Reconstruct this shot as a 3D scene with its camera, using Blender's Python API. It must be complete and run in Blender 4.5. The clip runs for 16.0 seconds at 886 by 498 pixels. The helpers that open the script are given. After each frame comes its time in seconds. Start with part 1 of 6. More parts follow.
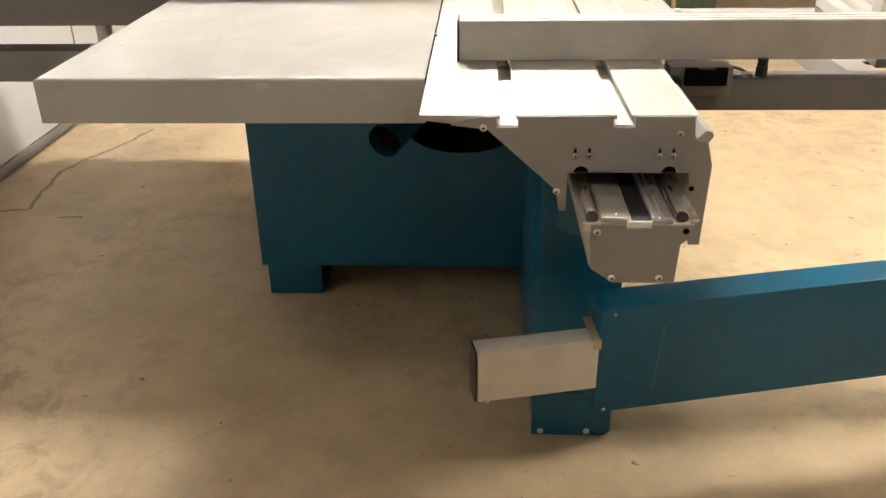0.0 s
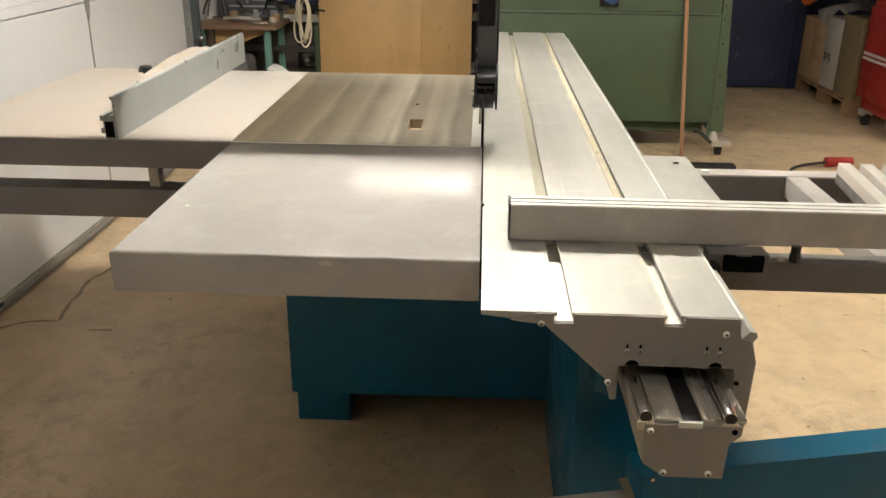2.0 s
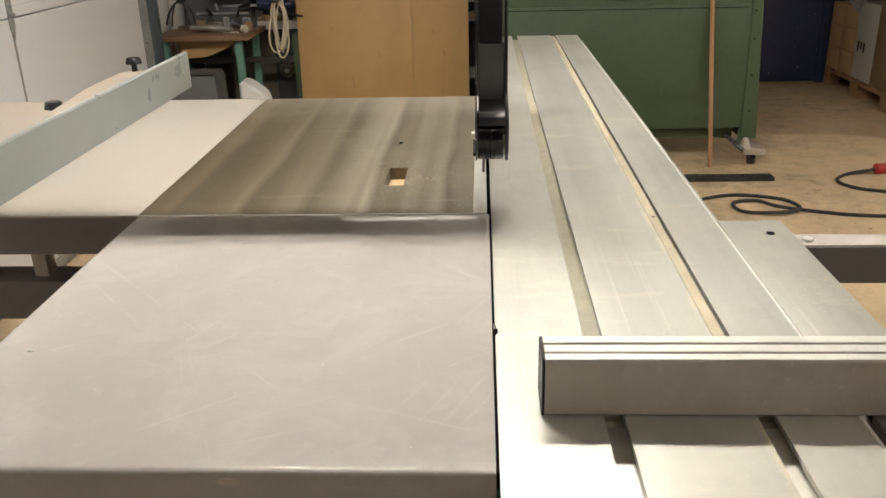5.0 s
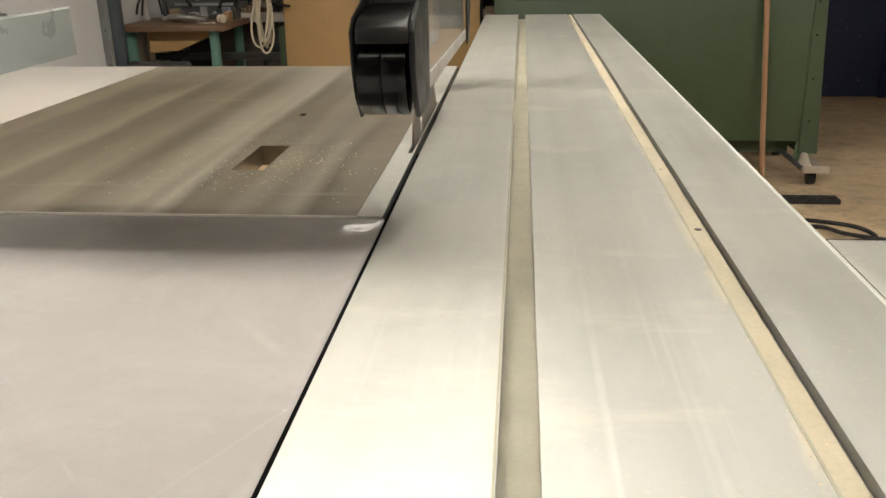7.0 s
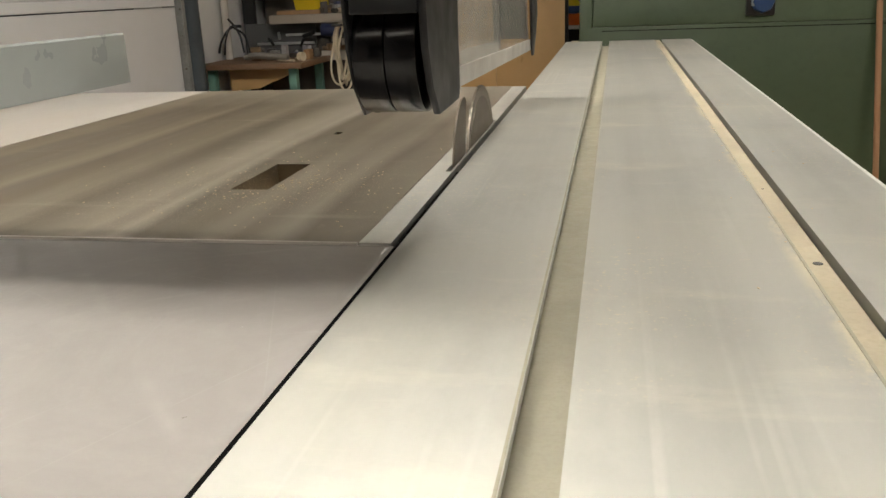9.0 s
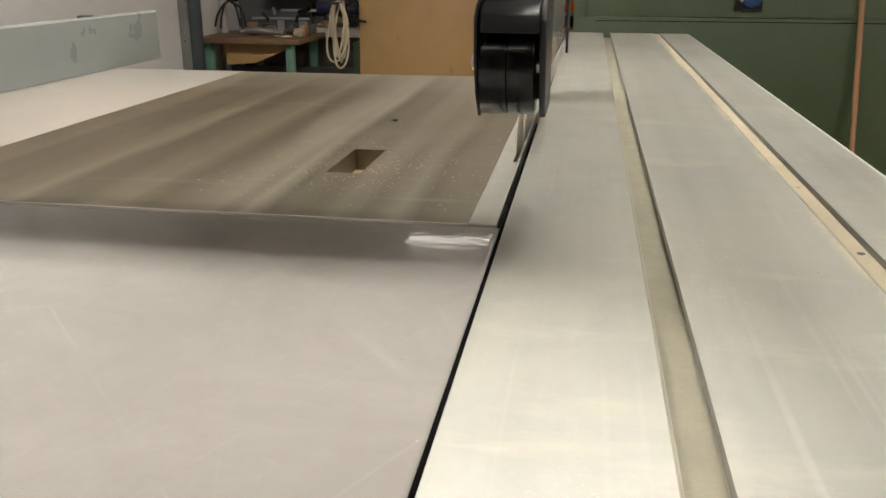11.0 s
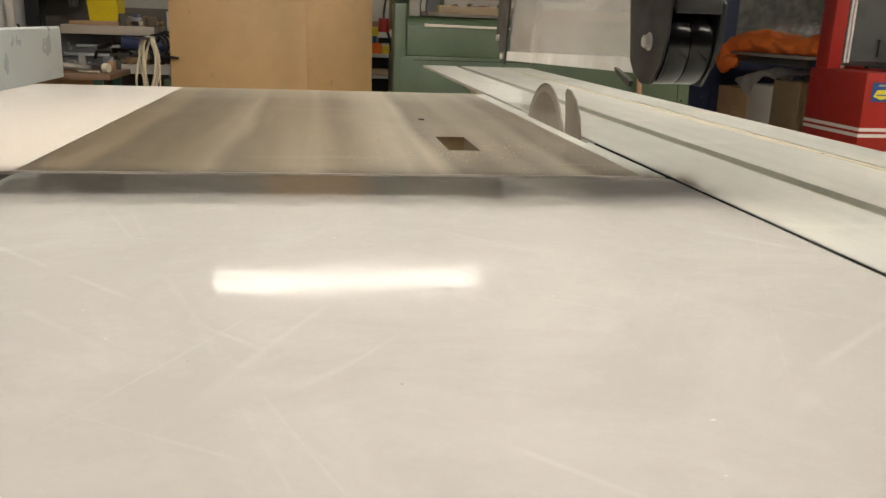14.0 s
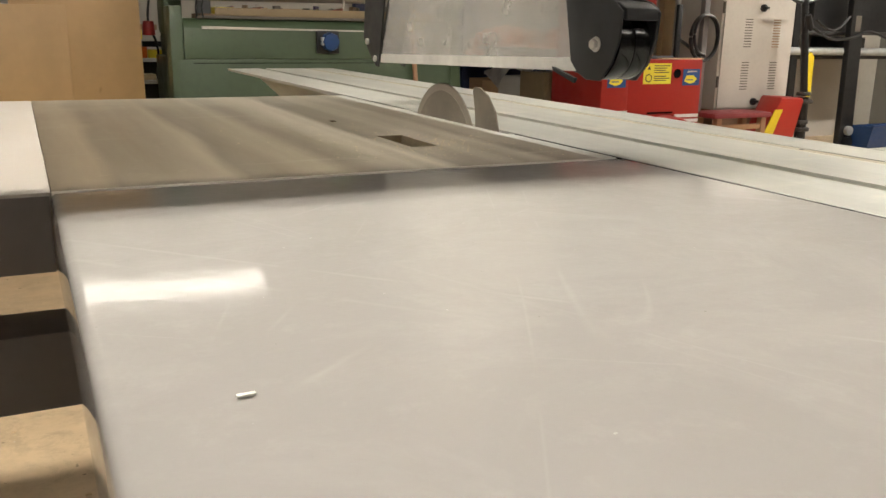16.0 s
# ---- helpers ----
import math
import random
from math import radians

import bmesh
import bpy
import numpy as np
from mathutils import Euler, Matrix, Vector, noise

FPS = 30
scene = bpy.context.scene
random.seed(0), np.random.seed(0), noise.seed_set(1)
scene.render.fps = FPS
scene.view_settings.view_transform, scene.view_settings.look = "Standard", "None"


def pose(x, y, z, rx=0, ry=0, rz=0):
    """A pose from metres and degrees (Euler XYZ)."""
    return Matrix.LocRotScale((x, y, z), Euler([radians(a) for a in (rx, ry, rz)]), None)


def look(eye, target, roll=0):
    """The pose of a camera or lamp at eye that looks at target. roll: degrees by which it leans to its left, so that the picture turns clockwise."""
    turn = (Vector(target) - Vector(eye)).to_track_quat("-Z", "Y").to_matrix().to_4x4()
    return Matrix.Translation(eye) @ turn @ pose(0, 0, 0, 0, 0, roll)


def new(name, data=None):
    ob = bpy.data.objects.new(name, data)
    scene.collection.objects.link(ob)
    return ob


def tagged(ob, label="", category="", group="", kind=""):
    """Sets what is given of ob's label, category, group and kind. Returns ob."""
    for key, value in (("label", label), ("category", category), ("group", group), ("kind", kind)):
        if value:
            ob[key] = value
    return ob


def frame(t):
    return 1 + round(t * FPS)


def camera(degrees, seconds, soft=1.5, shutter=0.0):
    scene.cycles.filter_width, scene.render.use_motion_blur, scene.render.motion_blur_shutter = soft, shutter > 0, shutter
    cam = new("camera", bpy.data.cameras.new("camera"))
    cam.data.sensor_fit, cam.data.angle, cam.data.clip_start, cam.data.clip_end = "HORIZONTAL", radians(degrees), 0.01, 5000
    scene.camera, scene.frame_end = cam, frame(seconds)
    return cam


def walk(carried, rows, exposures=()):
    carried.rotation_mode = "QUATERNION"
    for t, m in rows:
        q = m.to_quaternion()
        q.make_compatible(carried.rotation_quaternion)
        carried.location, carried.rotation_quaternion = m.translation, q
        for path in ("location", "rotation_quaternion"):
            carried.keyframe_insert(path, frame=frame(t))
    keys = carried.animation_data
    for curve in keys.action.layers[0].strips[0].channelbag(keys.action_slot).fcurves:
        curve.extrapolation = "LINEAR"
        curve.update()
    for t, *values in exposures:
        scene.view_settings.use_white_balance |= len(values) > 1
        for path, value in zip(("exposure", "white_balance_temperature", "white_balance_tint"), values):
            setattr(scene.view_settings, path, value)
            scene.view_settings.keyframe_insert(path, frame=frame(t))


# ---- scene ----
cam = camera(55.2, 16.0)
PATH = [
    (0, (0.09, -1.32, 1.266), (0.005, 0.462, 0.361), -0.9),
    (0.5, (0.084, -1.352, 1.322), (0.022, 0.431, 0.417), 0.6),
    (1, (0.068, -1.353, 1.361), (0.009, 0.45, 0.497), 1.5),
    (1.5, (0.04, -1.331, 1.399), (-0.022, 0.494, 0.583), 1.3),
    (2, (-0.001, -1.322, 1.446), (-0.084, 0.534, 0.707), 0.6),
    (2.5, (-0.035, -1.312, 1.479), (-0.171, 0.571, 0.819), -0.5),
    (3, (-0.032, -1.262, 1.497), (-0.201, 0.635, 0.887), -1.0),
    (3.5, (-0.002, -1.138, 1.504), (-0.175, 0.756, 0.888), -0.9),
    (4, (0.021, -1.018, 1.475), (-0.156, 0.86, 0.812), -0.9),
    (4.5, (0.002, -0.865, 1.44), (-0.163, 0.998, 0.732), -0.9),
    (5, (-0.01, -0.676, 1.406), (-0.103, 1.177, 0.658), -1.4),
    (7.5, (0.149, 0.088, 1.104), (-0.097, 1.962, 0.451), -0.8),
    (8, (0.152, 0.145, 1.085), (-0.189, 2.02, 0.476), -1.3),
    (8.5, (0.157, 0.175, 1.072), (-0.233, 2.048, 0.491), -2.4),
    (11, (0.067, 0.054, 1.113), (-0.242, 1.924, 0.475), 0.1),
    (11.5, (-0.003, -0.031, 1.08), (-0.231, 1.862, 0.477), -0.2),
    (12, (-0.067, -0.064, 1.056), (-0.216, 1.842, 0.471), -0.9),
    (12.5, (-0.129, -0.067, 1.042), (-0.162, 1.852, 0.478), -0.7),
    (13, (-0.22, -0.079, 1.038), (-0.132, 1.843, 0.49), 0.1),
    (13.5, (-0.308, -0.09, 1.047), (-0.101, 1.827, 0.518), 1.5),
    (14, (-0.353, -0.073, 1.045), (-0.068, 1.839, 0.53), 2.0),
    (14.5, (-0.413, -0.046, 1.044), (-0.013, 1.842, 0.519), 1.5),
    (15, (-0.486, -0.05, 1.051), (0.066, 1.796, 0.513), 0.7),
    (15.5, (-0.578, -0.059, 1.057), (0.171, 1.719, 0.531), 0.3),
    (16, (-0.65, -0.086, 1.05), (0.209, 1.649, 0.545), 1.0),
]
EXPOSURES = [(0, 0.73), (1.5, 0.37), (2.5, 0.16), (3.5, 0.1), (5.0, -0.05), (7.5, -0.25), (8.5, -0.34), (11.0, -0.41), (12.0, -0.35), (13.0, -0.08), (14.0, 0.1), (15.0, -0.04), (16.0, 0.0)]
walk(cam, [(t, look(eye, target, roll)) for t, eye, target, roll in PATH], EXPOSURES)

# ---- world and light ----
world = bpy.data.worlds.new("world")
scene.world = world
world.use_nodes = True
world.node_tree.nodes["Background"].inputs["Color"].default_value = (0.9, 0.95, 1.0, 1)
world.node_tree.nodes["Background"].inputs["Strength"].default_value = 0.02


# ---- materials ----
def mat(name, color, rough=0.5, metal=0.0, spec=0.5):
    m = bpy.data.materials.new(name)
    m.use_nodes = True
    b = m.node_tree.nodes["Principled BSDF"]
    b.inputs["Base Color"].default_value = (*color, 1)
    b.inputs["Roughness"].default_value = rough
    b.inputs["Metallic"].default_value = metal
    b.inputs["Specular IOR Level"].default_value = spec
    return m


class Net:
    """Short hand for building a node tree on a principled material."""

    def __init__(self, m):
        self.m, self.t = m, m.node_tree
        self.b = self.t.nodes["Principled BSDF"]
        self.co = self.t.nodes.new("ShaderNodeTexCoord")

    def put(self, value, socket):
        if hasattr(value, "is_output"):
            self.t.links.new(value, socket)
        elif isinstance(value, tuple) and len(value) == 3 and socket.type == "RGBA":
            socket.default_value = (*value, 1)
        else:
            socket.default_value = value

    def coords(self, scale=(1, 1, 1), loc=(0, 0, 0), rot=(0, 0, 0)):
        n = self.t.nodes.new("ShaderNodeMapping")
        self.t.links.new(self.co.outputs["Object"], n.inputs["Vector"])
        n.inputs["Scale"].default_value, n.inputs["Location"].default_value = scale, loc
        n.inputs["Rotation"].default_value = rot
        return n.outputs["Vector"]

    def along(self, turn, stretch, loc):
        """Coordinates turned in the plane first and then drawn out along one direction."""
        n = self.t.nodes.new("ShaderNodeMapping")
        n.vector_type = "TEXTURE"
        self.t.links.new(self.co.outputs["Object"], n.inputs["Vector"])
        n.inputs["Scale"].default_value, n.inputs["Location"].default_value = (1, stretch, 1), loc
        n.inputs["Rotation"].default_value = (0, 0, turn)
        return n.outputs["Vector"]

    def noise(self, scale=5.0, detail=4.0, rough=0.55, vec=None, dist=0.0):
        n = self.t.nodes.new("ShaderNodeTexNoise")
        self.put(vec if vec is not None else self.co.outputs["Object"], n.inputs["Vector"])
        n.inputs["Scale"].default_value, n.inputs["Detail"].default_value = scale, detail
        n.inputs["Roughness"].default_value, n.inputs["Distortion"].default_value = rough, dist
        return n.outputs["Fac"]

    def edges(self, scale=3.0, vec=None, rand=1.0):
        n = self.t.nodes.new("ShaderNodeTexVoronoi")
        n.feature = "DISTANCE_TO_EDGE"
        self.put(vec if vec is not None else self.co.outputs["Object"], n.inputs["Vector"])
        n.inputs["Scale"].default_value, n.inputs["Randomness"].default_value = scale, rand
        return n.outputs["Distance"]

    def ramp(self, fac, stops):
        n = self.t.nodes.new("ShaderNodeValToRGB")
        self.put(fac, n.inputs["Fac"])
        e = n.color_ramp.elements
        while len(e) < len(stops):
            e.new(0.5)
        for k, (p, c) in zip(e, stops):
            k.position = p
            k.color = (c, c, c, 1) if isinstance(c, (int, float)) else (*c, 1)
        return n.outputs["Color"]

    def mix(self, fac, a, b, how="MIX"):
        n = self.t.nodes.new("ShaderNodeMix")
        n.data_type, n.blend_type = "RGBA", how
        self.put(fac, n.inputs[0])
        self.put(a, n.inputs[6])
        self.put(b, n.inputs[7])
        return n.outputs[2]

    def math(self, op, a, b=0.0, clamp=False):
        n = self.t.nodes.new("ShaderNodeMath")
        n.operation, n.use_clamp = op, clamp
        self.put(a, n.inputs[0])
        self.put(b, n.inputs[1])
        return n.outputs[0]

    def axis(self, which):
        n = self.t.nodes.new("ShaderNodeSeparateXYZ")
        self.t.links.new(self.co.outputs["Object"], n.inputs[0])
        return n.outputs[which]

    def far(self, x, y, z):
        n = self.t.nodes.new("ShaderNodeVectorMath")
        n.operation = "DISTANCE"
        self.t.links.new(self.co.outputs["Object"], n.inputs[0])
        n.inputs[1].default_value = (x, y, z)
        return n.outputs["Value"]

    def color(self, v):
        self.put(v, self.b.inputs["Base Color"])

    def rough(self, v):
        self.put(v, self.b.inputs["Roughness"])

    def bump(self, height, strength=0.2, dist=0.002):
        n = self.t.nodes.new("ShaderNodeBump")
        n.inputs["Strength"].default_value, n.inputs["Distance"].default_value = strength, dist
        self.put(height, n.inputs["Height"])
        self.t.links.new(n.outputs["Normal"], self.b.inputs["Normal"])


def painted(name, color, rough=0.4, wear=0.12, scale=3.0, chips=None, peel=0.0, spec=0.5, rare=0.735):
    """Paint with cloudy dirt at two scales, a little orange peel and pale chips."""
    m = mat(name, color, rough, 0.0, spec)
    k = Net(m)
    dark = tuple(c * (1 - 2.2 * wear) for c in color)
    lite = tuple(min(1, c * (1 + 1.2 * wear)) for c in color)
    c = k.mix(k.noise(scale, 5), dark, lite)
    c = k.mix(k.ramp(k.noise(scale * 14, 3), ((0.45, 0.0), (0.75, 0.35))), c, dark)
    if chips:
        c = k.mix(k.ramp(k.noise(45, 2, 0.4), ((rare, 0.0), (rare + 0.012, 1.0))), c, chips)
    k.color(c)
    k.rough(k.ramp(k.noise(scale * 4, 4), ((0.3, rough * 0.75), (0.7, min(1, rough * 1.3)))))
    k.bump(k.noise(260 if peel else 40, 2), peel or 0.06, 0.0006)
    return m


def make_table_paint():
    """Glossy light-grey powder coat with orange peel, faint straight scratches and cloudy scuffs."""
    m = mat("table_paint", (0.45, 0.42, 0.39), 0.12, 0.0, 0.62)
    k = Net(m)
    base = k.mix(k.noise(2.2, 5), (0.385, 0.362, 0.347), (0.43, 0.407, 0.392))
    base = k.mix(k.ramp(k.noise(7, 7, 0.7, dist=0.5), ((0.44, 0.0), (0.68, 0.45))), base, (0.51, 0.487, 0.465))
    base = k.mix(k.ramp(k.noise(30, 5, 0.7), ((0.55, 0.0), (0.75, 0.3))), base, (0.51, 0.487, 0.465))
    s = None
    for scale, long, wide, lo, amount, turn in ((4.0, 30, 0.0009, 0.5, 0.24, 0.75), (4.5, 30, 0.001, 0.5, 0.24, -0.95), (8.0, 18, 0.002, 0.56, 0.2, 1.25), (11.0, 16, 0.003, 0.56, 0.17, 0.1), (7.0, 20, 0.002, 0.55, 0.2, 1.0), (3.0, 14, 0.001, 0.53, 0.22, 2.1), (9.0, 22, 0.002, 0.5, 0.18, -0.45), (13.0, 20, 0.003, 0.5, 0.16, 0.35), (6.0, 16, 0.002, 0.52, 0.2, -1.2)):
        line = k.noise(scale, 1.0, 0.4, k.along(turn, long, (turn * 0.3, scale * 0.1, 0)))
        patch = k.noise(6.5, 3, 0.6, k.coords((1, 1, 1), (scale, turn * 7, 0)))
        one = k.math("MULTIPLY", k.ramp(line, ((0.5 - wide, 0.0), (0.5, 1.0), (0.5 + wide, 0.0))), k.ramp(patch, ((lo, 0.0), (lo + 0.12, amount * 0.6))))
        s = one if s is None else k.math("MAXIMUM", s, one)
    base = k.mix(s, base, (0.68, 0.66, 0.62))
    base = k.mix(k.ramp(k.noise(150, 2, 0.4), ((0.785, 0.0), (0.8, 0.5))), base, (0.7, 0.68, 0.64))
    base = k.mix(k.ramp(k.noise(170, 2, 0.4, k.coords((1, 1, 1), (3, 7, 0))), ((0.79, 0.0), (0.805, 0.5))), base, (0.2, 0.18, 0.16))
    k.color(base)
    r = k.ramp(k.noise(9, 6, 0.65), ((0.3, 0.045), (0.75, 0.075)))
    worn = k.math("MULTIPLY", k.math("ADD", k.math("ADD", k.axis(0), k.math("MULTIPLY", k.noise(8, 4), 0.1)), 0.36), 6.0, True)
    worn = k.math("MULTIPLY", worn, k.math("MULTIPLY", k.math("SUBTRACT", 0.66, k.axis(1)), 8.0, True))
    r = k.mix(worn, r, k.ramp(k.noise(60, 4, 0.7), ((0.35, 0.055), (0.7, 0.09))))
    k.put(k.math("SUBTRACT", 0.62, k.math("MULTIPLY", worn, 0.3)), k.b.inputs["Specular IOR Level"])
    k.rough(k.mix(s, r, (0.4, 0.4, 0.4)))
    k.bump(k.math("ADD", k.noise(180, 2.0, 0.5), k.math("MULTIPLY", k.noise(75, 1.0, 0.4, k.coords((0.8, 1.2, 1))), 1.5)), 0.14, 0.0004)
    return m


def make_iron():
    """Worn cast iron: long soft lapped bands, brown patina, sawdust round the slot."""
    m = mat("cast_iron", (0.3, 0.27, 0.22), 0.35, 0.75)
    k = Net(m)
    wave = k.math("MULTIPLY", k.math("SUBTRACT", k.noise(1.0, 2.0, 0.5, k.coords((2.5, 1.6, 1))), 0.5), 0.05)
    across = k.math("MULTIPLY", k.math("ADD", k.math("ADD", k.axis(0), wave), 0.635), 1.575)
    c = k.ramp(across, (
        (0.0, (0.16, 0.118, 0.068)), (0.075, (0.2, 0.152, 0.092)), (0.1, (0.075, 0.054, 0.03)), (0.14, (0.1, 0.074, 0.043)), (0.2, (0.16, 0.12, 0.073)), (0.275, (0.3, 0.247, 0.173)),
        (0.305, (0.075, 0.057, 0.034)), (0.335, (0.11, 0.086, 0.055)), (0.39, (0.21, 0.172, 0.118)), (0.45, (0.38, 0.33, 0.25)), (0.482, (0.08, 0.065, 0.045)),
        (0.51, (0.13, 0.11, 0.08)), (0.56, (0.26, 0.228, 0.175)), (0.64, (0.43, 0.392, 0.325)), (0.672, (0.09, 0.077, 0.058)), (0.7, (0.17, 0.15, 0.118)), (0.75, (0.29, 0.26, 0.21)),
        (0.865, (0.38, 0.35, 0.295)), (0.895, (0.125, 0.108, 0.084)), (0.925, (0.24, 0.215, 0.175)), (1.0, (0.3, 0.272, 0.222))))
    c = k.mix(0.3, c, (0.225, 0.19, 0.142))
    band = k.noise(1.0, 2, 0.4, k.coords((22, 0.35, 1)))
    c = k.mix(k.ramp(band, ((0.45, 0.0), (0.72, 0.6))), c, (0.11, 0.088, 0.058))
    dirt = k.noise(2.6, 5, 0.65, k.coords((1, 0.7, 1), (0, 2, 0)))
    c = k.mix(k.ramp(dirt, ((0.46, 0.0), (0.75, 0.5))), c, (0.12, 0.092, 0.057))
    c = k.mix(k.ramp(k.noise(4, 4, 0.6), ((0.5, 0.0), (0.8, 0.25))), c, (0.42, 0.37, 0.29))
    end = k.math("MULTIPLY", k.math("SUBTRACT", k.math("ADD", k.axis(1), k.math("MULTIPLY", k.noise(5, 5, 0.65), 0.25)), 1.62), 3.0, True)
    c = k.mix(k.math("MULTIPLY", end, 0.6), c, (0.46, 0.42, 0.345))
    c = k.mix(k.ramp(k.noise(55, 5, 0.7), ((0.6, 0.0), (0.8, 0.3))), c, (0.5, 0.44, 0.34))
    smear = k.ramp(k.noise(1.0, 4, 0.6, k.coords((3, 24, 1), (1, 3, 0))), ((0.6, 0.0), (0.78, 0.35)))
    c = k.mix(smear, c, (0.48, 0.44, 0.36))
    near = k.ramp(k.far(-0.17, 0.9, 0.9), ((0.06, 1.0), (0.3, 0.06)))
    dust = k.math("MULTIPLY", k.ramp(k.noise(520, 3, 0.7), ((0.56, 0.0), (0.66, 0.6))), k.math("MULTIPLY", near, k.ramp(k.noise(8, 4), ((0.4, 0.0), (0.58, 1.0)))))
    c = k.mix(dust, c, (0.62, 0.52, 0.36))
    k.color(c)
    k.put(k.math("SUBTRACT", 0.65, k.math("MULTIPLY", dust, 0.6), True), k.b.inputs["Metallic"])
    k.rough(k.ramp(k.noise(1.0, 4, 0.6, k.coords((14, 1.2, 1))), ((0.3, 0.34), (0.7, 0.43))))
    k.bump(k.noise(60, 4, 0.7), 0.05, 0.0005)
    return m


def make_alu(name, tint=(0.8, 0.8, 0.74), rough=0.36, metal=0.75, dusty=0.25, dust_at=()):
    """Brushed, anodised aluminium with long bands and scuffs."""
    m = mat(name, tint, rough, metal)
    k = Net(m)
    band = k.noise(1.0, 3, 0.5, k.coords((16, 0.12, 16)))
    c = k.mix(k.ramp(band, ((0.35, 0.0), (0.7, 1.0))), tuple(v * 0.86 for v in tint), tint)
    c = k.mix(k.ramp(k.noise(3, 5, 0.6), ((0.4, 0.0), (0.75, 0.3))), c, (0.66, 0.62, 0.5))
    streak = k.math("MULTIPLY", k.ramp(k.noise(1.0, 2, 0.5, k.coords((90, 0.9, 90), (3, 1, 0))), ((0.6, 0.0), (0.75, 0.3))), k.ramp(k.noise(4, 3, 0.6, k.coords((1, 0.4, 1))), ((0.48, 0.0), (0.62, 1.0))))
    c = k.mix(streak, c, (0.86, 0.85, 0.8))
    grime = k.ramp(k.noise(9, 6, 0.7, k.coords((1, 0.5, 1), (2, 5, 1))), ((0.48, 0.0), (0.7, 0.5)))
    c = k.mix(grime, c, tuple(v * 0.72 for v in tint))
    d = k.math("MULTIPLY", k.ramp(k.noise(240, 2), ((0.62, 0.0), (0.66, 1.0))), k.ramp(k.noise(5, 4), ((0.5, 0.0), (0.64, dusty))))
    c = k.mix(d, c, (0.7, 0.62, 0.45))
    if dust_at:
        smear = k.ramp(k.noise(1.0, 5, 0.65, k.coords((5, 16, 1), (1, 4, 0))), ((0.56, 0.0), (0.74, 0.4)))
        c = k.mix(smear, c, (0.72, 0.68, 0.57))
    for x in dust_at:
        near = k.ramp(k.math("MULTIPLY", k.math("ABSOLUTE", k.math("SUBTRACT", k.axis(0), x)), 20.0), ((0.02, 0.9), (0.22, 0.0)))
        heap = k.math("MULTIPLY", near, k.ramp(k.noise(26, 6, 0.75, k.coords((1, 0.35, 1))), ((0.48, 0.0), (0.6, 0.9))))
        c = k.mix(heap, c, (0.74, 0.67, 0.5))
    k.color(c)
    k.rough(k.ramp(k.noise(1.0, 4, 0.6, k.coords((30, 0.6, 30))), ((0.3, rough * 0.94), (0.7, rough * 1.2))))
    k.bump(k.noise(1.0, 3, 0.5, k.coords((500, 6, 500))), 0.05, 0.0004)
    return m


def make_floor():
    """Sealed concrete, tan, blotched and scuffed, with worn paler lanes and crumbs."""
    m = mat("concrete_floor", (0.4, 0.31, 0.2), 0.4)
    k = Net(m)
    c = k.mix(k.noise(0.9, 5, 0.6), (0.54, 0.4, 0.24), (0.75, 0.575, 0.375))
    c = k.mix(k.ramp(k.noise(4.5, 7, 0.68), ((0.42, 0.0), (0.72, 0.5))), c, (0.29, 0.212, 0.13))
    c = k.mix(k.ramp(k.noise(2.2, 6, 0.7, k.coords((1, 0.5, 1), rot=(0, 0, 0.6))), ((0.52, 0.0), (0.7, 0.5))), c, (0.52, 0.41, 0.275))
    c = k.mix(k.ramp(k.noise(60, 3, 0.6), ((0.66, 0.0), (0.74, 0.5))), c, (0.2, 0.15, 0.1))
    c = k.mix(k.ramp(k.noise(38, 2, 0.4), ((0.74, 0.0), (0.77, 0.8))), c, (0.65, 0.55, 0.4))
    mottle = k.math("MULTIPLY", k.ramp(k.noise(11, 6, 0.72, dist=0.5), ((0.48, 0.0), (0.62, 0.42))), k.ramp(k.noise(0.8, 3, 0.6, k.coords((1, 1, 1), (0.35, 0.2, 0))), ((0.42, 0.15), (0.6, 1.0))))
    c = k.mix(mottle, c, (0.17, 0.123, 0.073))
    c = k.mix(k.ramp(k.noise(24, 2, 0.4, k.coords((1, 1, 1), (5, 1, 0))), ((0.74, 0.0), (0.76, 0.7))), c, (0.12, 0.085, 0.05))
    crack = k.math("MULTIPLY", k.ramp(k.edges(0.55, k.coords((1, 1, 1), (0.3, 0.8, 0))), ((0.0, 1.0), (0.004, 0.0))), k.ramp(k.noise(1.4), ((0.55, 0.0), (0.65, 0.25))))
    c = k.mix(crack, c, (0.2, 0.15, 0.1))
    k.color(c)
    k.rough(k.ramp(k.noise(3, 5, 0.65), ((0.3, 0.38), (0.7, 0.62))))
    k.bump(k.noise(25, 6, 0.7), 0.12, 0.002)
    return m


def make_wood(name, a, b, grain=(1.2, 14, 14), rough=0.55, blotch=0.3):
    m = mat(name, a, rough)
    k = Net(m)
    c = k.mix(k.noise(1.0, 5, 0.6, k.coords(grain), 0.6), a, b)
    c = k.mix(k.ramp(k.noise(2.5, 5, 0.65), ((0.45, 0.0), (0.75, blotch))), c, tuple(v * 0.55 for v in a))
    k.color(c)
    k.bump(k.noise(1.0, 4, 0.6, k.coords(tuple(v * 4 for v in grain))), 0.1, 0.0008)
    return m


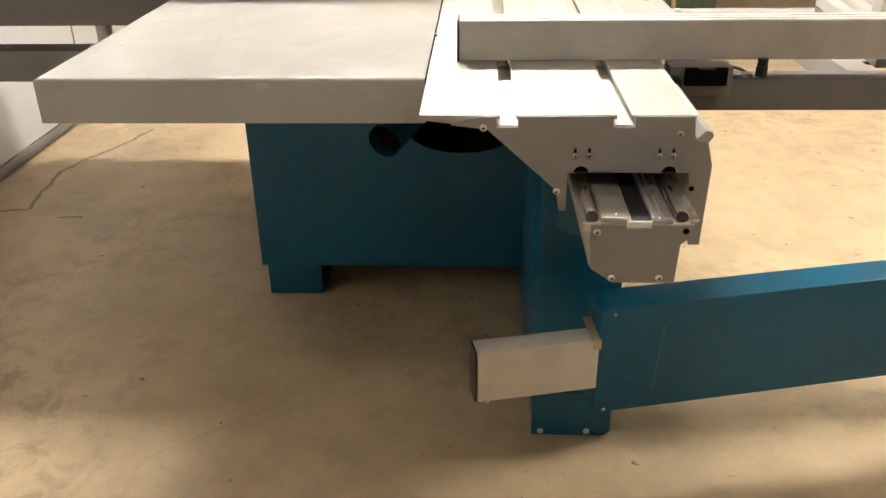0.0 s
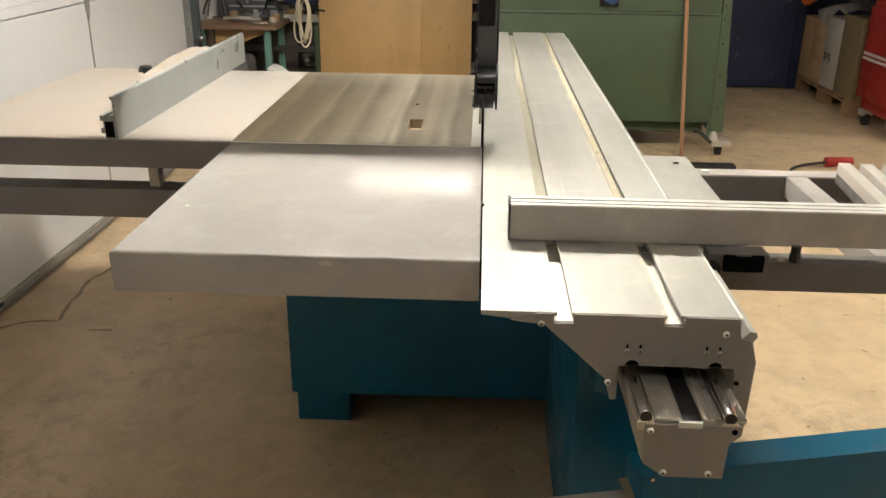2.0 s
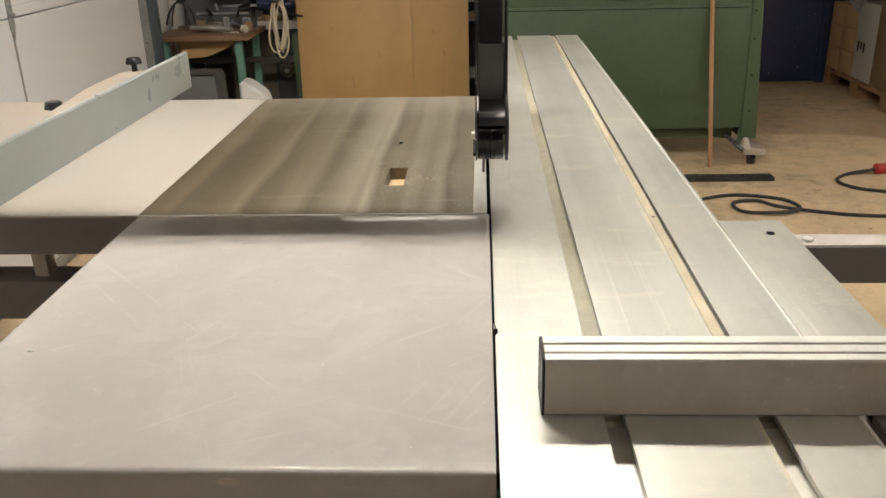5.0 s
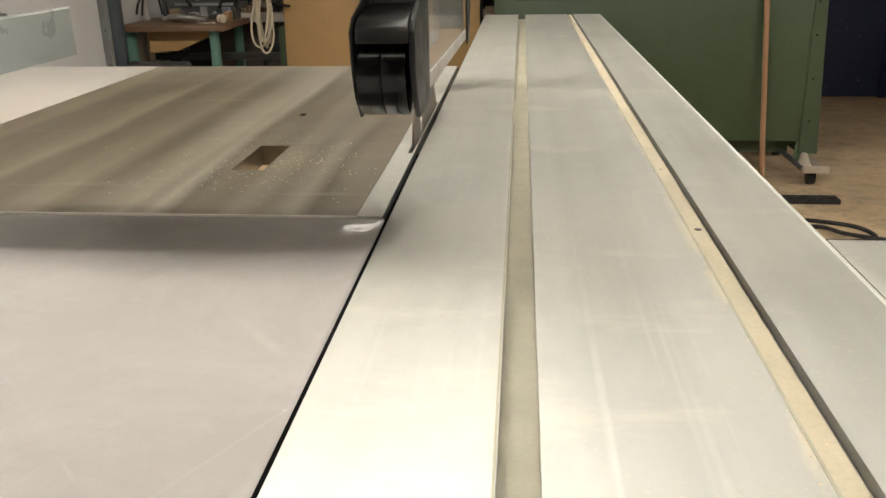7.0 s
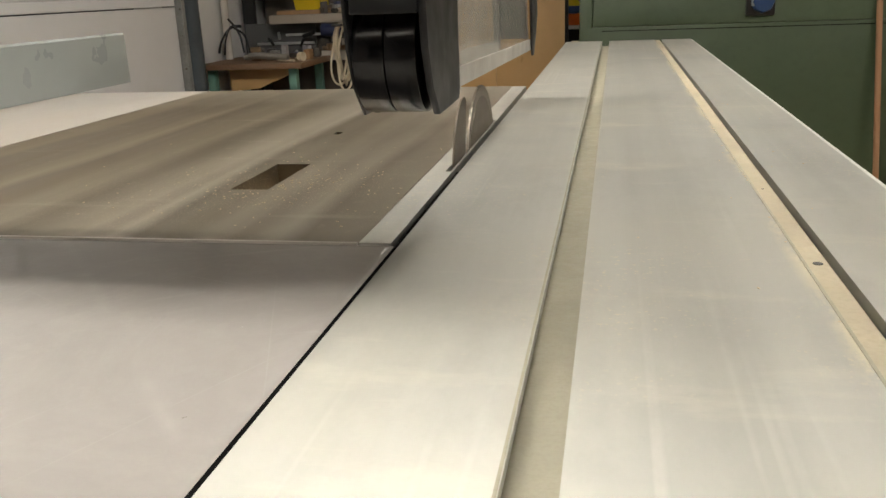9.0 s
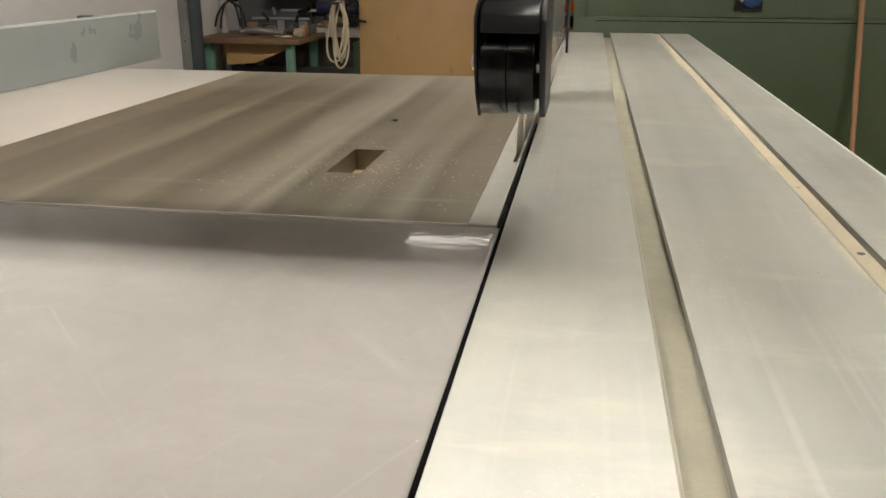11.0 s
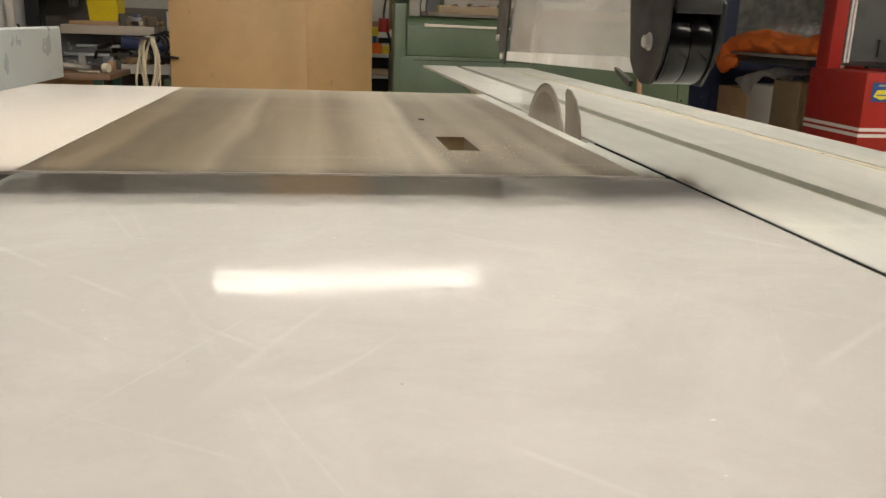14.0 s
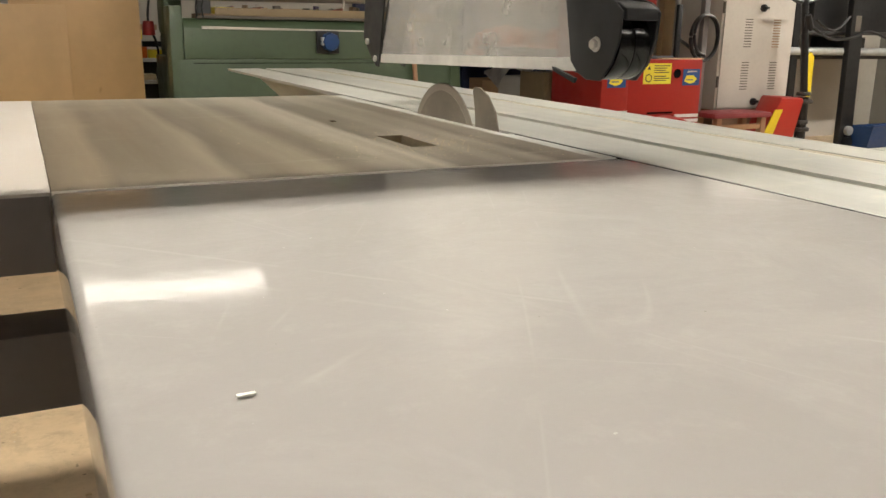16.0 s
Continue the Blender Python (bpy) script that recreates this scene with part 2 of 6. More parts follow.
def make_glow(name, color, power):
    m = mat(name, color, 0.4)
    b = m.node_tree.nodes["Principled BSDF"]
    b.inputs["Emission Color"].default_value = (*color, 1)
    b.inputs["Emission Strength"].default_value = power
    return m


def make_clear(name, color, cover, rough=0.3):
    """Dusty clear plastic: part of the light goes straight through."""
    m = mat(name, color, rough)
    k = Net(m)
    tr = k.t.nodes.new("ShaderNodeBsdfTransparent")
    mx = k.t.nodes.new("ShaderNodeMixShader")
    out = k.t.nodes["Material Output"]
    fac = k.ramp(k.noise(9, 5, 0.65), ((0.3, cover - 0.16), (0.7, cover + 0.14)))
    k.put(fac, mx.inputs[0])
    k.t.links.new(tr.outputs[0], mx.inputs[1])
    k.t.links.new(k.b.outputs[0], mx.inputs[2])
    k.t.links.new(mx.outputs[0], out.inputs[0])
    k.color(k.mix(k.noise(12, 4), tuple(v * 0.75 for v in color), color))
    return m


def make_rip_paint():
    """Pale paint under a thin warm film of sawdust, thickest beyond the fence."""
    m = mat("cream_table_paint", (0.37, 0.345, 0.32), 0.4)
    k = Net(m)
    c = k.mix(k.noise(2.0, 5), (0.305, 0.285, 0.262), (0.36, 0.34, 0.317))
    side = k.math("MULTIPLY", k.math("SUBTRACT", -0.95, k.axis(0)), 30.0, True)
    film = k.math("ADD", k.math("MULTIPLY", side, 0.3), k.ramp(k.noise(3.2, 6, 0.65, k.coords((1, 0.6, 1))), ((0.4, 0.02), (0.7, 0.38))))
    c = k.mix(film, c, (0.46, 0.38, 0.3))
    grit = k.math("MULTIPLY", k.ramp(k.noise(260, 2, 0.6), ((0.6, 0.0), (0.66, 0.5))), k.math("ADD", 0.25, side, True))
    c = k.mix(grit, c, (0.62, 0.5, 0.35))
    k.color(c)
    k.rough(k.math("ADD", 0.34, k.math("MULTIPLY", film, 0.4)))
    k.bump(k.noise(180, 3, 0.6), 0.05, 0.0005)
    return m


M_TABLE = make_table_paint()
M_IRON = make_iron()
M_ALU = make_alu("slider_aluminium", (0.525, 0.525, 0.492), 0.45, 0.58, 0.5, (0.2785,))
M_ALU2 = make_alu("fence_aluminium", (0.5, 0.48, 0.45), 0.42, 0.4)
M_XFENCE = make_alu("crosscut_fence_aluminium", (0.5, 0.455, 0.42), 0.45, 0.2)
M_FLOOR = make_floor()
M_TEAL = painted("teal_paint", (0.001, 0.114, 0.21), 0.38, 0.2, 3.0, (0.3, 0.36, 0.36), rare=0.785)
M_GREY = painted("grey_paint", (0.3, 0.275, 0.26), 0.42, 0.08, 4.0)
M_DGREY = painted("dark_grey_paint", (0.17, 0.155, 0.15), 0.45, 0.1, 4.0)
M_LGREY = painted("light_grey_paint", (0.56, 0.52, 0.47), 0.4, 0.08, 3.0)
M_MGREY = painted("mid_grey_paint", (0.43, 0.4, 0.375), 0.42, 0.08, 3.0)
M_RIP = make_rip_paint()
M_CREAM = painted("dusty_cream_paint", (0.41, 0.355, 0.295), 0.5, 0.08, 2.0)
M_WHITE = painted("white_wall_paint", (0.8, 0.79, 0.78), 0.6, 0.05, 1.5)
M_WALLN = painted("scuffed_plaster", (0.58, 0.55, 0.49), 0.75, 0.1, 1.8, (0.25, 0.2, 0.16), rare=0.77)
M_WALLD = painted("grey_wall_paint", (0.24, 0.23, 0.21), 0.7, 0.06, 1.5)
M_DOORW = painted("white_door_panel", (0.7, 0.71, 0.74), 0.45, 0.03, 1.2, peel=0.05)
M_CEIL = painted("ceiling_paint", (0.24, 0.23, 0.215), 0.8, 0.05, 1.0)
M_GREEN = painted("green_machine_paint", (0.058, 0.086, 0.046), 0.45, 0.16, 2.5)
M_GPLAST2 = painted("mid_grey_plastic", (0.11, 0.112, 0.115), 0.42, 0.1, 6.0)
M_PIPE = painted("blue_grey_pipe_paint", (0.05, 0.064, 0.078), 0.4, 0.14, 5.0)
M_BENCH = make_wood("dark_bench_wood", (0.15, 0.085, 0.048), (0.23, 0.14, 0.08), (2, 20, 20))
M_TRAY = make_wood("worn_tray_wood", (0.19, 0.135, 0.07), (0.27, 0.2, 0.115), (2, 20, 20))
M_STRIP = make_wood("grey_brown_wood", (0.15, 0.1, 0.062), (0.24, 0.17, 0.11), (20, 20, 2))
M_TAUPE = painted("dusty_machine_grey", (0.13, 0.112, 0.092), 0.55, 0.2, 5.0)
M_MAROON = painted("dark_red_seat", (0.22, 0.03, 0.035), 0.6, 0.15, 6.0)
M_GREENL = painted("pale_green_paint", (0.16, 0.24, 0.15), 0.5, 0.12, 3.0)
M_GRLEG = painted("turquoise_leg_paint", (0.13, 0.27, 0.22), 0.5, 0.15, 4.0)
M_NAVY = painted("navy_door_paint", (0.017, 0.026, 0.082), 0.45, 0.2, 2.5, (0.3, 0.3, 0.34))
M_RED = painted("red_machine_paint", (0.36, 0.017, 0.011), 0.4, 0.12, 3.0)
M_BLACK = painted("black_plastic", (0.009, 0.009, 0.01), 0.38, 0.2, 6.0)
M_GLOSSB = painted("glossy_black_plastic", (0.008, 0.008, 0.009), 0.16, 0.12, 6.0)
M_GPLAST = painted("dark_grey_plastic", (0.022, 0.0225, 0.024), 0.42, 0.1, 6.0)
# Matte black; also colours the blocks that stand for unlit hollows.
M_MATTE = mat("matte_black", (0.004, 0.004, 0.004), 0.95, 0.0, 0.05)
M_FENCE = painted("anodised_fence_grey", (0.27, 0.29, 0.285), 0.32, 0.03, 2.0)
M_STEEL = make_alu("bright_steel", (0.72, 0.71, 0.69), 0.2, 1.0, 0.05)
M_GROUND = make_alu("ground_rail_steel", (0.86, 0.84, 0.8), 0.25, 0.88, 0.02)
M_BAR = make_alu("dusty_bar_steel", (0.4, 0.375, 0.34), 0.34, 0.8, 0.4)
M_SLOT = make_alu("bare_slot_aluminium", (0.8, 0.79, 0.74), 0.45, 0.8, 0.1)
M_RAILG = make_alu("dull_rail_aluminium", (0.3, 0.295, 0.28), 0.5, 0.35, 0.6)
M_TUBEA = make_alu("brushed_tube_aluminium", (0.8, 0.745, 0.68), 0.4, 0.25, 0.1)
M_GALV = make_alu("galvanised_steel", (0.55, 0.57, 0.58), 0.42, 0.7, 0.1)
M_TRACK = painted("weathered_zinc", (0.3, 0.305, 0.3), 0.5, 0.3, 7.0, (0.1, 0.085, 0.07), rare=0.68)
M_ZINC = mat("zinc_screw", (0.66, 0.64, 0.6), 0.32, 0.75)
M_BLADE = make_alu("blade_steel", (0.17, 0.14, 0.115), 0.45, 0.5, 0.3)
M_RIM = make_alu("blade_rim_steel", (0.29, 0.25, 0.21), 0.45, 0.5, 0.3)
M_PLY = make_wood("plywood", (0.39, 0.238, 0.094), (0.505, 0.322, 0.14), (2.5, 1, 0.5), 0.5, 0.35)
kp = Net(M_PLY)
knots = kp.math("MULTIPLY", kp.ramp(kp.noise(14, 2, 0.4, kp.coords((1.3, 1, 0.7), (4, 2, 1))), ((0.71, 0.0), (0.8, 1.0))), 0.5)
kp.color(kp.mix(knots, kp.b.inputs["Base Color"].links[0].from_socket, (0.16, 0.08, 0.03)))
M_WOOD = make_wood("brown_wood", (0.3, 0.17, 0.085), (0.42, 0.26, 0.14), (2, 20, 20))
M_PALE = make_wood("pale_wood", (0.55, 0.4, 0.23), (0.66, 0.5, 0.31), (2, 20, 20))
M_STICK = make_wood("broomstick_wood", (0.33, 0.17, 0.09), (0.42, 0.24, 0.13), (25, 25, 1.5))
M_CARD = make_wood("cardboard", (0.46, 0.3, 0.16), (0.54, 0.365, 0.205), (8, 8, 30), 0.8, 0.2)
M_BOXW = painted("white_carton", (0.52, 0.5, 0.46), 0.7, 0.08, 3.0)
M_TAN = mat("tape_tan", (0.55, 0.45, 0.3), 0.6)
# Bare metal parts, and the crosscut fence top brightened as if lit.
M_BARE_LIT = make_alu("bare_and_lit_aluminium", (0.82, 0.82, 0.78), 0.42, 0.3, 0.2)
M_PLUG = painted("brown_plastic", (0.045, 0.03, 0.026), 0.5, 0.1, 6.0)
M_RUBBER = painted("black_rubber", (0.025, 0.023, 0.022), 0.7, 0.2, 8.0)
M_YELLOW = painted("yellow_plastic", (0.72, 0.55, 0.02), 0.45, 0.08, 4.0)
M_LABEL = mat("yellow_label", (0.8, 0.7, 0.06), 0.5)
M_BLUE = painted("blue_plastic", (0.012, 0.047, 0.155), 0.4, 0.2, 6.0)
M_LIME = painted("lime_plastic", (0.35, 0.5, 0.03), 0.45, 0.1, 6.0)
M_BLUEL = mat("blue_label", (0.02, 0.075, 0.25), 0.5)
M_ORANGE = painted("orange_cloth", (0.82, 0.185, 0.03), 0.85, 0.1, 9.0)
M_FILM = make_clear("clear_film", (0.85, 0.85, 0.84), 0.3, 0.15)
M_CORD = painted("cream_cord", (0.66, 0.58, 0.44), 0.7, 0.1, 9.0)
M_BAG = make_clear("plastic_bag", (0.86, 0.85, 0.83), 0.5, 0.3)
M_CLEAR = make_clear("dusty_guard_plastic", (0.72, 0.69, 0.65), 0.34, 0.14)
M_LIP = make_clear("dusty_lip_plastic", (0.8, 0.78, 0.74), 0.82, 0.4)
M_WINDOW = make_clear("window_glass", (0.2, 0.22, 0.22), 0.35, 0.08)
M_DUST = painted("sawdust_metal", (0.4, 0.375, 0.285), 0.6, 0.12, 30.0)
M_DIRT = painted("floor_dirt", (0.37, 0.285, 0.185), 0.7, 0.3, 30.0)
M_FILL = painted("packed_sawdust", (0.53, 0.47, 0.345), 0.75, 0.14, 18.0)
M_SAW = mat("loose_sawdust", (0.72, 0.6, 0.42), 0.8)
M_TUBE = make_glow("tube_glow", (1.0, 0.945, 0.84), 180.0)
M_TUBE2 = make_glow("tube_glow_worn", (1.0, 0.945, 0.84), 6.0)
M_TUBE3 = make_glow("fill_glow_front_left", (1.0, 0.94, 0.84), 5.5)
M_TUBE4 = make_glow("tube_glow_side", (1.0, 0.945, 0.84), 100.0)
M_TUBE5 = make_glow("fill_glow_far", (1.0, 0.945, 0.84), 205.0)
M_TUBE6 = make_glow("fill_glow_front_right", (1.0, 0.94, 0.84), 22.0)
M_MIXED = painted("mixed_dark_tools", (0.05, 0.047, 0.045), 0.5, 0.3, 14.0)


def make_bits():
    """Mixed small goods: every loose piece takes its own colour."""
    m = mat("mixed_bits", (0.2, 0.2, 0.2), 0.5)
    k = Net(m)
    g = k.t.nodes.new("ShaderNodeNewGeometry")
    r = k.ramp(g.outputs["Random Per Island"], ((0.0, (0.03, 0.028, 0.025)), (0.25, (0.1, 0.085, 0.07)), (0.4, (0.3, 0.19, 0.1)), (0.55, (0.04, 0.04, 0.045)), (0.68, (0.45, 0.43, 0.4)), (0.78, (0.03, 0.05, 0.16)), (0.86, (0.2, 0.035, 0.02)), (0.93, (0.5, 0.36, 0.2)), (1.0, (0.6, 0.58, 0.54))))
    r2 = k.mix(k.ramp(k.noise(40, 4), ((0.4, 0.0), (0.7, 0.5))), r, (0.08, 0.07, 0.06))
    k.color(r2)
    return m


M_BITS = make_bits()


# ---- building helpers ----
ORIGIN = {}


def thing(name, at, label, category, group="", kind=""):
    """An empty at the base of a thing, to which its parts belong."""
    ob = new(name)
    ob.empty_display_size = 0.1
    ob.location = at
    ORIGIN[ob] = Vector(at)
    return tagged(ob, label, category, group, kind)


def to_mesh(name, bm, material, shift, smooth):
    me = bpy.data.meshes.new(name)
    bmesh.ops.translate(bm, verts=bm.verts, vec=-shift)
    bmesh.ops.recalc_face_normals(bm, faces=bm.faces)
    if smooth:
        for f in bm.faces:
            f.smooth = True
    bm.to_mesh(me)
    bm.free()
    me.materials.append(material)
    if smooth:
        me.set_sharp_from_angle(angle=radians(35))
    return me


def part(name, bm, material, parent, label="", smooth=True):
    """Links a bmesh, given in world metres, as one mesh under a thing or a part."""
    at = ORIGIN[parent]
    ob = new(name, to_mesh(name, bm, material, at, smooth))
    ob.parent = parent
    ORIGIN[ob] = at
    return tagged(ob, label) if label else ob


def solid(name, bm, material, label, category="", group="", kind="", smooth=True):
    """A thing that is one mesh."""
    low = min(v.co.z for v in bm.verts)
    mid = sum((v.co for v in bm.verts), Vector()) / len(bm.verts)
    at = Vector((mid.x, mid.y, low)) if kind != "structure" else Vector()
    ob = new(name, to_mesh(name, bm, material, at, smooth))
    ob.location = at
    ORIGIN[ob] = at
    return tagged(ob, label, category, group, kind)


def rounded(bm, faces_or_edges, r, seg=2):
    if r > 0:
        bmesh.ops.bevel(bm, geom=faces_or_edges, offset=r, segments=seg, affect="EDGES", profile=0.6, clamp_overlap=True)


def box(x0, x1, y0, y1, z0, z1, r=0.0, into=None, seg=2, turn=None):
    """A box with rounded edges; turn: a pose laid on it."""
    bm = bmesh.new()
    bmesh.ops.create_cube(bm, size=1.0)
    m = Matrix.Translation(((x0 + x1) / 2, (y0 + y1) / 2, (z0 + z1) / 2)) @ Matrix.Diagonal((x1 - x0, y1 - y0, z1 - z0, 1))
    bmesh.ops.transform(bm, matrix=m, verts=bm.verts)
    rounded(bm, bm.edges[:], r, seg)
    if turn is not None:
        bmesh.ops.transform(bm, matrix=turn, verts=bm.verts)
    return joined(into, bm)


def joined(into, bm):
    if into is None:
        return bm
    me = bpy.data.meshes.new("tmp")
    bm.to_mesh(me)
    bm.free()
    into.from_mesh(me)
    bpy.data.meshes.remove(me)
    return into


def prism(poly, axis, a, b, r=0.0, into=None, turn=None):
    """A polygon drawn out along an axis. axis y: points are (x, z); x: (y, z); z: (x, y)."""
    bm = bmesh.new()

    def at(p, d):
        return {"y": (p[0], d, p[1]), "x": (d, p[0], p[1]), "z": (p[0], p[1], d)}[axis]

    lo, hi = [bm.verts.new(at(p, a)) for p in poly], [bm.verts.new(at(p, b)) for p in poly]
    n = len(poly)
    bm.faces.new(lo)
    bm.faces.new(hi[::-1])
    for i in range(n):
        bm.faces.new((lo[i], hi[i], hi[(i + 1) % n], lo[(i + 1) % n]))
    bmesh.ops.recalc_face_normals(bm, faces=bm.faces)
    rounded(bm, bm.edges[:], r, 1)
    if turn is not None:
        bmesh.ops.transform(bm, matrix=turn, verts=bm.verts)
    return joined(into, bm)


def rod(p, q, r, n=14, r2=None, into=None, bevel=0.0):
    """A round bar from p to q."""
    p, q = Vector(p), Vector(q)
    bm = bmesh.new()
    bmesh.ops.create_cone(bm, cap_ends=True, segments=n, radius1=r, radius2=r if r2 is None else r2, depth=(q - p).length)
    if bevel:
        rim = [e for e in bm.edges if len(e.link_faces) == 2 and any(len(f.verts) > 4 for f in e.link_faces)]
        rounded(bm, rim, bevel, 2)
    turn = (q - p).to_track_quat("Z", "Y").to_matrix().to_4x4()
    bmesh.ops.transform(bm, matrix=Matrix.Translation((p + q) / 2) @ turn, verts=bm.verts)
    return joined(into, bm)


def hose(points, r, n=8, into=None, steps=6):
    """A round cord through the points, softly bent."""
    pts = [Vector(p) for p in points]
    path = []
    for i in range(len(pts) - 1):
        a, b = pts[max(i - 1, 0)], pts[i]
        c, d = pts[i + 1], pts[min(i + 2, len(pts) - 1)]
        for s in range(steps):
            u = s / steps
            path.append(0.5 * (2 * b + (c - a) * u + (2 * a - 5 * b + 4 * c - d) * u * u + (3 * b - a - 3 * c + d) * u**3))
    path.append(pts[-1])
    bm, rings = bmesh.new(), []
    up = Vector((0, 0, 1))
    for i, p in enumerate(path):
        way = (path[min(i + 1, len(path) - 1)] - path[max(i - 1, 0)]).normalized()
        side = way.cross(up)
        side = side.normalized() if side.length > 1e-3 else way.cross(Vector((1, 0, 0))).normalized()
        over = side.cross(way).normalized()
        rings.append([bm.verts.new(p + r * (math.cos(t) * side + math.sin(t) * over)) for t in (2 * math.pi * k / n for k in range(n))])
    for a, b in zip(rings, rings[1:]):
        for k in range(n):
            bm.faces.new((a[k], a[(k + 1) % n], b[(k + 1) % n], b[k]))
    bm.faces.new(rings[0])
    bm.faces.new(rings[-1][::-1])
    return joined(into, bm)


def screw(x, y, z, r=0.005, facing="y", parent=None, material=None, name="screw"):
    """A cross-head screw that looks towards -y."""
    head = part(name, rod((x, y, z), (x, y - 0.0028, z), r, 16, r * 0.6), material or M_ZINC, parent)
    cross = box(x - r * 0.5, x + r * 0.5, y - 0.0031, y - 0.002, z - r * 0.12, z + r * 0.12)
    box(x - r * 0.12, x + r * 0.12, y - 0.0031, y - 0.002, z - r * 0.5, z + r * 0.5, into=cross)
    part("cross_slot", cross, M_MATTE, head)
    return head


def plate(xs, ys, holes, z0, z1):
    """A flat slab over a grid of cuts; holes are cells (i, j) left open all through."""
    bm = bmesh.new()
    top = {(i, j): bm.verts.new((x, y, z1)) for i, x in enumerate(xs) for j, y in enumerate(ys)}
    low = {(i, j): bm.verts.new((x, y, z0)) for i, x in enumerate(xs) for j, y in enumerate(ys)}
    cells = {(i, j) for i in range(len(xs) - 1) for j in range(len(ys) - 1)} - set(holes)
    for i, j in cells:
        q = [(i, j), (i + 1, j), (i + 1, j + 1), (i, j + 1)]
        bm.faces.new([top[c] for c in q])
        bm.faces.new([low[c] for c in q[::-1]])
        for (a, b), n in zip(zip(q, q[1:] + q[:1]), ((i, j - 1), (i + 1, j), (i, j + 1), (i - 1, j))):
            if n not in cells:
                bm.faces.new((top[a], low[a], low[b], top[b]))
    for v in [v for v in bm.verts if not v.link_faces]:
        bm.verts.remove(v)
    return bm


def lumpy(bm, amount, scale, seed=0.0):
    for v in bm.verts:
        v.co += amount * Vector(noise.noise_vector(v.co * scale + Vector((seed, seed * 1.7, 0))))
    return bm


# ---- the room ----
X0, X1, Y0, Y1, HIGH = -1.9, 8.0, -6.5, 6.5, 3.2
solid("floor", box(X0 - 0.2, X1 + 0.2, Y0 - 0.2, Y1 + 0.2, -0.1, 0), M_FLOOR, "worn tan concrete workshop floor with stains and scuffs", "floor", kind="structure")
solid("ceiling", box(X0 - 0.2, X1 + 0.2, Y0 - 0.2, Y1 + 0.2, HIGH, HIGH + 0.1), M_CEIL, "plain grey workshop ceiling", "ceiling", kind="structure")
solid("wall_north", box(X0 - 0.2, X1 + 0.2, Y1, Y1 + 0.2, 0, HIGH), M_WALLN, "off-white scuffed workshop wall", "wall", kind="structure")
# South and east walls are added unseen, dark to limit bounced light.
solid("wall_south", box(X0 - 0.2, X1 + 0.2, Y0 - 0.2, Y0, 0, HIGH), M_WALLD, "plain unseen wall that closes the room, dark to limit bounced light", "wall", kind="structure")
solid("wall_east", box(X1, X1 + 0.2, Y0, Y1, 0, HIGH), M_WALLD, "plain unseen wall that closes the room, dark to limit bounced light", "wall", kind="structure")
ww = box(X0 - 0.2, X0, Y0, 1.33, 0, HIGH)
box(X0 - 0.2, X0, 4.02, Y1, 0, HIGH, into=ww)
box(X0 - 0.2, X0, 1.33, 4.02, 2.5, HIGH, into=ww)
solid("wall_west", ww, M_WHITE, "white painted wall with a wide garage door opening", "wall", kind="structure", smooth=False)
solid("baseboard", box(X0, X0 + 0.014, Y0, 1.25, 0, 0.09, 0.003), M_LGREY, "grey skirting board along the white wall", "baseboard", kind="structure")


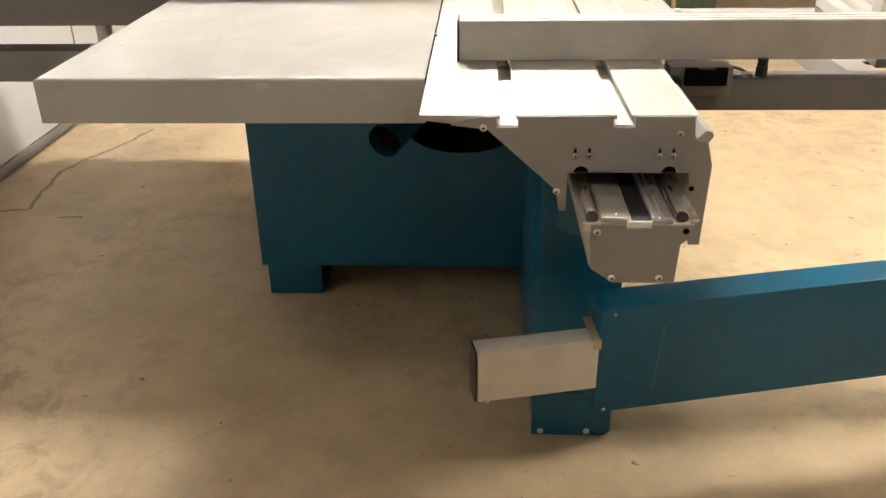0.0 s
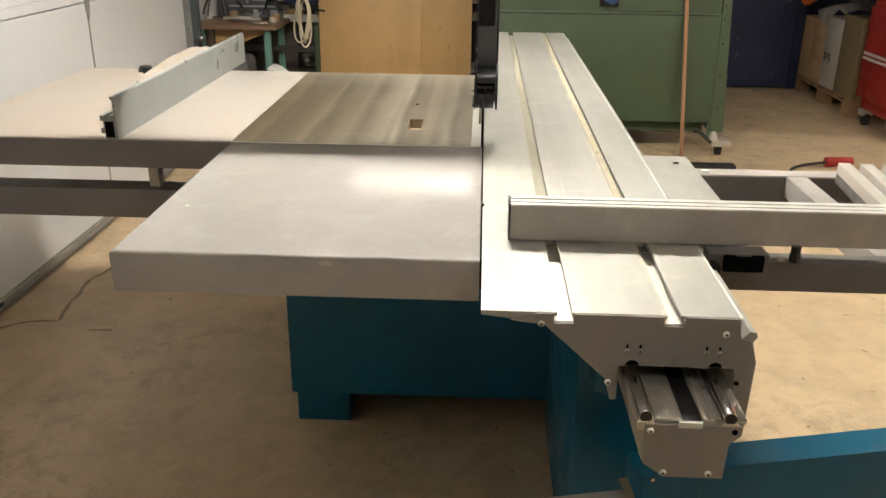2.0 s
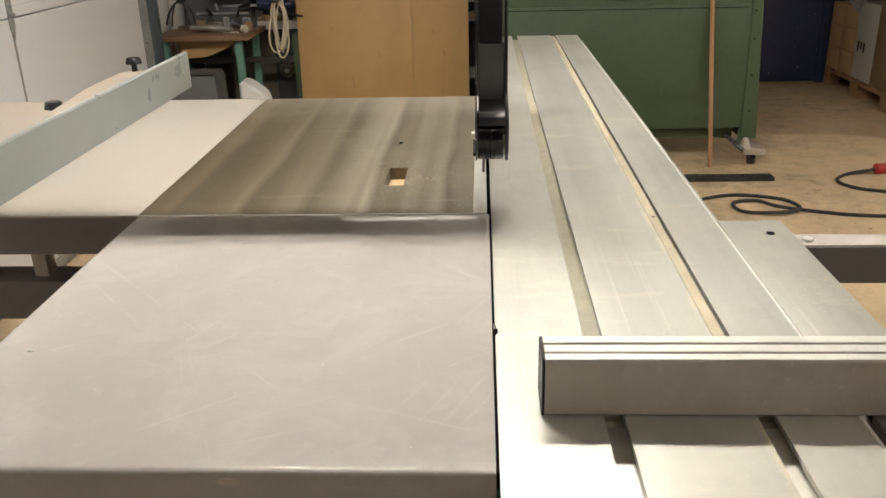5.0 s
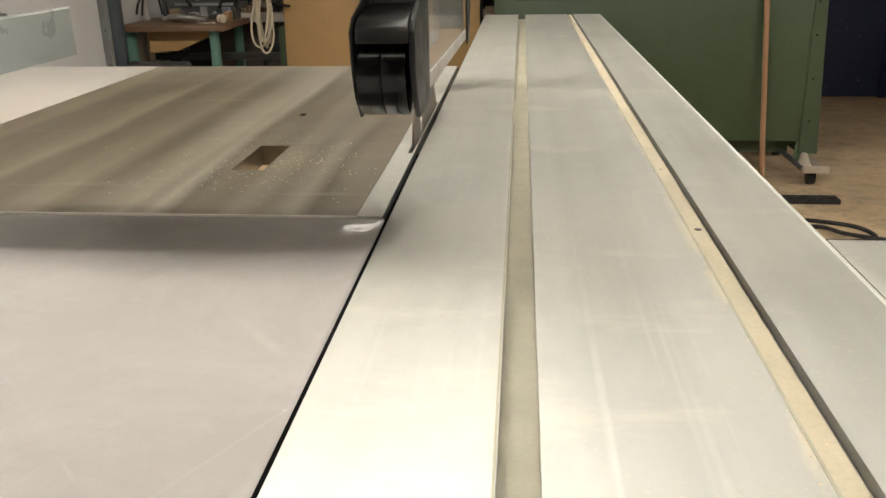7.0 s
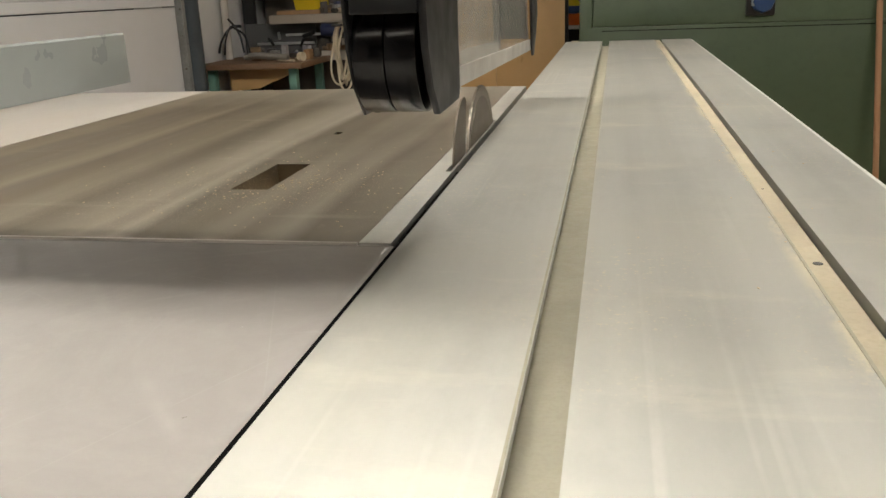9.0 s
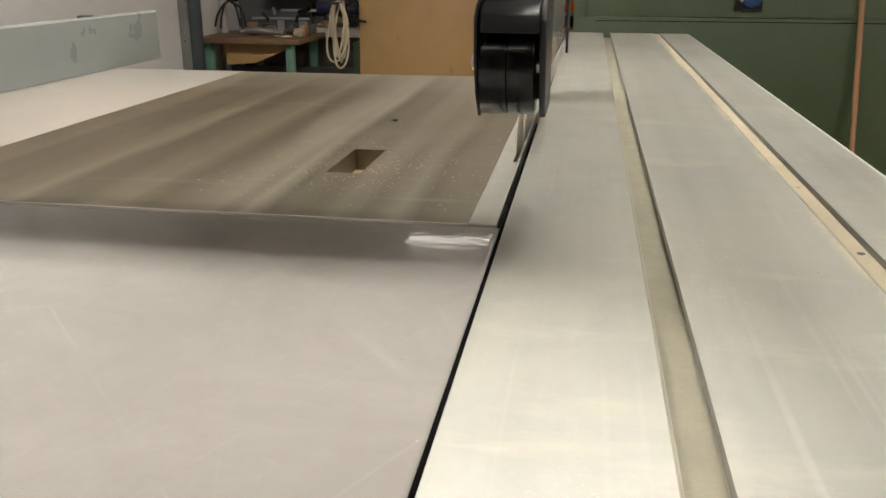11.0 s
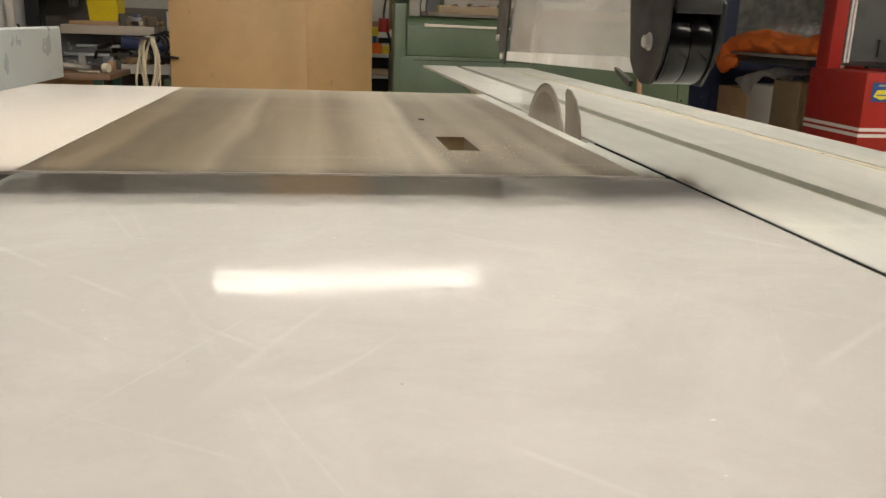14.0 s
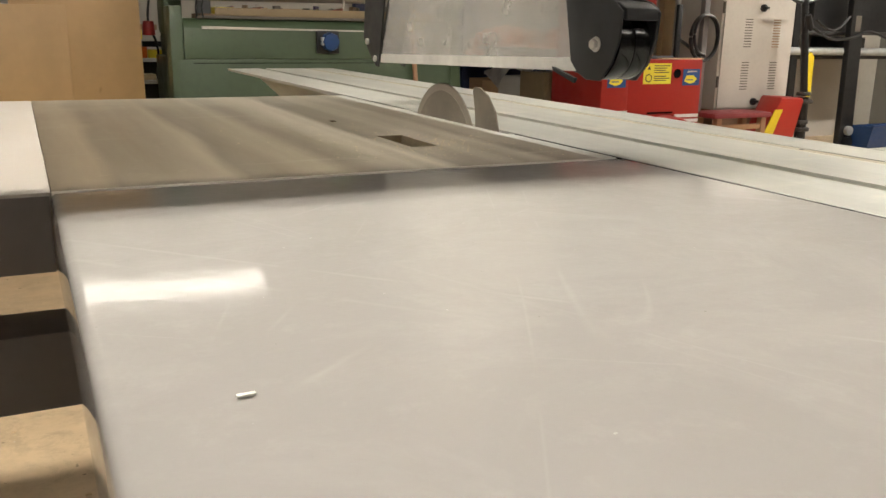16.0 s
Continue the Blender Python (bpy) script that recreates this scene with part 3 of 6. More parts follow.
def garage_door():
    """Sectional door: insulated panels one above the other, hinges, floor seal, two steel tracks."""
    d = thing("garage_door", (-1.85, 2.66, 0), "closed white sectional garage door with ribbed insulated panels", "garage door")
    cuts = (0.049, 0.55, 1.045, 1.54, 2.03, 2.5)
    for z0, z1 in zip(cuts, cuts[1:]):
        face = [(-1.87, z0 + 0.002), (-1.87, z1 - 0.002), (-1.8236, z1 - 0.002), (-1.8228, z1 - 0.008), (-1.8246, z1 - 0.02)]
        if z0 > 0.3:
            face += [(-1.8246, z0 + 0.082), (-1.823, z0 + 0.066), (-1.8228, z0 + 0.046), (-1.826, z0 + 0.044), (-1.826, z0 + 0.04), (-1.8228, z0 + 0.038)]
        face += [(-1.8228, z0 + 0.006), (-1.825, z0 + 0.003)]
        part("panel", prism(face, "y", 1.46, 3.9), M_DOORW, d)
    for z in (1.06, 1.55, 2.04):
        h = prism([(2.61, z - 0.1), (2.63, z - 0.045), (2.63, z + 0.055), (2.61, z + 0.11), (2.594, z + 0.05), (2.594, z - 0.05)], "x", -1.823, -1.816, 0.0015)
        rod((-1.813, 2.598, z), (-1.813, 2.628, z), 0.006, 10, into=h)
        rod((-1.815, 2.613, z + 0.03), (-1.81, 2.613, z + 0.03), 0.005, 8, into=h)
        rod((-1.815, 2.613, z - 0.03), (-1.81, 2.613, z - 0.03), 0.005, 8, into=h)
        part("hinge", h, M_TRACK, d, "galvanised steel hinge plate")
    part("joint_strip", box(-1.828, -1.8205, 2.606, 2.616, 0.06, 2.48, 0.001), M_RAILG, d, "thin grey vertical joint strip")
    part("floor_seal", prism([(-1.865, 0), (-1.83, 0), (-1.828, 0.006), (-1.83, 0.0115), (-1.865, 0.0115)], "y", 1.46, 3.9), M_RUBBER, d, "black rubber floor seal")
    part("bottom_rail", prism([(-1.86, 0.012), (-1.814, 0.012), (-1.812, 0.016), (-1.812, 0.044), (-1.816, 0.05), (-1.86, 0.05)], "y", 1.46, 3.9), M_RAILG, d, "dull grey aluminium bottom rail")
    part("rail_lip", box(-1.8118, -1.808, 1.46, 3.9, 0.013, 0.018, 0.0008), M_RAILG, d)
    for y, s in ((1.42, 1), (3.93, -1)):
        t = prism([(-1.9, y - 0.05 * s), (-1.775, y - 0.05 * s), (-1.775, y - 0.042 * s), (-1.86, y - 0.042 * s), (-1.86, y), (-1.79, y), (-1.79, y + 0.03 * s), (-1.796, y + 0.03 * s), (-1.796, y + 0.008 * s), (-1.9, y + 0.008 * s)], "z", 0, 2.55)
        part("track", t, M_TRACK, d, "weathered galvanised steel door track")
    w = rod((-1.8, 1.46, 0.06), (-1.8, 1.49, 0.06), 0.02, 14, bevel=0.004)
    gr = part("guide_roller", w, M_BLACK, d, "small black guide roller on a pin")
    part("roller_pin", rod((-1.795, 1.44, 0.063), (-1.78, 1.5, 0.078), 0.006, 10, bevel=0.001), M_STEEL, gr, "bright steel pin")
    part("side_post", rod((-1.8, 3.99, 0), (-1.8, 3.99, 2.6), 0.045, 16), M_PIPE, d, "round grey-blue steel pipe beside the door")
    return d


garage_door()


def tube_light(name, x0, x1, y, z, glow, label, shade=True, apart=0.045):
    t = thing(name, ((x0 + x1) / 2, y, z), label, "ceiling light", "fluorescent ceiling lights")
    if shade:
        o = 0.075
        b = prism([(y - o, z - 0.012), (y - 0.05, z + 0.045), (y - 0.05, z + 0.08), (y + 0.05, z + 0.08), (y + 0.05, z + 0.045), (y + o, z - 0.012), (y + o, z - 0.016), (y + 0.045, z + 0.04), (y - 0.045, z + 0.04), (y - o, z - 0.016)], "x", x0 - 0.04, x1 + 0.04)
    else:
        b = prism([(y - 0.022, z + 0.03), (y - 0.022, z + 0.08), (y + 0.022, z + 0.08), (y + 0.022, z + 0.03)], "x", x0 - 0.04, x1 + 0.04)
    part("housing", b, M_WHITE, t)
    for s in (-apart, apart):
        part("tube", rod((x0, y + s, z), (x1, y + s, z), 0.019, 12), glow, t, "glowing fluorescent tube")
    for x in (x0 + 0.2, x1 - 0.2):
        part("hanger", rod((x, y, z + 0.08), (x, y, HIGH), 0.004, 6), M_GALV, t)


tube_light("ceiling_light", -1.08, 0.76, 5.6, 2.5, M_TUBE2, "hung bare twin fluorescent ceiling light, switched on", False, 0.026)
tube_light("ceiling_light", -0.98, 0.46, 1.34, 2.5, M_TUBE, "unseen hung twin fluorescent ceiling light, switched on")
tube_light("ceiling_light", 2.15, 3.95, 1.55, 2.5, M_TUBE4, "unseen hung twin fluorescent ceiling light, switched on")
# Added fill lamp, unseen: brightens the door and far right corner.
tube_light("ceiling_light", 5.3, 7.2, 3.6, 2.5, M_TUBE5, "unseen hung twin fluorescent ceiling light, switched on")
# Two more unseen lamps, added to fill the floor and front faces.
tube_light("ceiling_light", -1.3, 0.2, -1.0, 2.5, M_TUBE3, "unseen hung twin fluorescent ceiling light, switched on")
tube_light("ceiling_light", 0.9, 2.4, -1.0, 2.5, M_TUBE6, "unseen hung twin fluorescent ceiling light, switched on")


# ---- the panel saw ----
T = 0.9
saw = thing("panel_saw", (0, 0, 0), "large sliding table panel saw in teal and grey", "table saw")


def extension_table():
    """Folded sheet top with rounded rim; the far strip sags a little towards the joint."""
    bm = bmesh.new()
    x0, x1, y0, y1, low = -0.635, 0.0022, 0.0, 0.745, 0.825
    rim = ((0.0, -0.0055), (0.0012, -0.0026), (0.0036, -0.0007), (0.0075, 0.0))
    xs = [x0 + d for d, _ in rim] + [x0 + 0.008 + (x1 - x0 - 0.016) * i / 22 for i in range(1, 22)] + [x1 - d for d, _ in rim[::-1]]
    ys = [y0 + d for d, _ in rim] + [y0 + 0.008 + (y1 - y0 - 0.016) * i / 40 for i in range(1, 40)] + [y1 - d for d, _ in rim[::-1]]

    def height(x, y):
        e = min(x - x0, x1 - x + 0.0025, y - y0, y1 - y + 0.0035)
        z = T
        for (d0, h0), (d1, h1) in zip(rim, rim[1:]):
            if d0 <= e + 1e-9 <= d1:
                z += h0 + (h1 - h0) * (e - d0) / (d1 - d0)
        z -= 0.27 * max(0.0, y - 0.7) ** 2
        z += 0.0004 * noise.noise(Vector((x * 5, y * 5, 0)))
        return z

    grid = [[bm.verts.new((x, y, height(x, y))) for y in ys] for x in xs]
    for i in range(len(xs) - 1):
        for j in range(len(ys) - 1):
            bm.faces.new((grid[i][j], grid[i + 1][j], grid[i + 1][j + 1], grid[i][j + 1]))
    ring = [c[0] for c in grid] + grid[-1][1:] + [c[-1] for c in grid[::-1][1:]] + grid[0][-2:0:-1]
    lows = [bm.verts.new((v.co.x, v.co.y, low)) for v in ring]
    for k in range(len(ring)):
        n = (k + 1) % len(ring)
        bm.faces.new((ring[k], lows[k], lows[n], ring[n]))
    bm.faces.new(lows)
    return bm


ext = part("extension_table", extension_table(), M_TABLE, saw, "glossy light-grey painted extension table with scratches")
chip = rod((-0.26, -0.001, 0.888), (-0.26, 0.001, 0.888), 0.013, 9)
bmesh.ops.scale(chip, vec=(1.0, 1, 0.45), verts=chip.verts, space=Matrix.Translation((0.26, 0, -0.888)))
part("paint_chip", lumpy(chip, 0.004, 60), M_LGREY, ext, "pale worn chip on the edge")

main = plate((-0.634, -0.206, -0.203, -0.194, -0.165, -0.0265), (0.7458, 0.914, 1.035, 1.228, 1.246, 1.752), {(2, 1), (3, 1), (2, 3)}, 0.862, T)
main_table = part("main_table", main, M_IRON, saw, "worn brown-grey cast iron table with lapped streaks", smooth=False)
part("hole_floor", box(-0.205, -0.163, 0.912, 1.037, 0.87, 0.8745), M_PALE, main_table, "tan wooden bottom of the slot")
part("table_rim", box(-0.634, -0.0265, 0.7462, 1.75, 0.828, 0.861, 0.002), M_DGREY, main_table)
# The joint's thin highlight, drawn as a light grey strip.
part("edge_highlight", box(-0.634, -0.0265, 0.7456, 0.7485, T - 0.003, T + 0.0005, 0.0004), M_LGREY, main_table, "pale strip for the highlight along the front edge")
part("table_edge", box(-0.634, -0.003, 1.7523, 1.757, 0.85, 0.8985, 0.001), M_ALU2, main_table, "bright bare rear edge")
ins = plate((-0.0262, -0.009, -0.004, -0.0015), (0.749, 1.0, 1.345, 1.75), {(1, 1)}, 0.885, T - 0.0004)
part("table_insert", ins, M_ALU, saw, "pale aluminium insert strip beside the blade", smooth=False)


def blade():
    n, rad, cy, cz = 60, 0.119, 1.222, 0.840
    pts = []
    for k in range(n):
        a = 2 * math.pi * k / n
        for da, r in ((0.0, rad + 0.0016), (0.035, rad + 0.0014), (0.05, rad - 0.0008), (0.1, rad)):
            pts.append((cy + r * math.cos(a - da), cz + r * math.sin(a - da)))
    return prism(pts, "x", -0.0079, -0.0051)


bl_ = part("saw_blade", blade(), M_RIM, saw, "dusty steel circular saw blade raised above the table", smooth=False)
part("blade_body", rod((-0.0085, 1.222, 0.84), (-0.0045, 1.222, 0.84), 0.1075, 64), M_BLADE, bl_, "darker brown-grey blade body", smooth=False)
kn = [(1.03, 0.86), (1.031, 0.9), (1.041, 0.928), (1.064, 0.95), (1.09, 0.9605), (1.108, 0.9615), (1.115, 0.955), (1.108, 0.93), (1.104, 0.9), (1.102, 0.86)]
part("riving_knife", prism(kn, "x", -0.0078, -0.0052, 0.0006), M_BLADE, saw, "dark steel riving knife behind the blade")

# slider carriage
slot1, slot2 = 0.128, 0.289


def slot(x):
    e = 0.012 if x < 0.2 else 0.01
    return [(x + e, T), (x + e, T - 0.006), (x + 0.015, T - 0.006), (x + 0.015, T - 0.016), (x - 0.015, T - 0.016), (x - 0.015, T - 0.006), (x - 0.01, T - 0.006), (x - 0.01, T)]


outline = [(0.0056, T - 0.007), (0.05, T - 0.012), (0.1, T - 0.018), (0.2, 0.79), (0.206, 0.757), (0.215, 0.757), (0.2145, 0.815), (0.385, 0.815), (0.397, 0.703), (0.413, 0.703), (0.416, 0.829), (0.408, 0.86), (0.414, 0.869), (0.411, 0.876), (0.402, 0.877), (0.392, 0.866), (0.388, 0.87), (0.3865, T - 0.003), (0.384, T)]
top = slot(slot2) + slot(slot1) + [(0.006, T), (0.0056, T - 0.0006)]
slider = part("sliding_table", prism(outline + top, "y", -0.19, 2.955), M_ALU, saw, "long pale aluminium sliding table with two T-slots", smooth=False)
for x in (slot1, slot2):
    part("slot_floor", box(x - 0.0135, x + 0.0135, 0.1, 2.95, T - 0.0157, T - 0.0148), M_DUST, slider, "sawdust-filled slot bottom")
    part("slot_floor", box(x - 0.0135, x + 0.0135, -0.188, 0.0998, T - 0.0157, T - 0.0148), M_SLOT, slider, "bare bright slot bottom")
    part("slot_dust", box(x - 0.012, x - 0.0105 if x < 0.2 else x - 0.0101, 0.1, 2.9, T + 0.0001, T + 0.0004), M_DUST, slider)
endp = [(0.05, T - 0.013), (0.1, T - 0.019), (0.199, 0.79), (0.205, 0.758), (0.214, 0.758), (0.2135, 0.816), (0.222, 0.8165)]
endp += [(0.2335 + 0.011 * math.cos(a), 0.816 + 0.011 * math.sin(a)) for a in (2.6, 2.1, 1.57, 1.0, 0.5)]
endp += [(0.346, 0.816)] + [(0.357 + 0.011 * math.cos(a), 0.816 + 0.011 * math.sin(a)) for a in (2.6, 2.1, 1.57, 1.0, 0.5)]
endp += [(0.3845, 0.816), (0.386, 0.806), (0.396, 0.704), (0.412, 0.704), (0.4155, 0.829), (0.404, 0.862), (0.388, 0.866), (0.3835, T - 0.001)]
endp += [(slot2 + 0.015, T - 0.001), (slot2 + 0.015, T - 0.0165), (slot2 - 0.015, T - 0.0165), (slot2 - 0.015, T - 0.001), (slot1 + 0.015, T - 0.001), (slot1 + 0.015, T - 0.0165), (slot1 - 0.015, T - 0.0165), (slot1 - 0.015, T - 0.001), (0.09, T - 0.001), (0.07, T - 0.0075)]
cap = part("end_plate", prism(endp, "y", -0.1945, -0.1904), M_GREY, slider, "grey painted end plate held by screws", smooth=False)
for x, z in ((0.095, 0.883), (0.366, 0.874), (0.2, 0.788)):
    screw(x, -0.1945, z, 0.0052, parent=cap)
for x in (0.224, 0.2435, 0.341, 0.36):
    screw(x, -0.1953, 0.843, 0.0038, parent=cap)
    part("screw_slot", box(x - 0.0016, x + 0.0016, -0.1952, -0.1944, 0.838, 0.853, 0.0), M_MATTE, cap)
part("bore", rod((0.391, -0.1944, 0.793), (0.391, -0.1953, 0.793), 0.004, 10), M_MATTE, cap)
# Black half discs draw the shade of the openings over the rails.
for x in (0.2335, 0.357):
    half = [(x + 0.0107 * math.cos(a), 0.8163 + 0.0107 * math.sin(a)) for a in [math.pi * i / 10 for i in range(11)]]
    part("rail_recess_shade", prism(half, "y", -0.1916, -0.1903), M_MATTE, cap, "flat black half disc for the shaded recess above a guide rail", smooth=False)
part("edge_bead", box(0.3848, 0.389, -0.188, 2.95, T - 0.0045, T - 0.0006, 0.0008), M_BARE_LIT, slider, "bright bare edge bead")
# Added strip; its black stands for the shade down in the gap.
part("gap_dark_strip", box(0.0026, 0.0054, 0.002, 1.0, 0.88, 0.8992), M_MATTE, slider, "black strip added for the dark of the gap beside the table")
seal = prism([(0.003, 0.274), (0.0066, 0.284), (0.0085, 0.289), (0.0098, 0.291), (0.0088, 0.296), (0.0094, 0.3), (0.0074, 0.302), (0.0064, 0.311), (0.003, 0.318)], "z", T - 0.002, T + 0.0004)
part("edge_seal", seal, M_MATTE, slider, "torn bit of black edge seal", smooth=False)
scrap = prism([(0.003, 0.3), (0.0062, 0.299), (0.0066, 0.304), (0.006, 0.309), (0.0044, 0.314), (0.003, 0.315)], "z", T - 0.001, T + 0.0009)
part("seal_scrap", scrap, M_TAUPE, slider, "frayed grey scrap of the seal", smooth=False)
fill = part("slot_filling", box(slot2 - 0.0099, slot2 + 0.0035, 0.17, 2.94, T - 0.0145, T - 0.0002), M_FILL, slider, "tan sawdust packed into the slot almost to the top")
part("stop_hole", rod((0.286, 0.722, T - 0.0012), (0.286, 0.722, T + 0.0001), 0.0032, 14), M_MIXED, fill, "small dark hole in the packed dust")
part("stop_hole", rod((0.2845, 0.93, T - 0.0012), (0.2845, 0.93, T + 0.0001), 0.0013, 10), M_MIXED, fill)

# fixed beam under the carriage, with ground rails
beam = [(0.225, 0.79), (0.379, 0.79), (0.36, 0.772), (0.353, 0.76), (0.353, 0.7), (0.272, 0.7), (0.238, 0.724)]
rail_beam = part("rail_beam", prism(beam, "y", -0.298, 2.6), M_ALU2, saw, "aluminium guide beam below the sliding table", smooth=False)
for x in (0.2385, 0.3555):
    gr_ = part("guide_rail", rod((x, -0.3, 0.7965), (x, 2.6, 0.7965), 0.0095, 16), M_STEEL, rail_beam, "polished round steel guide rail")
    part("rail_end", rod((x, -0.3003, 0.7965), (x, -0.301, 0.7965), 0.0085, 16), M_MIXED, gr_, "dark sawn rail end")
    part("rail_seat", prism([(x - 0.011, 0.776), (x + 0.012, 0.776), (x + 0.012, 0.7895), (x + 0.004, 0.7895), (x - 0.011, 0.7895)], "y", -0.3032, -0.2982, 0.0008), M_CORD, gr_, "dusty tan rail seat")
for a, b in ((0.251, 0.29), (0.318, 0.345), (0.363, 0.379)):
    part("rail_face", box(a, b, -0.297, 2.6, 0.7903, 0.7935, 0.0008), M_GROUND, rail_beam, "brushed flat of the guide beam")
be = [(0.237, 0.786), (0.284, 0.786), (0.284, 0.781), (0.318, 0.781), (0.318, 0.786), (0.372, 0.786), (0.372, 0.772), (0.357, 0.758), (0.354, 0.7), (0.271, 0.7), (0.24, 0.722)]
part("channel", box(0.291, 0.317, -0.2965, 2.6, 0.7902, 0.7906), M_BLACK, rail_beam, "dark channel between the flats")
part("centre_tab", box(0.2845, 0.3175, -0.3028, -0.2984, 0.7814, 0.7902, 0.0006), M_BARE_LIT, rail_beam, "bright bare tab in the notch")
bcap = part("end_plate", prism(be, "y", -0.3035, -0.2985), M_GREY, rail_beam, "grey end plate of the guide beam", smooth=False)
for x, z in ((0.246, 0.776), (0.27, 0.707), (0.3335, 0.7075)):
    screw(x, -0.3035, z, 0.0052, parent=bcap)
part("bore", rod((0.362, -0.3034, 0.778), (0.362, -0.3044, 0.778), 0.0045, 10), M_MATTE, bcap)

# cabinet
front = [(-0.548, 0.1), (0.3, 0.1), (0.3, 0.54)]
front += [(0.045 + 0.165 * math.cos(a), 0.535 - 0.085 * math.sin(a)) for a in [math.pi * k / 16 for k in range(17)]]
front += [(-0.548, 0.54)]
part("cabinet_front", prism(front, "y", 0.866, 0.872), M_TEAL, saw, "dark teal sheet steel front with an arched opening", smooth=False)
part("cabinet_front", box(-0.548, 0.3, 0.866, 0.872, 0.62, 0.826), M_TEAL, saw)
for x0, x1 in ((-0.548, -0.545), (0.297, 0.3)):
    part("cabinet_side", box(x0, x1, 0.873, 1.66, 0.1 if x0 < 0 else 0.002, 0.826), M_TEAL, saw)
part("cabinet_back", box(-0.548, 0.3, 1.6605, 1.664, 0.002, 0.826), M_TEAL, saw)
# Solid black block: the shade inside the cabinet as colour.
part("cabinet_dark_block", box(-0.54, 0.295, 0.98, 1.65, 0.11, 0.825), M_MATTE, saw, "matte black block for the unlit inside behind the arched opening")
for x0, x1 in ((-0.548, -0.121), (0.211, 0.3)):
    part("cabinet_front", box(x0, x1, 0.8662, 0.8722, 0.5405, 0.6195), M_TEAL, saw)
for x0, x1, y0, y1 in ((-0.535, -0.375, 0.872, 1.03), (-0.535, -0.375, 1.5, 1.65), (0.05, 0.21, 1.5, 1.65)):
    part("foot", box(x0, x1, y0, y1, 0, 0.0995, 0.004), M_TEAL, saw)
pipe = rod((-0.08, 0.9, 0.575), (-0.153, 0.72, 0.535), 0.045, 28)
bmesh.ops.delete(pipe, geom=[f for f in pipe.faces if len(f.verts) > 4], context="FACES_ONLY")
dp = part("dust_outlet", pipe, M_TEAL, saw, "teal round dust extraction outlet")
# Black plug that colours in the shade down the pipe.
part("outlet_dark_plug", rod((-0.1, 0.85, 0.564), (-0.14, 0.752, 0.542), 0.0425, 20), M_MATTE, dp)

# column and swing arm under the slider
col = box(0.213, 0.39, 0.24, 0.8655, 0.02, 0.7, 0.006)
column = part("support_column", col, M_TEAL, saw, "dark teal steel support column")
foot = prism([(0.212, 0), (0.378, 0), (0.39, 0.012), (0.391, 0.12), (0.212, 0.12)], "y", 0.232, 0.2395, 0.002)
fp = part("foot_plate", foot, M_TEAL, column)
for x in (0.232, 0.337):
    part("bolt", rod((x, 0.232, 0.013), (x, 0.2295, 0.013), 0.0075, 16, bevel=0.001), M_WHITE, fp, "white bolt cap")
part("gusset", prism([(0.236, 0.56), (0.31, 0.535), (0.36, 0.53), (0.36, 0.7), (0.236, 0.7)], "y", 0.16, 0.2385, 0.003), M_TEAL, column)
ARM = Matrix.Translation((0.322, 0.028, 0)) @ Matrix.Rotation(radians(12.6), 4, "Z")
arm = part("swing_arm", box(0.0, 1.35, 0.0, 0.075, 0.222, 0.458, 0.004, turn=ARM), M_TEAL, saw, "teal box-section swing arm for the crosscut frame")
part("arm_cap", box(-0.004, 0.0, 0.002, 0.073, 0.224, 0.456, 0.001, turn=ARM), M_TEAL, arm)
ext_arm = part("telescopic_tube", box(-0.238, -0.004, 0.002, 0.05, 0.281, 0.391, 0.003, turn=ARM), M_TUBEA, arm, "pale brushed aluminium telescopic tube")
part("tube_plug", box(-0.244, -0.238, 0.003, 0.049, 0.282, 0.39, 0.002, turn=ARM), M_PLUG, ext_arm, "dark brown end plug")
part("tube_pin", rod(ARM @ Vector((-0.215, 0.02, 0.282)), ARM @ Vector((-0.215, 0.02, 0.266)), 0.0045, 10), M_BARE_LIT, ext_arm)
FOLD = ARM @ Matrix.Translation((0, 0, 0.3915)) @ Matrix.Rotation(radians(17), 4, "X")
scrap = box(-0.021, -0.0015, -0.0015, 0.062, 0.0, 0.0012, turn=FOLD)
box(-0.017, -0.0015, -0.0015, 0.0008, 0.372, 0.3914, into=scrap, turn=ARM)
part("tape", scrap, M_TAN, ext_arm, "folded scrap of tan tape")
SCUFF = ARM @ Matrix.Translation((0.118, 0, 0.35)) @ Matrix.Rotation(radians(5), 4, "Y")
part("scratch", box(-0.0005, 0.0005, -0.0003, 0.0001, -0.085, 0.062, turn=SCUFF), M_GRLEG, arm, "long pale scratch in the paint")
for u, z in ((0.02, 0.447), (0.012, 0.232)):
    c = ARM @ Vector((u, -0.001, z))
    part("rivet", rod(c + Vector((0, 0.001, 0)), c + Vector((0.0006, -0.002, 0)), 0.004, 10), M_STEEL, arm)

# rip side
rip = part("rip_table", box(-1.45, -0.6346, 0.748, 1.757, 0.826, T, 0.0015), M_RIP, saw, "cream-grey steel rip table dusted with sawdust")
part("rip_table_front", box(-1.45, -0.6365, 0.7455, 0.7478, 0.826, T - 0.003), M_DGREY, rip, "dark grey front edge")
rr = part("rip_rail", box(-1.5, -0.04, 0.775, 0.855, 0.677, 0.757, 0.004), M_DGREY, saw, "dark grey rip fence rail")
for x in (-0.88, -0.3):
    part("rail_bracket", box(x, x + 0.028, 0.8, 0.835, 0.7575, 0.8255, 0.002), M_LGREY, rr)


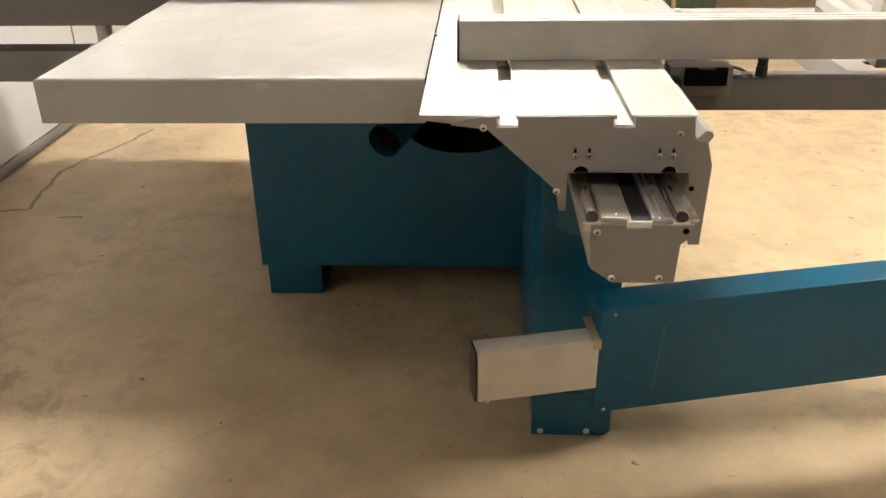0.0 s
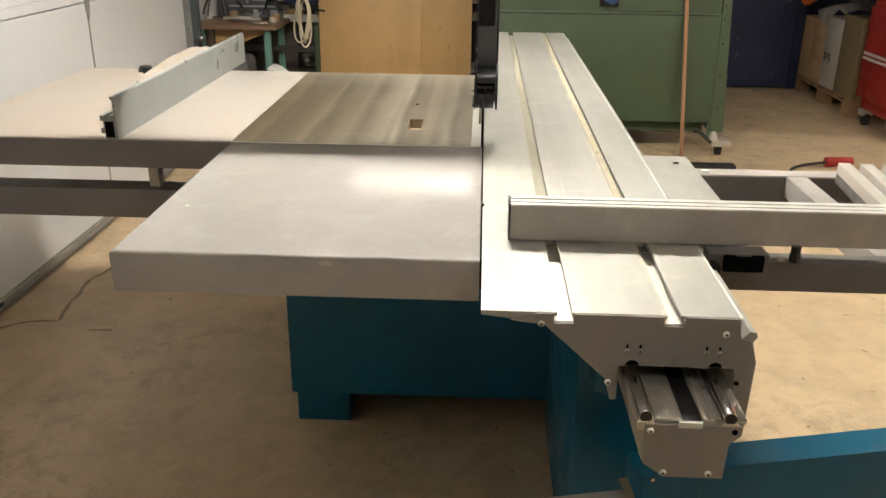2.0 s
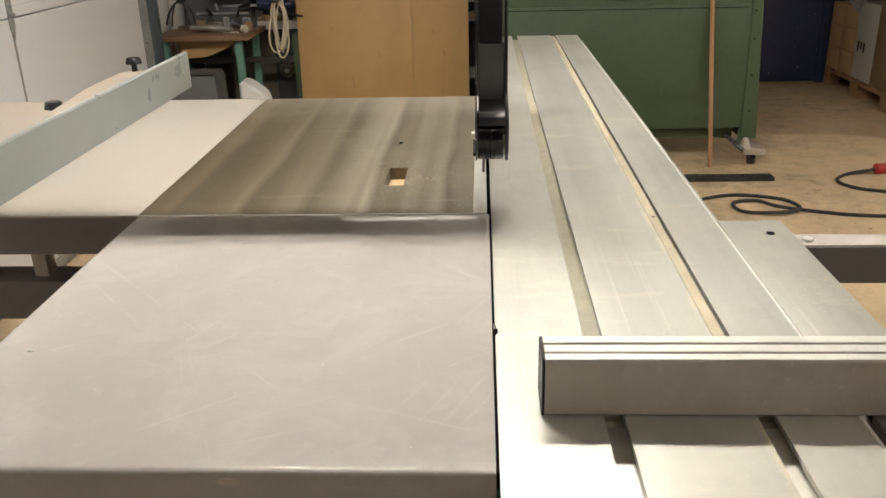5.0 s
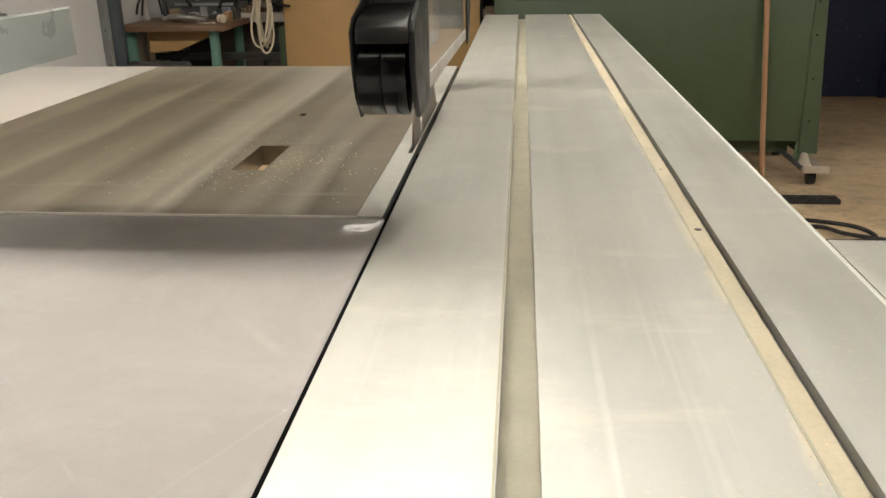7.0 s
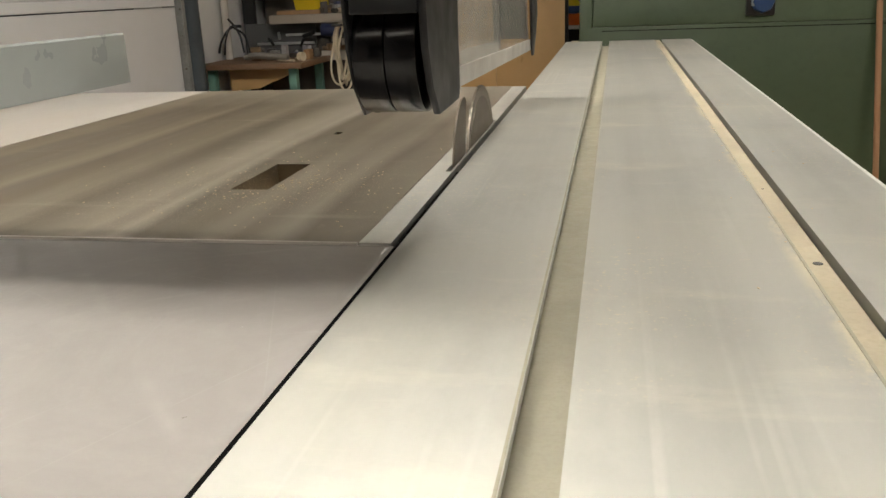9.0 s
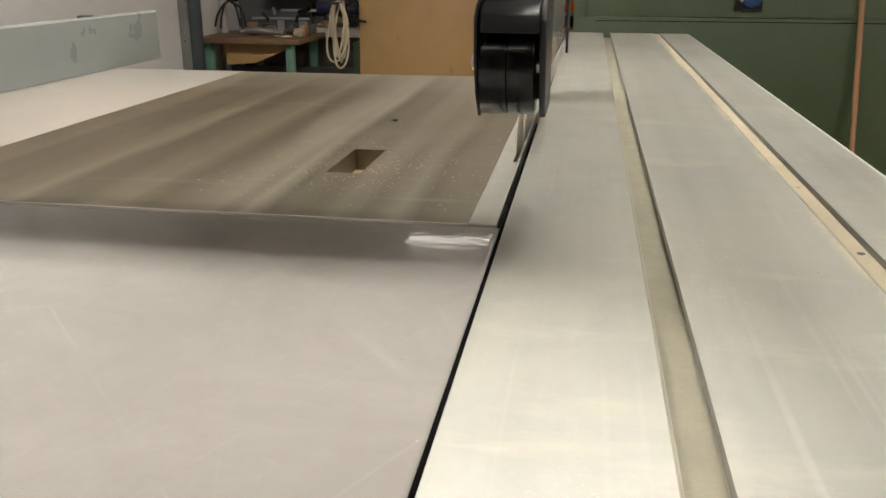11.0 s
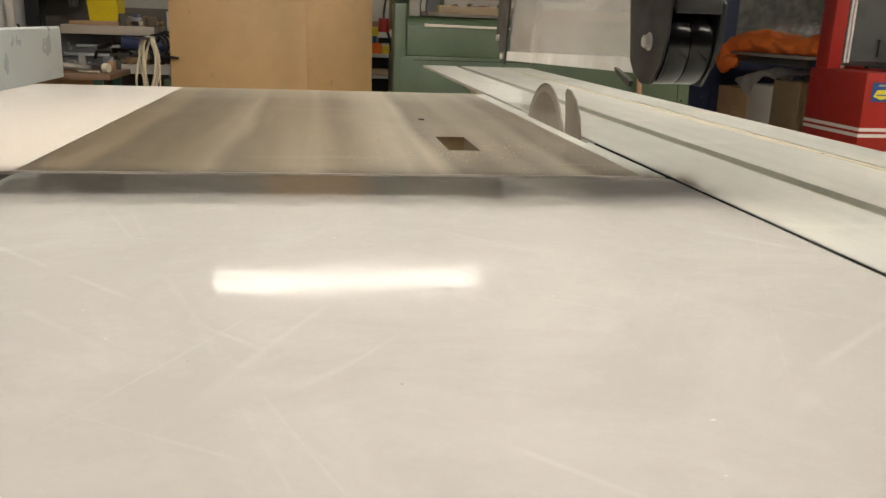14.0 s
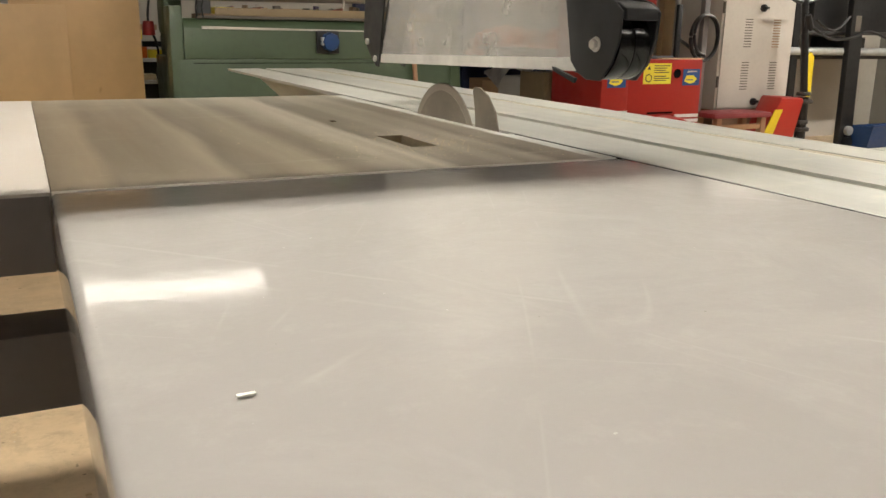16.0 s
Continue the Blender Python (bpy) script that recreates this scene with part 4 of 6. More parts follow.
# ---- rip fence ----
def rip_fence():
    f = thing("rip_fence", (-0.94, 1.35, T), "pale aluminium rip fence standing across the cream table", "rip fence")
    prof = [(-0.92, T + 0.001), (-0.92, 1.006), (-0.923, 1.01), (-0.931, 1.01), (-0.931, 1.004), (-0.926, 1.0), (-0.926, 0.962), (-0.938, 0.962), (-0.938, 0.956), (-0.95, 0.956), (-0.95, 0.962), (-0.962, 0.962), (-0.962, 0.948), (-0.955, 0.948), (-0.955, 0.93), (-0.962, 0.93), (-0.962, 0.916), (-0.953, 0.916), (-0.953, T + 0.001)]
    bar = part("fence_bar", prism(prof, "y", 0.738, 1.952), M_FENCE, f, "grey-green aluminium fence profile", smooth=False)
    # Black sheet on the solid end: shade of the hollow as colour.
    part("profile_hollow_shade", box(-0.951, -0.928, 0.7372, 0.7382, 0.906, 0.947), M_MATTE, bar)
    wedge = prism([(1.28, 0.915), (1.36, 0.95), (1.6, 0.968), (1.86, 0.968), (1.9, 0.95), (1.9, 0.915)], "x", -1.1, -0.964, 0.008)
    part("fence_carrier", wedge, M_CREAM, f, "cream cast fence carrier")
    part("carrier_base", box(-1.12, -0.963, 1.3, 1.74, T + 0.0006, 0.916, 0.003), M_CREAM, f)
    for y, x, z in ((1.93, -1.085, 0.968), (1.45, -1.115, 0.935)):
        k = rod((x, y, z - 0.02), (x, y, z + 0.012), 0.009, 12)
        rod((x, y, z + 0.01), (x, y, z + 0.03), 0.026, 9, 0.02, into=k, bevel=0.004)
        part("clamp_knob", k, M_BLACK, f, "black star knob")
    part("carrier_lug", box(-1.11, -1.06, 1.86, 1.96, 0.935, 0.9555, 0.004), M_CREAM, f)
    part("carrier_lug", box(-1.14, -1.08, 1.42, 1.48, T + 0.0006, 0.92, 0.004), M_CREAM, f)
    return f


rip_fence()


# ---- crosscut frame and fence ----
cross = thing("outrigger_table", (1.0, 0.4, 0.74), "grey steel crosscut frame beside the sliding table", "outrigger table")
part("frame_bar", box(0.46, 1.95, 0.68, 0.732, 0.79, 0.862, 0.003), M_MGREY, cross, "grey square tube")
part("frame_bar_face", box(0.46, 1.95, 0.6775, 0.6797, 0.793, 0.858), M_DGREY, cross)
nb = part("frame_bar", box(0.417, 1.95, 0.106, 0.156, 0.812, 0.868, 0.003), M_DGREY, cross, "dark grey square tube")
for u in (0.735, 1.5):
    part("frame_tie", box(u, u + 0.05, 0.1565, 0.6772, 0.812, 0.862, 0.003), M_MGREY, cross, "pale grey cross tube")
part("support_plate", box(0.3895, 0.496, 0.16, 0.7, T - 0.008, T, 0.0015), M_ALU, cross, "pale aluminium plate with a bolt hole")
part("plate_bolt", rod((0.46, 0.637, T - 0.002), (0.46, 0.637, T + 0.0012), 0.007, 12), M_MATTE, cross)
part("plate_rib", box(0.42, 0.458, 0.62, 0.66, 0.8, T - 0.0085, 0.001), M_ALU2, cross)
part("plate_rib", box(0.42, 0.49, 0.1565, 0.2, 0.8, T - 0.0085, 0.001), M_ALU2, cross)
clampb = part("clamp_block", box(0.4, 0.503, 0.0605, 0.1045, 0.852, 0.9, 0.003), M_DGREY, cross, "grey clamp block")
part("clamp_grip", prism([(0.424, 0.871), (0.492, 0.871), (0.492, 0.9), (0.473, 0.9), (0.471, 0.897), (0.447, 0.897), (0.445, 0.9), (0.424, 0.9)], "y", 0.05, 0.0603, 0.001), M_MATTE, clampb, "black plastic clamp grip")
gear = rod((0.406, 0.046, 0.876), (0.406, 0.06, 0.876), 0.013, 9)
part("knurled_wheel", gear, M_BLACK, clampb, "small black knurled wheel", smooth=False)
part("frame_bolt", rod((0.543, 0.118, 0.868), (0.543, 0.118, 0.8725), 0.009, 12, bevel=0.001), M_BARE_LIT, nb, "bright bolt head")
kn2 = rod((0.559, 0.095, 0.905), (0.559, 0.095, 0.89), 0.0085, 10)
rod((0.559, 0.095, 0.892), (0.559, 0.095, 0.876), 0.01, 8, into=kn2)
part("fence_knob", kn2, M_BLACK, cross, "black knob under the fence")


def striped_roller():
    """Angled aluminium support profile with three ribs, and an upright round disc beside it."""
    m = Matrix.Translation((0.806, 0.378, 0)) @ Matrix.Rotation(radians(-5.9), 4, "Z")
    b = part("support_profile", box(0, 0.125, -0.19, 0.255, 0.863, 0.886, 0.002, turn=m), M_DGREY, cross, "ribbed aluminium support profile")
    for u in (0.0, 0.049, 0.098):
        part("rib", box(u, u + 0.027, -0.19, 0.256, 0.8862, 0.912, 0.002, turn=m), M_LGREY, b)
    part("disc", rod((1.0, 0.405, 0.925), (1.0, 0.45, 0.925), 0.127, 48, bevel=0.004), M_LGREY, cross, "pale grey upright round disc")
    part("disc_foot", box(0.96, 1.04, 0.41, 0.445, 0.79, 0.82, 0.003), M_DGREY, cross)
    part("frame_bolt", rod((0.547, 0.7, 0.862), (0.547, 0.7, 0.867), 0.009, 12, bevel=0.001), M_BARE_LIT, cross, "bright bolt head on the square tube")


striped_roller()


def crosscut_fence():
    f = thing("crosscut_fence", (0.9, 0.128, T), "grey aluminium crosscut fence lying across the sliding table", "crosscut fence")
    prof = [(0.1, T + 0.002), (0.1, 0.965), (0.1015, 0.967), (0.114, 0.967), (0.114, 0.9615), (0.1185, 0.9615), (0.1185, 0.967), (0.134, 0.967), (0.134, 0.9615), (0.1385, 0.9615), (0.1385, 0.967), (0.153, 0.967), (0.1555, 0.964), (0.1555, T + 0.002)]
    bar = part("fence_bar", prism(prof, "x", 0.055, 1.93), M_XFENCE, f, "grey aluminium profile with grooved top", smooth=False)
    # Lamp light on the fence top, put in as brighter strips.
    for a, b in ((0.1017, 0.1137), (0.1188, 0.1337), (0.1388, 0.1528)):
        part("lit_top_land", box(0.056, 1.93, a, b, 0.9671, 0.9676), M_BARE_LIT, bar, "top land in a lighter colour for the lamp light on it")
    part("end_cap", prism([(0.0985, T + 0.001), (0.0985, 0.958), (0.102, 0.968), (0.153, 0.968), (0.157, 0.963), (0.157, T + 0.001)], "x", 0.0515, 0.0548, 0.0008), M_BLACK, f, "thin black end cap")
    for z in (0.92, 0.945):
        part("cap_screw", rod((0.0515, 0.128, z), (0.0505, 0.128, z), 0.004, 10), M_STEEL, f)
    for x in (slot1, slot2):
        part("t_bolt", box(x - 0.009, x + 0.009, 0.11, 0.146, T - 0.014, T + 0.003, 0.001), M_STEEL, f)
    return f


crosscut_fence()


# ---- overhead guard ----
def overhead_guard():
    g = thing("blade_guard", (-0.8, 0.88, 0), "overhead saw guard on a grey beam with clear dusty sides", "saw guard")
    beam = part("guard_beam", box(-1.72, -0.1, 0.84, 0.905, 1.305, 1.388, 0.005), M_GREY, g, "grey rectangular steel beam")
    part("beam_top", box(-1.71, -0.11, 0.844, 0.901, 1.3882, 1.3905, 0.0008), M_GREY, beam)
    part("guard_post", box(-1.8, -1.7205, 0.84, 0.92, 0, 1.41, 0.005), M_GREY, g)
    cl = part("beam_clamp", box(-0.738, -0.72, 0.828, 0.932, 1.297, 1.4, 0.003), M_GREY, beam, "grey clamp bracket round the beam")
    part("clamp_lip", box(-0.786, -0.712, 0.824, 0.936, 1.4002, 1.4065, 0.001), M_GREY, cl)
    part("clamp_lip", box(-0.796, -0.712, 0.824, 0.936, 1.29, 1.2968, 0.001), M_GREY, cl)
    part("clamp_face", prism([(-0.746, 1.297), (-0.716, 1.297), (-0.711, 1.4), (-0.743, 1.4)], "y", 0.818, 0.8275, 0.001), M_GREY, cl)
    for z in (1.328, 1.373):
        part("clamp_screw", rod((-0.731, 0.818, z), (-0.731, 0.8155, z), 0.003, 8), M_MATTE, cl)
    part("clamp_bolt", rod((-0.752, 0.84, 1.4067), (-0.752, 0.84, 1.415), 0.012, 6), M_STEEL, cl)
    mp = part("mount_plate", box(-0.185, -0.1, 0.8355, 0.8397, 1.308, 1.387, 0.001), M_GREY, beam, "grey mounting plate with bolts")
    for z in (1.321, 1.375):
        nut = part("bolt", rod((-0.152, 0.8355, z), (-0.152, 0.829, z), 0.0055, 6, bevel=0.001), M_ZINC, mp, "zinc bolt with a washer")
        part("washer", rod((-0.152, 0.8356, z), (-0.152, 0.8338, z), 0.0088, 20, bevel=0.0005), M_ZINC, nut)
        for x in (-0.17, -0.13):
            part("slotted_hole", box(x - 0.008, x + 0.008, 0.8345, 0.8357, z - 0.0032, z + 0.0032), M_MATTE, mp)
    part("end_block", box(-0.0985, -0.0565, 0.815, 0.834, 1.295, 1.429, 0.008, seg=3), M_BLACK, g, "black plastic end block")
    part("end_housing", box(-0.0965, -0.034, 0.8345, 1.02, 1.299, 1.43, 0.004), M_LGREY, g, "pale grey housing with a small red mark")
    part("red_mark", box(-0.0338, -0.0332, 0.845, 0.875, 1.4, 1.418), M_RED, g)
    part("sticker", box(-0.0338, -0.0332, 0.84, 0.875, 1.352, 1.394), M_WHITE, g, "white sticker")
    part("side_hook", hose([(-0.1, 0.9, 1.44), (-0.112, 0.9, 1.44), (-0.113, 0.9, 1.41), (-0.112, 0.9, 1.392)], 0.003, 6), M_GALV, g)
    side = [(0.826, 1.003), (1.485, 0.985), (1.445, 1.09), (1.38, 1.3), (1.24, 1.48), (1.0, 1.5), (0.86, 1.4), (0.845, 1.1)]
    for x0, x1 in ((-0.0155, -0.0125), (0.0275, 0.0305)):
        part("clear_side", prism(side, "x", x0, x1), M_CLEAR, g, "dusty clear plastic side", smooth=False)
    lip = [(0.823, 1.0), (1.487, 0.983), (1.482, 0.999), (0.826, 1.016)]
    for x0, x1 in ((-0.0175, -0.016), (0.031, 0.0325)):
        part("white_lip", prism(lip, "x", x0, x1), M_LIP, g, "whitish lower edge strip", smooth=False)
    part("hood_top", prism([(1.485, 1.0), (1.445, 1.09), (1.38, 1.3), (1.24, 1.48), (1.0, 1.5), (0.9, 1.42), (0.9, 1.43), (1.0, 1.512), (1.245, 1.492), (1.392, 1.305), (1.458, 1.09), (1.498, 1.0)], "x", -0.0122, 0.0272), M_GPLAST, g)
    back = [(1.48, 0.975), (1.495, 0.975), (1.53, 1.0), (1.56, 1.03), (1.55, 1.1), (1.53, 1.4), (1.42, 1.4), (1.45, 1.1)]
    for x0, x1 in ((-0.0215, -0.018), (0.033, 0.0365)):
        part("rear_bracket", prism(back, "x", x0, x1, 0.001), M_GPLAST, g, "dark grey rear bracket")
    for y, z in ((1.533, 1.022), (1.492, 0.99)):
        part("rear_bolt", rod((-0.0215, y, z), (-0.0265, y, z), 0.006, 6, bevel=0.001), M_ZINC, g, "bright zinc bolt")
    cheek = [(0.85, 1.1), (0.83, 1.012), (0.815, 0.999), (0.795, 0.991), (0.766, 0.991), (0.745, 1.012), (0.733, 1.04), (0.73, 1.072), (0.745, 1.083), (0.815, 1.1), (0.82, 1.3), (0.865, 1.5), (0.905, 1.5), (0.865, 1.4)]
    part("front_cheek", prism(cheek, "x", -0.021, -0.0186, 0.0006), M_GPLAST, g, "dark grey plastic front cheek")
    square = [(0.85, 1.1), (0.849, 1.0), (0.843, 0.992)] + cheek[3:]
    part("front_cheek", prism(square, "x", 0.0308, 0.036, 0.001), M_GPLAST, g, "dark grey plastic front cheek")
    fb = part("front_bolt", rod((-0.0222, 0.778, 1.034), (-0.028, 0.778, 1.034), 0.0065, 6, bevel=0.001), M_ZINC, g, "bright zinc hexagon bolt")
    part("washer", rod((-0.021, 0.778, 1.034), (-0.0222, 0.778, 1.034), 0.0092, 20), M_ZINC, fb)
    part("front_cover", prism([(0.815, 1.187), (0.84, 1.187), (0.9, 1.56), (0.83, 1.56)], "x", -0.0155, 0.0265, 0.003), M_BLACK, g, "black plastic front cover")
    part("front_cover", prism([(0.818, 1.076), (0.84, 1.076), (0.84, 1.1865), (0.818, 1.1865)], "x", -0.0155, 0.0303, 0.002), M_GPLAST2, g, "grey front cover")
    rl = rod((-0.0178, 0.777, 1.034), (0.0045, 0.777, 1.034), 0.042, 44, bevel=0.0018)
    rod((0.0047, 0.777, 1.034), (0.0268, 0.777, 1.034), 0.042, 44, into=rl, bevel=0.0018)
    part("roller", rl, M_GLOSSB, g, "black double plastic hold-down roller")
    part("roller_axle", rod((-0.0158, 0.777, 1.034), (0.0305, 0.777, 1.034), 0.008, 12), M_STEEL, g)
    part("roller_hood", prism([(0.728, 1.062), (0.73, 1.076), (0.745, 1.083), (0.817, 1.09), (0.817, 1.0775), (0.745, 1.0775), (0.734, 1.062)], "x", -0.0155, 0.0303, 0.001), M_GPLAST, g)
    part("roller_back", box(-0.0155, 0.0302, 0.821, 0.83, 0.998, 1.074, 0.001), M_BLACK, g)
    part("wire_hook", prism([(0.865, 1.004), (0.86, 0.998), (0.815, 0.986), (0.812, 0.992)], "x", -0.026, -0.0215), M_BLACK, g)
    return g


overhead_guard()


# ---- green machine behind ----
def green_machine():
    g = thing("green_machine", (0.78, 4.4, 0), "old green workshop machine with a round steel bar on castors", "machine")
    part("base", box(0.03, 1.466, 4.13, 4.85, 0.2, 0.885, 0.006), M_GREEN, g, "green sheet steel base")
    up = [(4.127, 0.8855), (4.127, 1.03), (4.16, 1.075), (4.85, 1.075), (4.85, 0.8855)]
    part("upper_box", prism(up, "x", 0.06, 1.453, 0.003), M_GREEN, g)
    part("worn_edge", prism([(0.145, 1.026), (1.42, 1.022), (1.42, 1.026), (0.9, 1.03), (0.145, 1.04)], "y", 4.118, 4.15, 0.001), M_LGREY, g, "bare worn steel ledge")
    part("top_sheet", box(0.125, 1.42, 4.14, 4.165, 1.0757, 1.088, 0.002), M_TAUPE, g, "dusty grey sheet edge")
    part("small_rail", rod((0.1, 4.5, 1.208), (1.4, 4.5, 1.208), 0.012, 12), M_LGREY, g, "thin pale steel rail")
    for x in (0.13, 0.158):
        part("hook", hose([(x, 4.14, 1.08), (x - 0.008, 4.13, 1.12), (x, 4.14, 1.155), (x + 0.004, 4.17, 1.165)], 0.004, 6), M_BLACK, g, "black wire hook")
    part("left_post", box(0.0, 0.058, 4.1305, 4.3, 0.2, 1.13, 0.006), M_GREEN, g)
    part("right_post", prism([(1.468, 0.14), (1.556, 0.14), (1.497, 1.19), (1.455, 1.19)], "y", 4.1245, 4.3, 0.002), M_GREEN, g, "green end post")
    part("toe_plate", box(0.1, 1.44, 4.2, 4.7, 0.13, 0.209, 0.004), M_GREEN, g)
    part("rear_column", box(0.0, 0.09, 4.3, 4.5, 1.0, 1.9, 0.02), M_GREEN, g)
    bar = rod((0.02, 4.2, 1.184), (1.5, 4.2, 1.196), 0.028, 24)
    part("round_bar", bar, M_BAR, g, "bright round steel bar")
    part("bar_cap", rod((1.485, 4.2, 1.196), (1.555, 4.2, 1.196), 0.045, 20, bevel=0.008), M_GREENL, g)
    part("tray", box(0.15, 1.35, 4.166, 4.4, 1.0755, 1.098), M_BENCH, g, "brown wooden tool tray")
    part("tray_edge", box(0.215, 1.37, 4.148, 4.162, 1.09, 1.126, 0.002), M_TRAY, g, "worn wooden tray edge")
    body = [(0.752, 1.236), (0.765, 1.222), (0.955, 1.222), (0.972, 1.24), (0.976, 1.36), (0.93, 1.42), (0.79, 1.42), (0.752, 1.34)]
    c = part("carriage", prism(body, "y", 4.12, 4.29, 0.006), M_GREENL, g, "pale green cast carriage with knobs and rollers")
    part("recess", box(0.812, 0.958, 4.1165, 4.121, 1.27, 1.305, 0.001), M_MATTE, c)
    for x in (0.845, 0.92):
        part("roller", rod((x - 0.028, 4.112, 1.279), (x + 0.028, 4.112, 1.279), 0.013, 12, bevel=0.002), M_GPLAST2, c)
    part("carriage_foot", box(0.7, 0.985, 4.125, 4.28, 1.212, 1.2215, 0.002), M_MIXED, c, "dark foot plate on the bar")
    part("side_arm", prism([(0.66, 1.262), (0.752, 1.262), (0.752, 1.345), (0.7, 1.345), (0.64, 1.325)], "y", 4.14, 4.25, 0.005), M_GREENL, c)
    for x, z, r in ((0.656, 1.33, 0.028), (0.709, 1.317, 0.03)):
        k = part("knob", rod((x, 4.135, z), (x, 4.09, z), r, 18, bevel=0.006), M_GREENL, c, "pale green round knob")
        part("knob_hub", rod((x, 4.0895, z), (x, 4.085, z), r * 0.45, 12), M_MIXED, k)
    for x, z, r in ((0.648, 1.246, 0.027), (0.713, 1.24, 0.026), (1.0, 1.245, 0.02)):
        part("guide_wheel", rod((x, 4.16, z), (x, 4.115, z), r, 18, bevel=0.004), M_TAUPE, c, "dusty guide wheel")
    part("motor", rod((0.86, 4.2, 1.4205), (0.86, 4.2, 1.6), 0.06, 16), M_GREEN, c)
    for x in (0.82, 0.95):
        part("rivet", rod((x, 4.1195, 1.243), (x, 4.117, 1.243), 0.005, 8), M_MATTE, c)
    part("lead_tip", rod((0.858, 4.14, 1.212), (0.858, 4.14, 1.14), 0.006, 8), M_BAR, c)
    sk = part("power_socket", box(0.703, 0.822, 4.108, 4.1265, 0.915, 1.027, 0.008), M_BLACK, g, "black socket box with a blue cover")
    part("socket_cover", rod((0.768, 4.108, 0.973), (0.772, 4.078, 0.973), 0.05, 8, 0.044, bevel=0.006), M_BLUE, sk, "blue plastic socket cover")
    part("cover_hinge", box(0.722, 0.742, 4.08, 4.107, 0.955, 0.995, 0.004), M_GALV, sk)
    part("seam", box(0.1, 1.44, 4.1285, 4.1299, 0.866, 0.8695), M_MATTE, g)
    for z in (0.3, 0.5, 0.7, 0.85, 0.93, 0.97):
        part("rivet", rod((1.512 - 0.04 * z, 4.1255, z), (1.512 - 0.04 * z, 4.1215, z), 0.005, 8), M_MATTE, g)
    for x, y in ((1.49, 4.16), (0.06, 4.16), (1.49, 4.75), (0.06, 4.75)):
        f = part("castor", box(x - 0.02, x + 0.1, y - 0.13, y + 0.14, 0.078, 0.092, 0.003), M_CREAM, g, "dusty pale castor bracket")
        part("plate_lip", box(x - 0.02, x + 0.1, y - 0.135, y - 0.131, 0.07, 0.105, 0.001), M_CREAM, f)
        part("strut", rod((x - 0.015, y - 0.1, 0.084), (x - 0.12, y + 0.12, 0.17), 0.012, 8), M_MIXED, f)
        part("leveller", rod((x, y - 0.06, 0.092), (x, y - 0.06, 0.15), 0.036, 12, 0.014), M_CREAM, f)
        part("leveller_nut", rod((x, y - 0.06, 0.112), (x, y - 0.06, 0.124), 0.024, 6), M_GALV, f)
        part("stem", rod((x, y, 0.1), (x, y, 0.2), 0.03, 10), M_GREENL, f)
        part("castor_fork", box(x + 0.015, x + 0.055, y - 0.085, y - 0.04, 0.045, 0.082, 0.004), M_BLACK, f)
        part("wheel", rod((x + 0.02, y - 0.07, 0.036), (x + 0.055, y - 0.07, 0.036), 0.036, 16, bevel=0.004), M_BLACK, f, "black rubber wheel")
    part("side_knob", rod((1.54, 4.25, 0.36), (1.575, 4.25, 0.36), 0.014, 10), M_BLACK, g)
    return g


green_machine()
for x, w, h, m, nm in ((0.22, 0.1, 0.03, M_YELLOW, "yellow"), (0.36, 0.16, 0.025, M_BOXW, "long whitish"), (0.55, 0.1, 0.03, M_CARD, "brown cardboard"), (0.98, 0.12, 0.02, M_BLUE, "dark blue"), (1.14, 0.1, 0.022, M_BOXW, "flat whitish"), (1.27, 0.07, 0.03, M_GREENL, "pale green")):
    solid("tool_packet", box(x, x + w, 4.19, 4.27, 1.0985, 1.0985 + h, 0.004), m, nm + " small packet lying in the wooden tray", "packet", "clutter in the tray")
can = thing("spray_bottle", (0.23, 4.53, 1.0755), "grey plastic bottle with red print and a green cap", "bottle")
part("bottle_body", box(0.198, 0.262, 4.5, 4.56, 1.0757, 1.325, 0.008), M_GPLAST2, can)
part("cap", rod((0.236, 4.53, 1.325), (0.236, 4.53, 1.365), 0.019, 14, bevel=0.004), M_LIME, can, "yellow-green cap")
for x0 in (0.21, 0.236):
    part("print_bar", box(x0, x0 + 0.016, 4.4985, 4.4998, 1.225, 1.275), M_RED, can)
part("print_bar", box(0.204, 0.256, 4.4985, 4.4998, 1.19, 1.212), M_BOXW, can)


def bag():
    bm = bmesh.new()
    bmesh.ops.create_icosphere(bm, subdivisions=4, radius=1.0)
    for v in bm.verts:
        d = 1 + 0.28 * noise.noise(v.co * 2.1 + Vector((3, 1, 0))) + 0.12 * noise.noise(v.co * 6)
        v.co = Vector((1.42 + 0.22 * d * v.co.x, 4.44 + 0.14 * d * v.co.y, max(1.0757, 1.28 + 0.2 * d * v.co.z)))
    return bm


solid("plastic_bag", bag(), M_BAG, "crumpled whitish plastic bag on the green machine", "plastic bag")
solid("wooden_stick", rod((1.286, 4.03, 0), (1.208, 4.16, 1.42), 0.0125, 12), M_STICK, "brown wooden broomstick leaning against the machine", "stick")
solid("floor_plank", box(0.72, 1.56, 3.75, 3.83, 0, 0.022, 0.004), M_RUBBER, "flat black bar lying on the concrete floor", "bar")

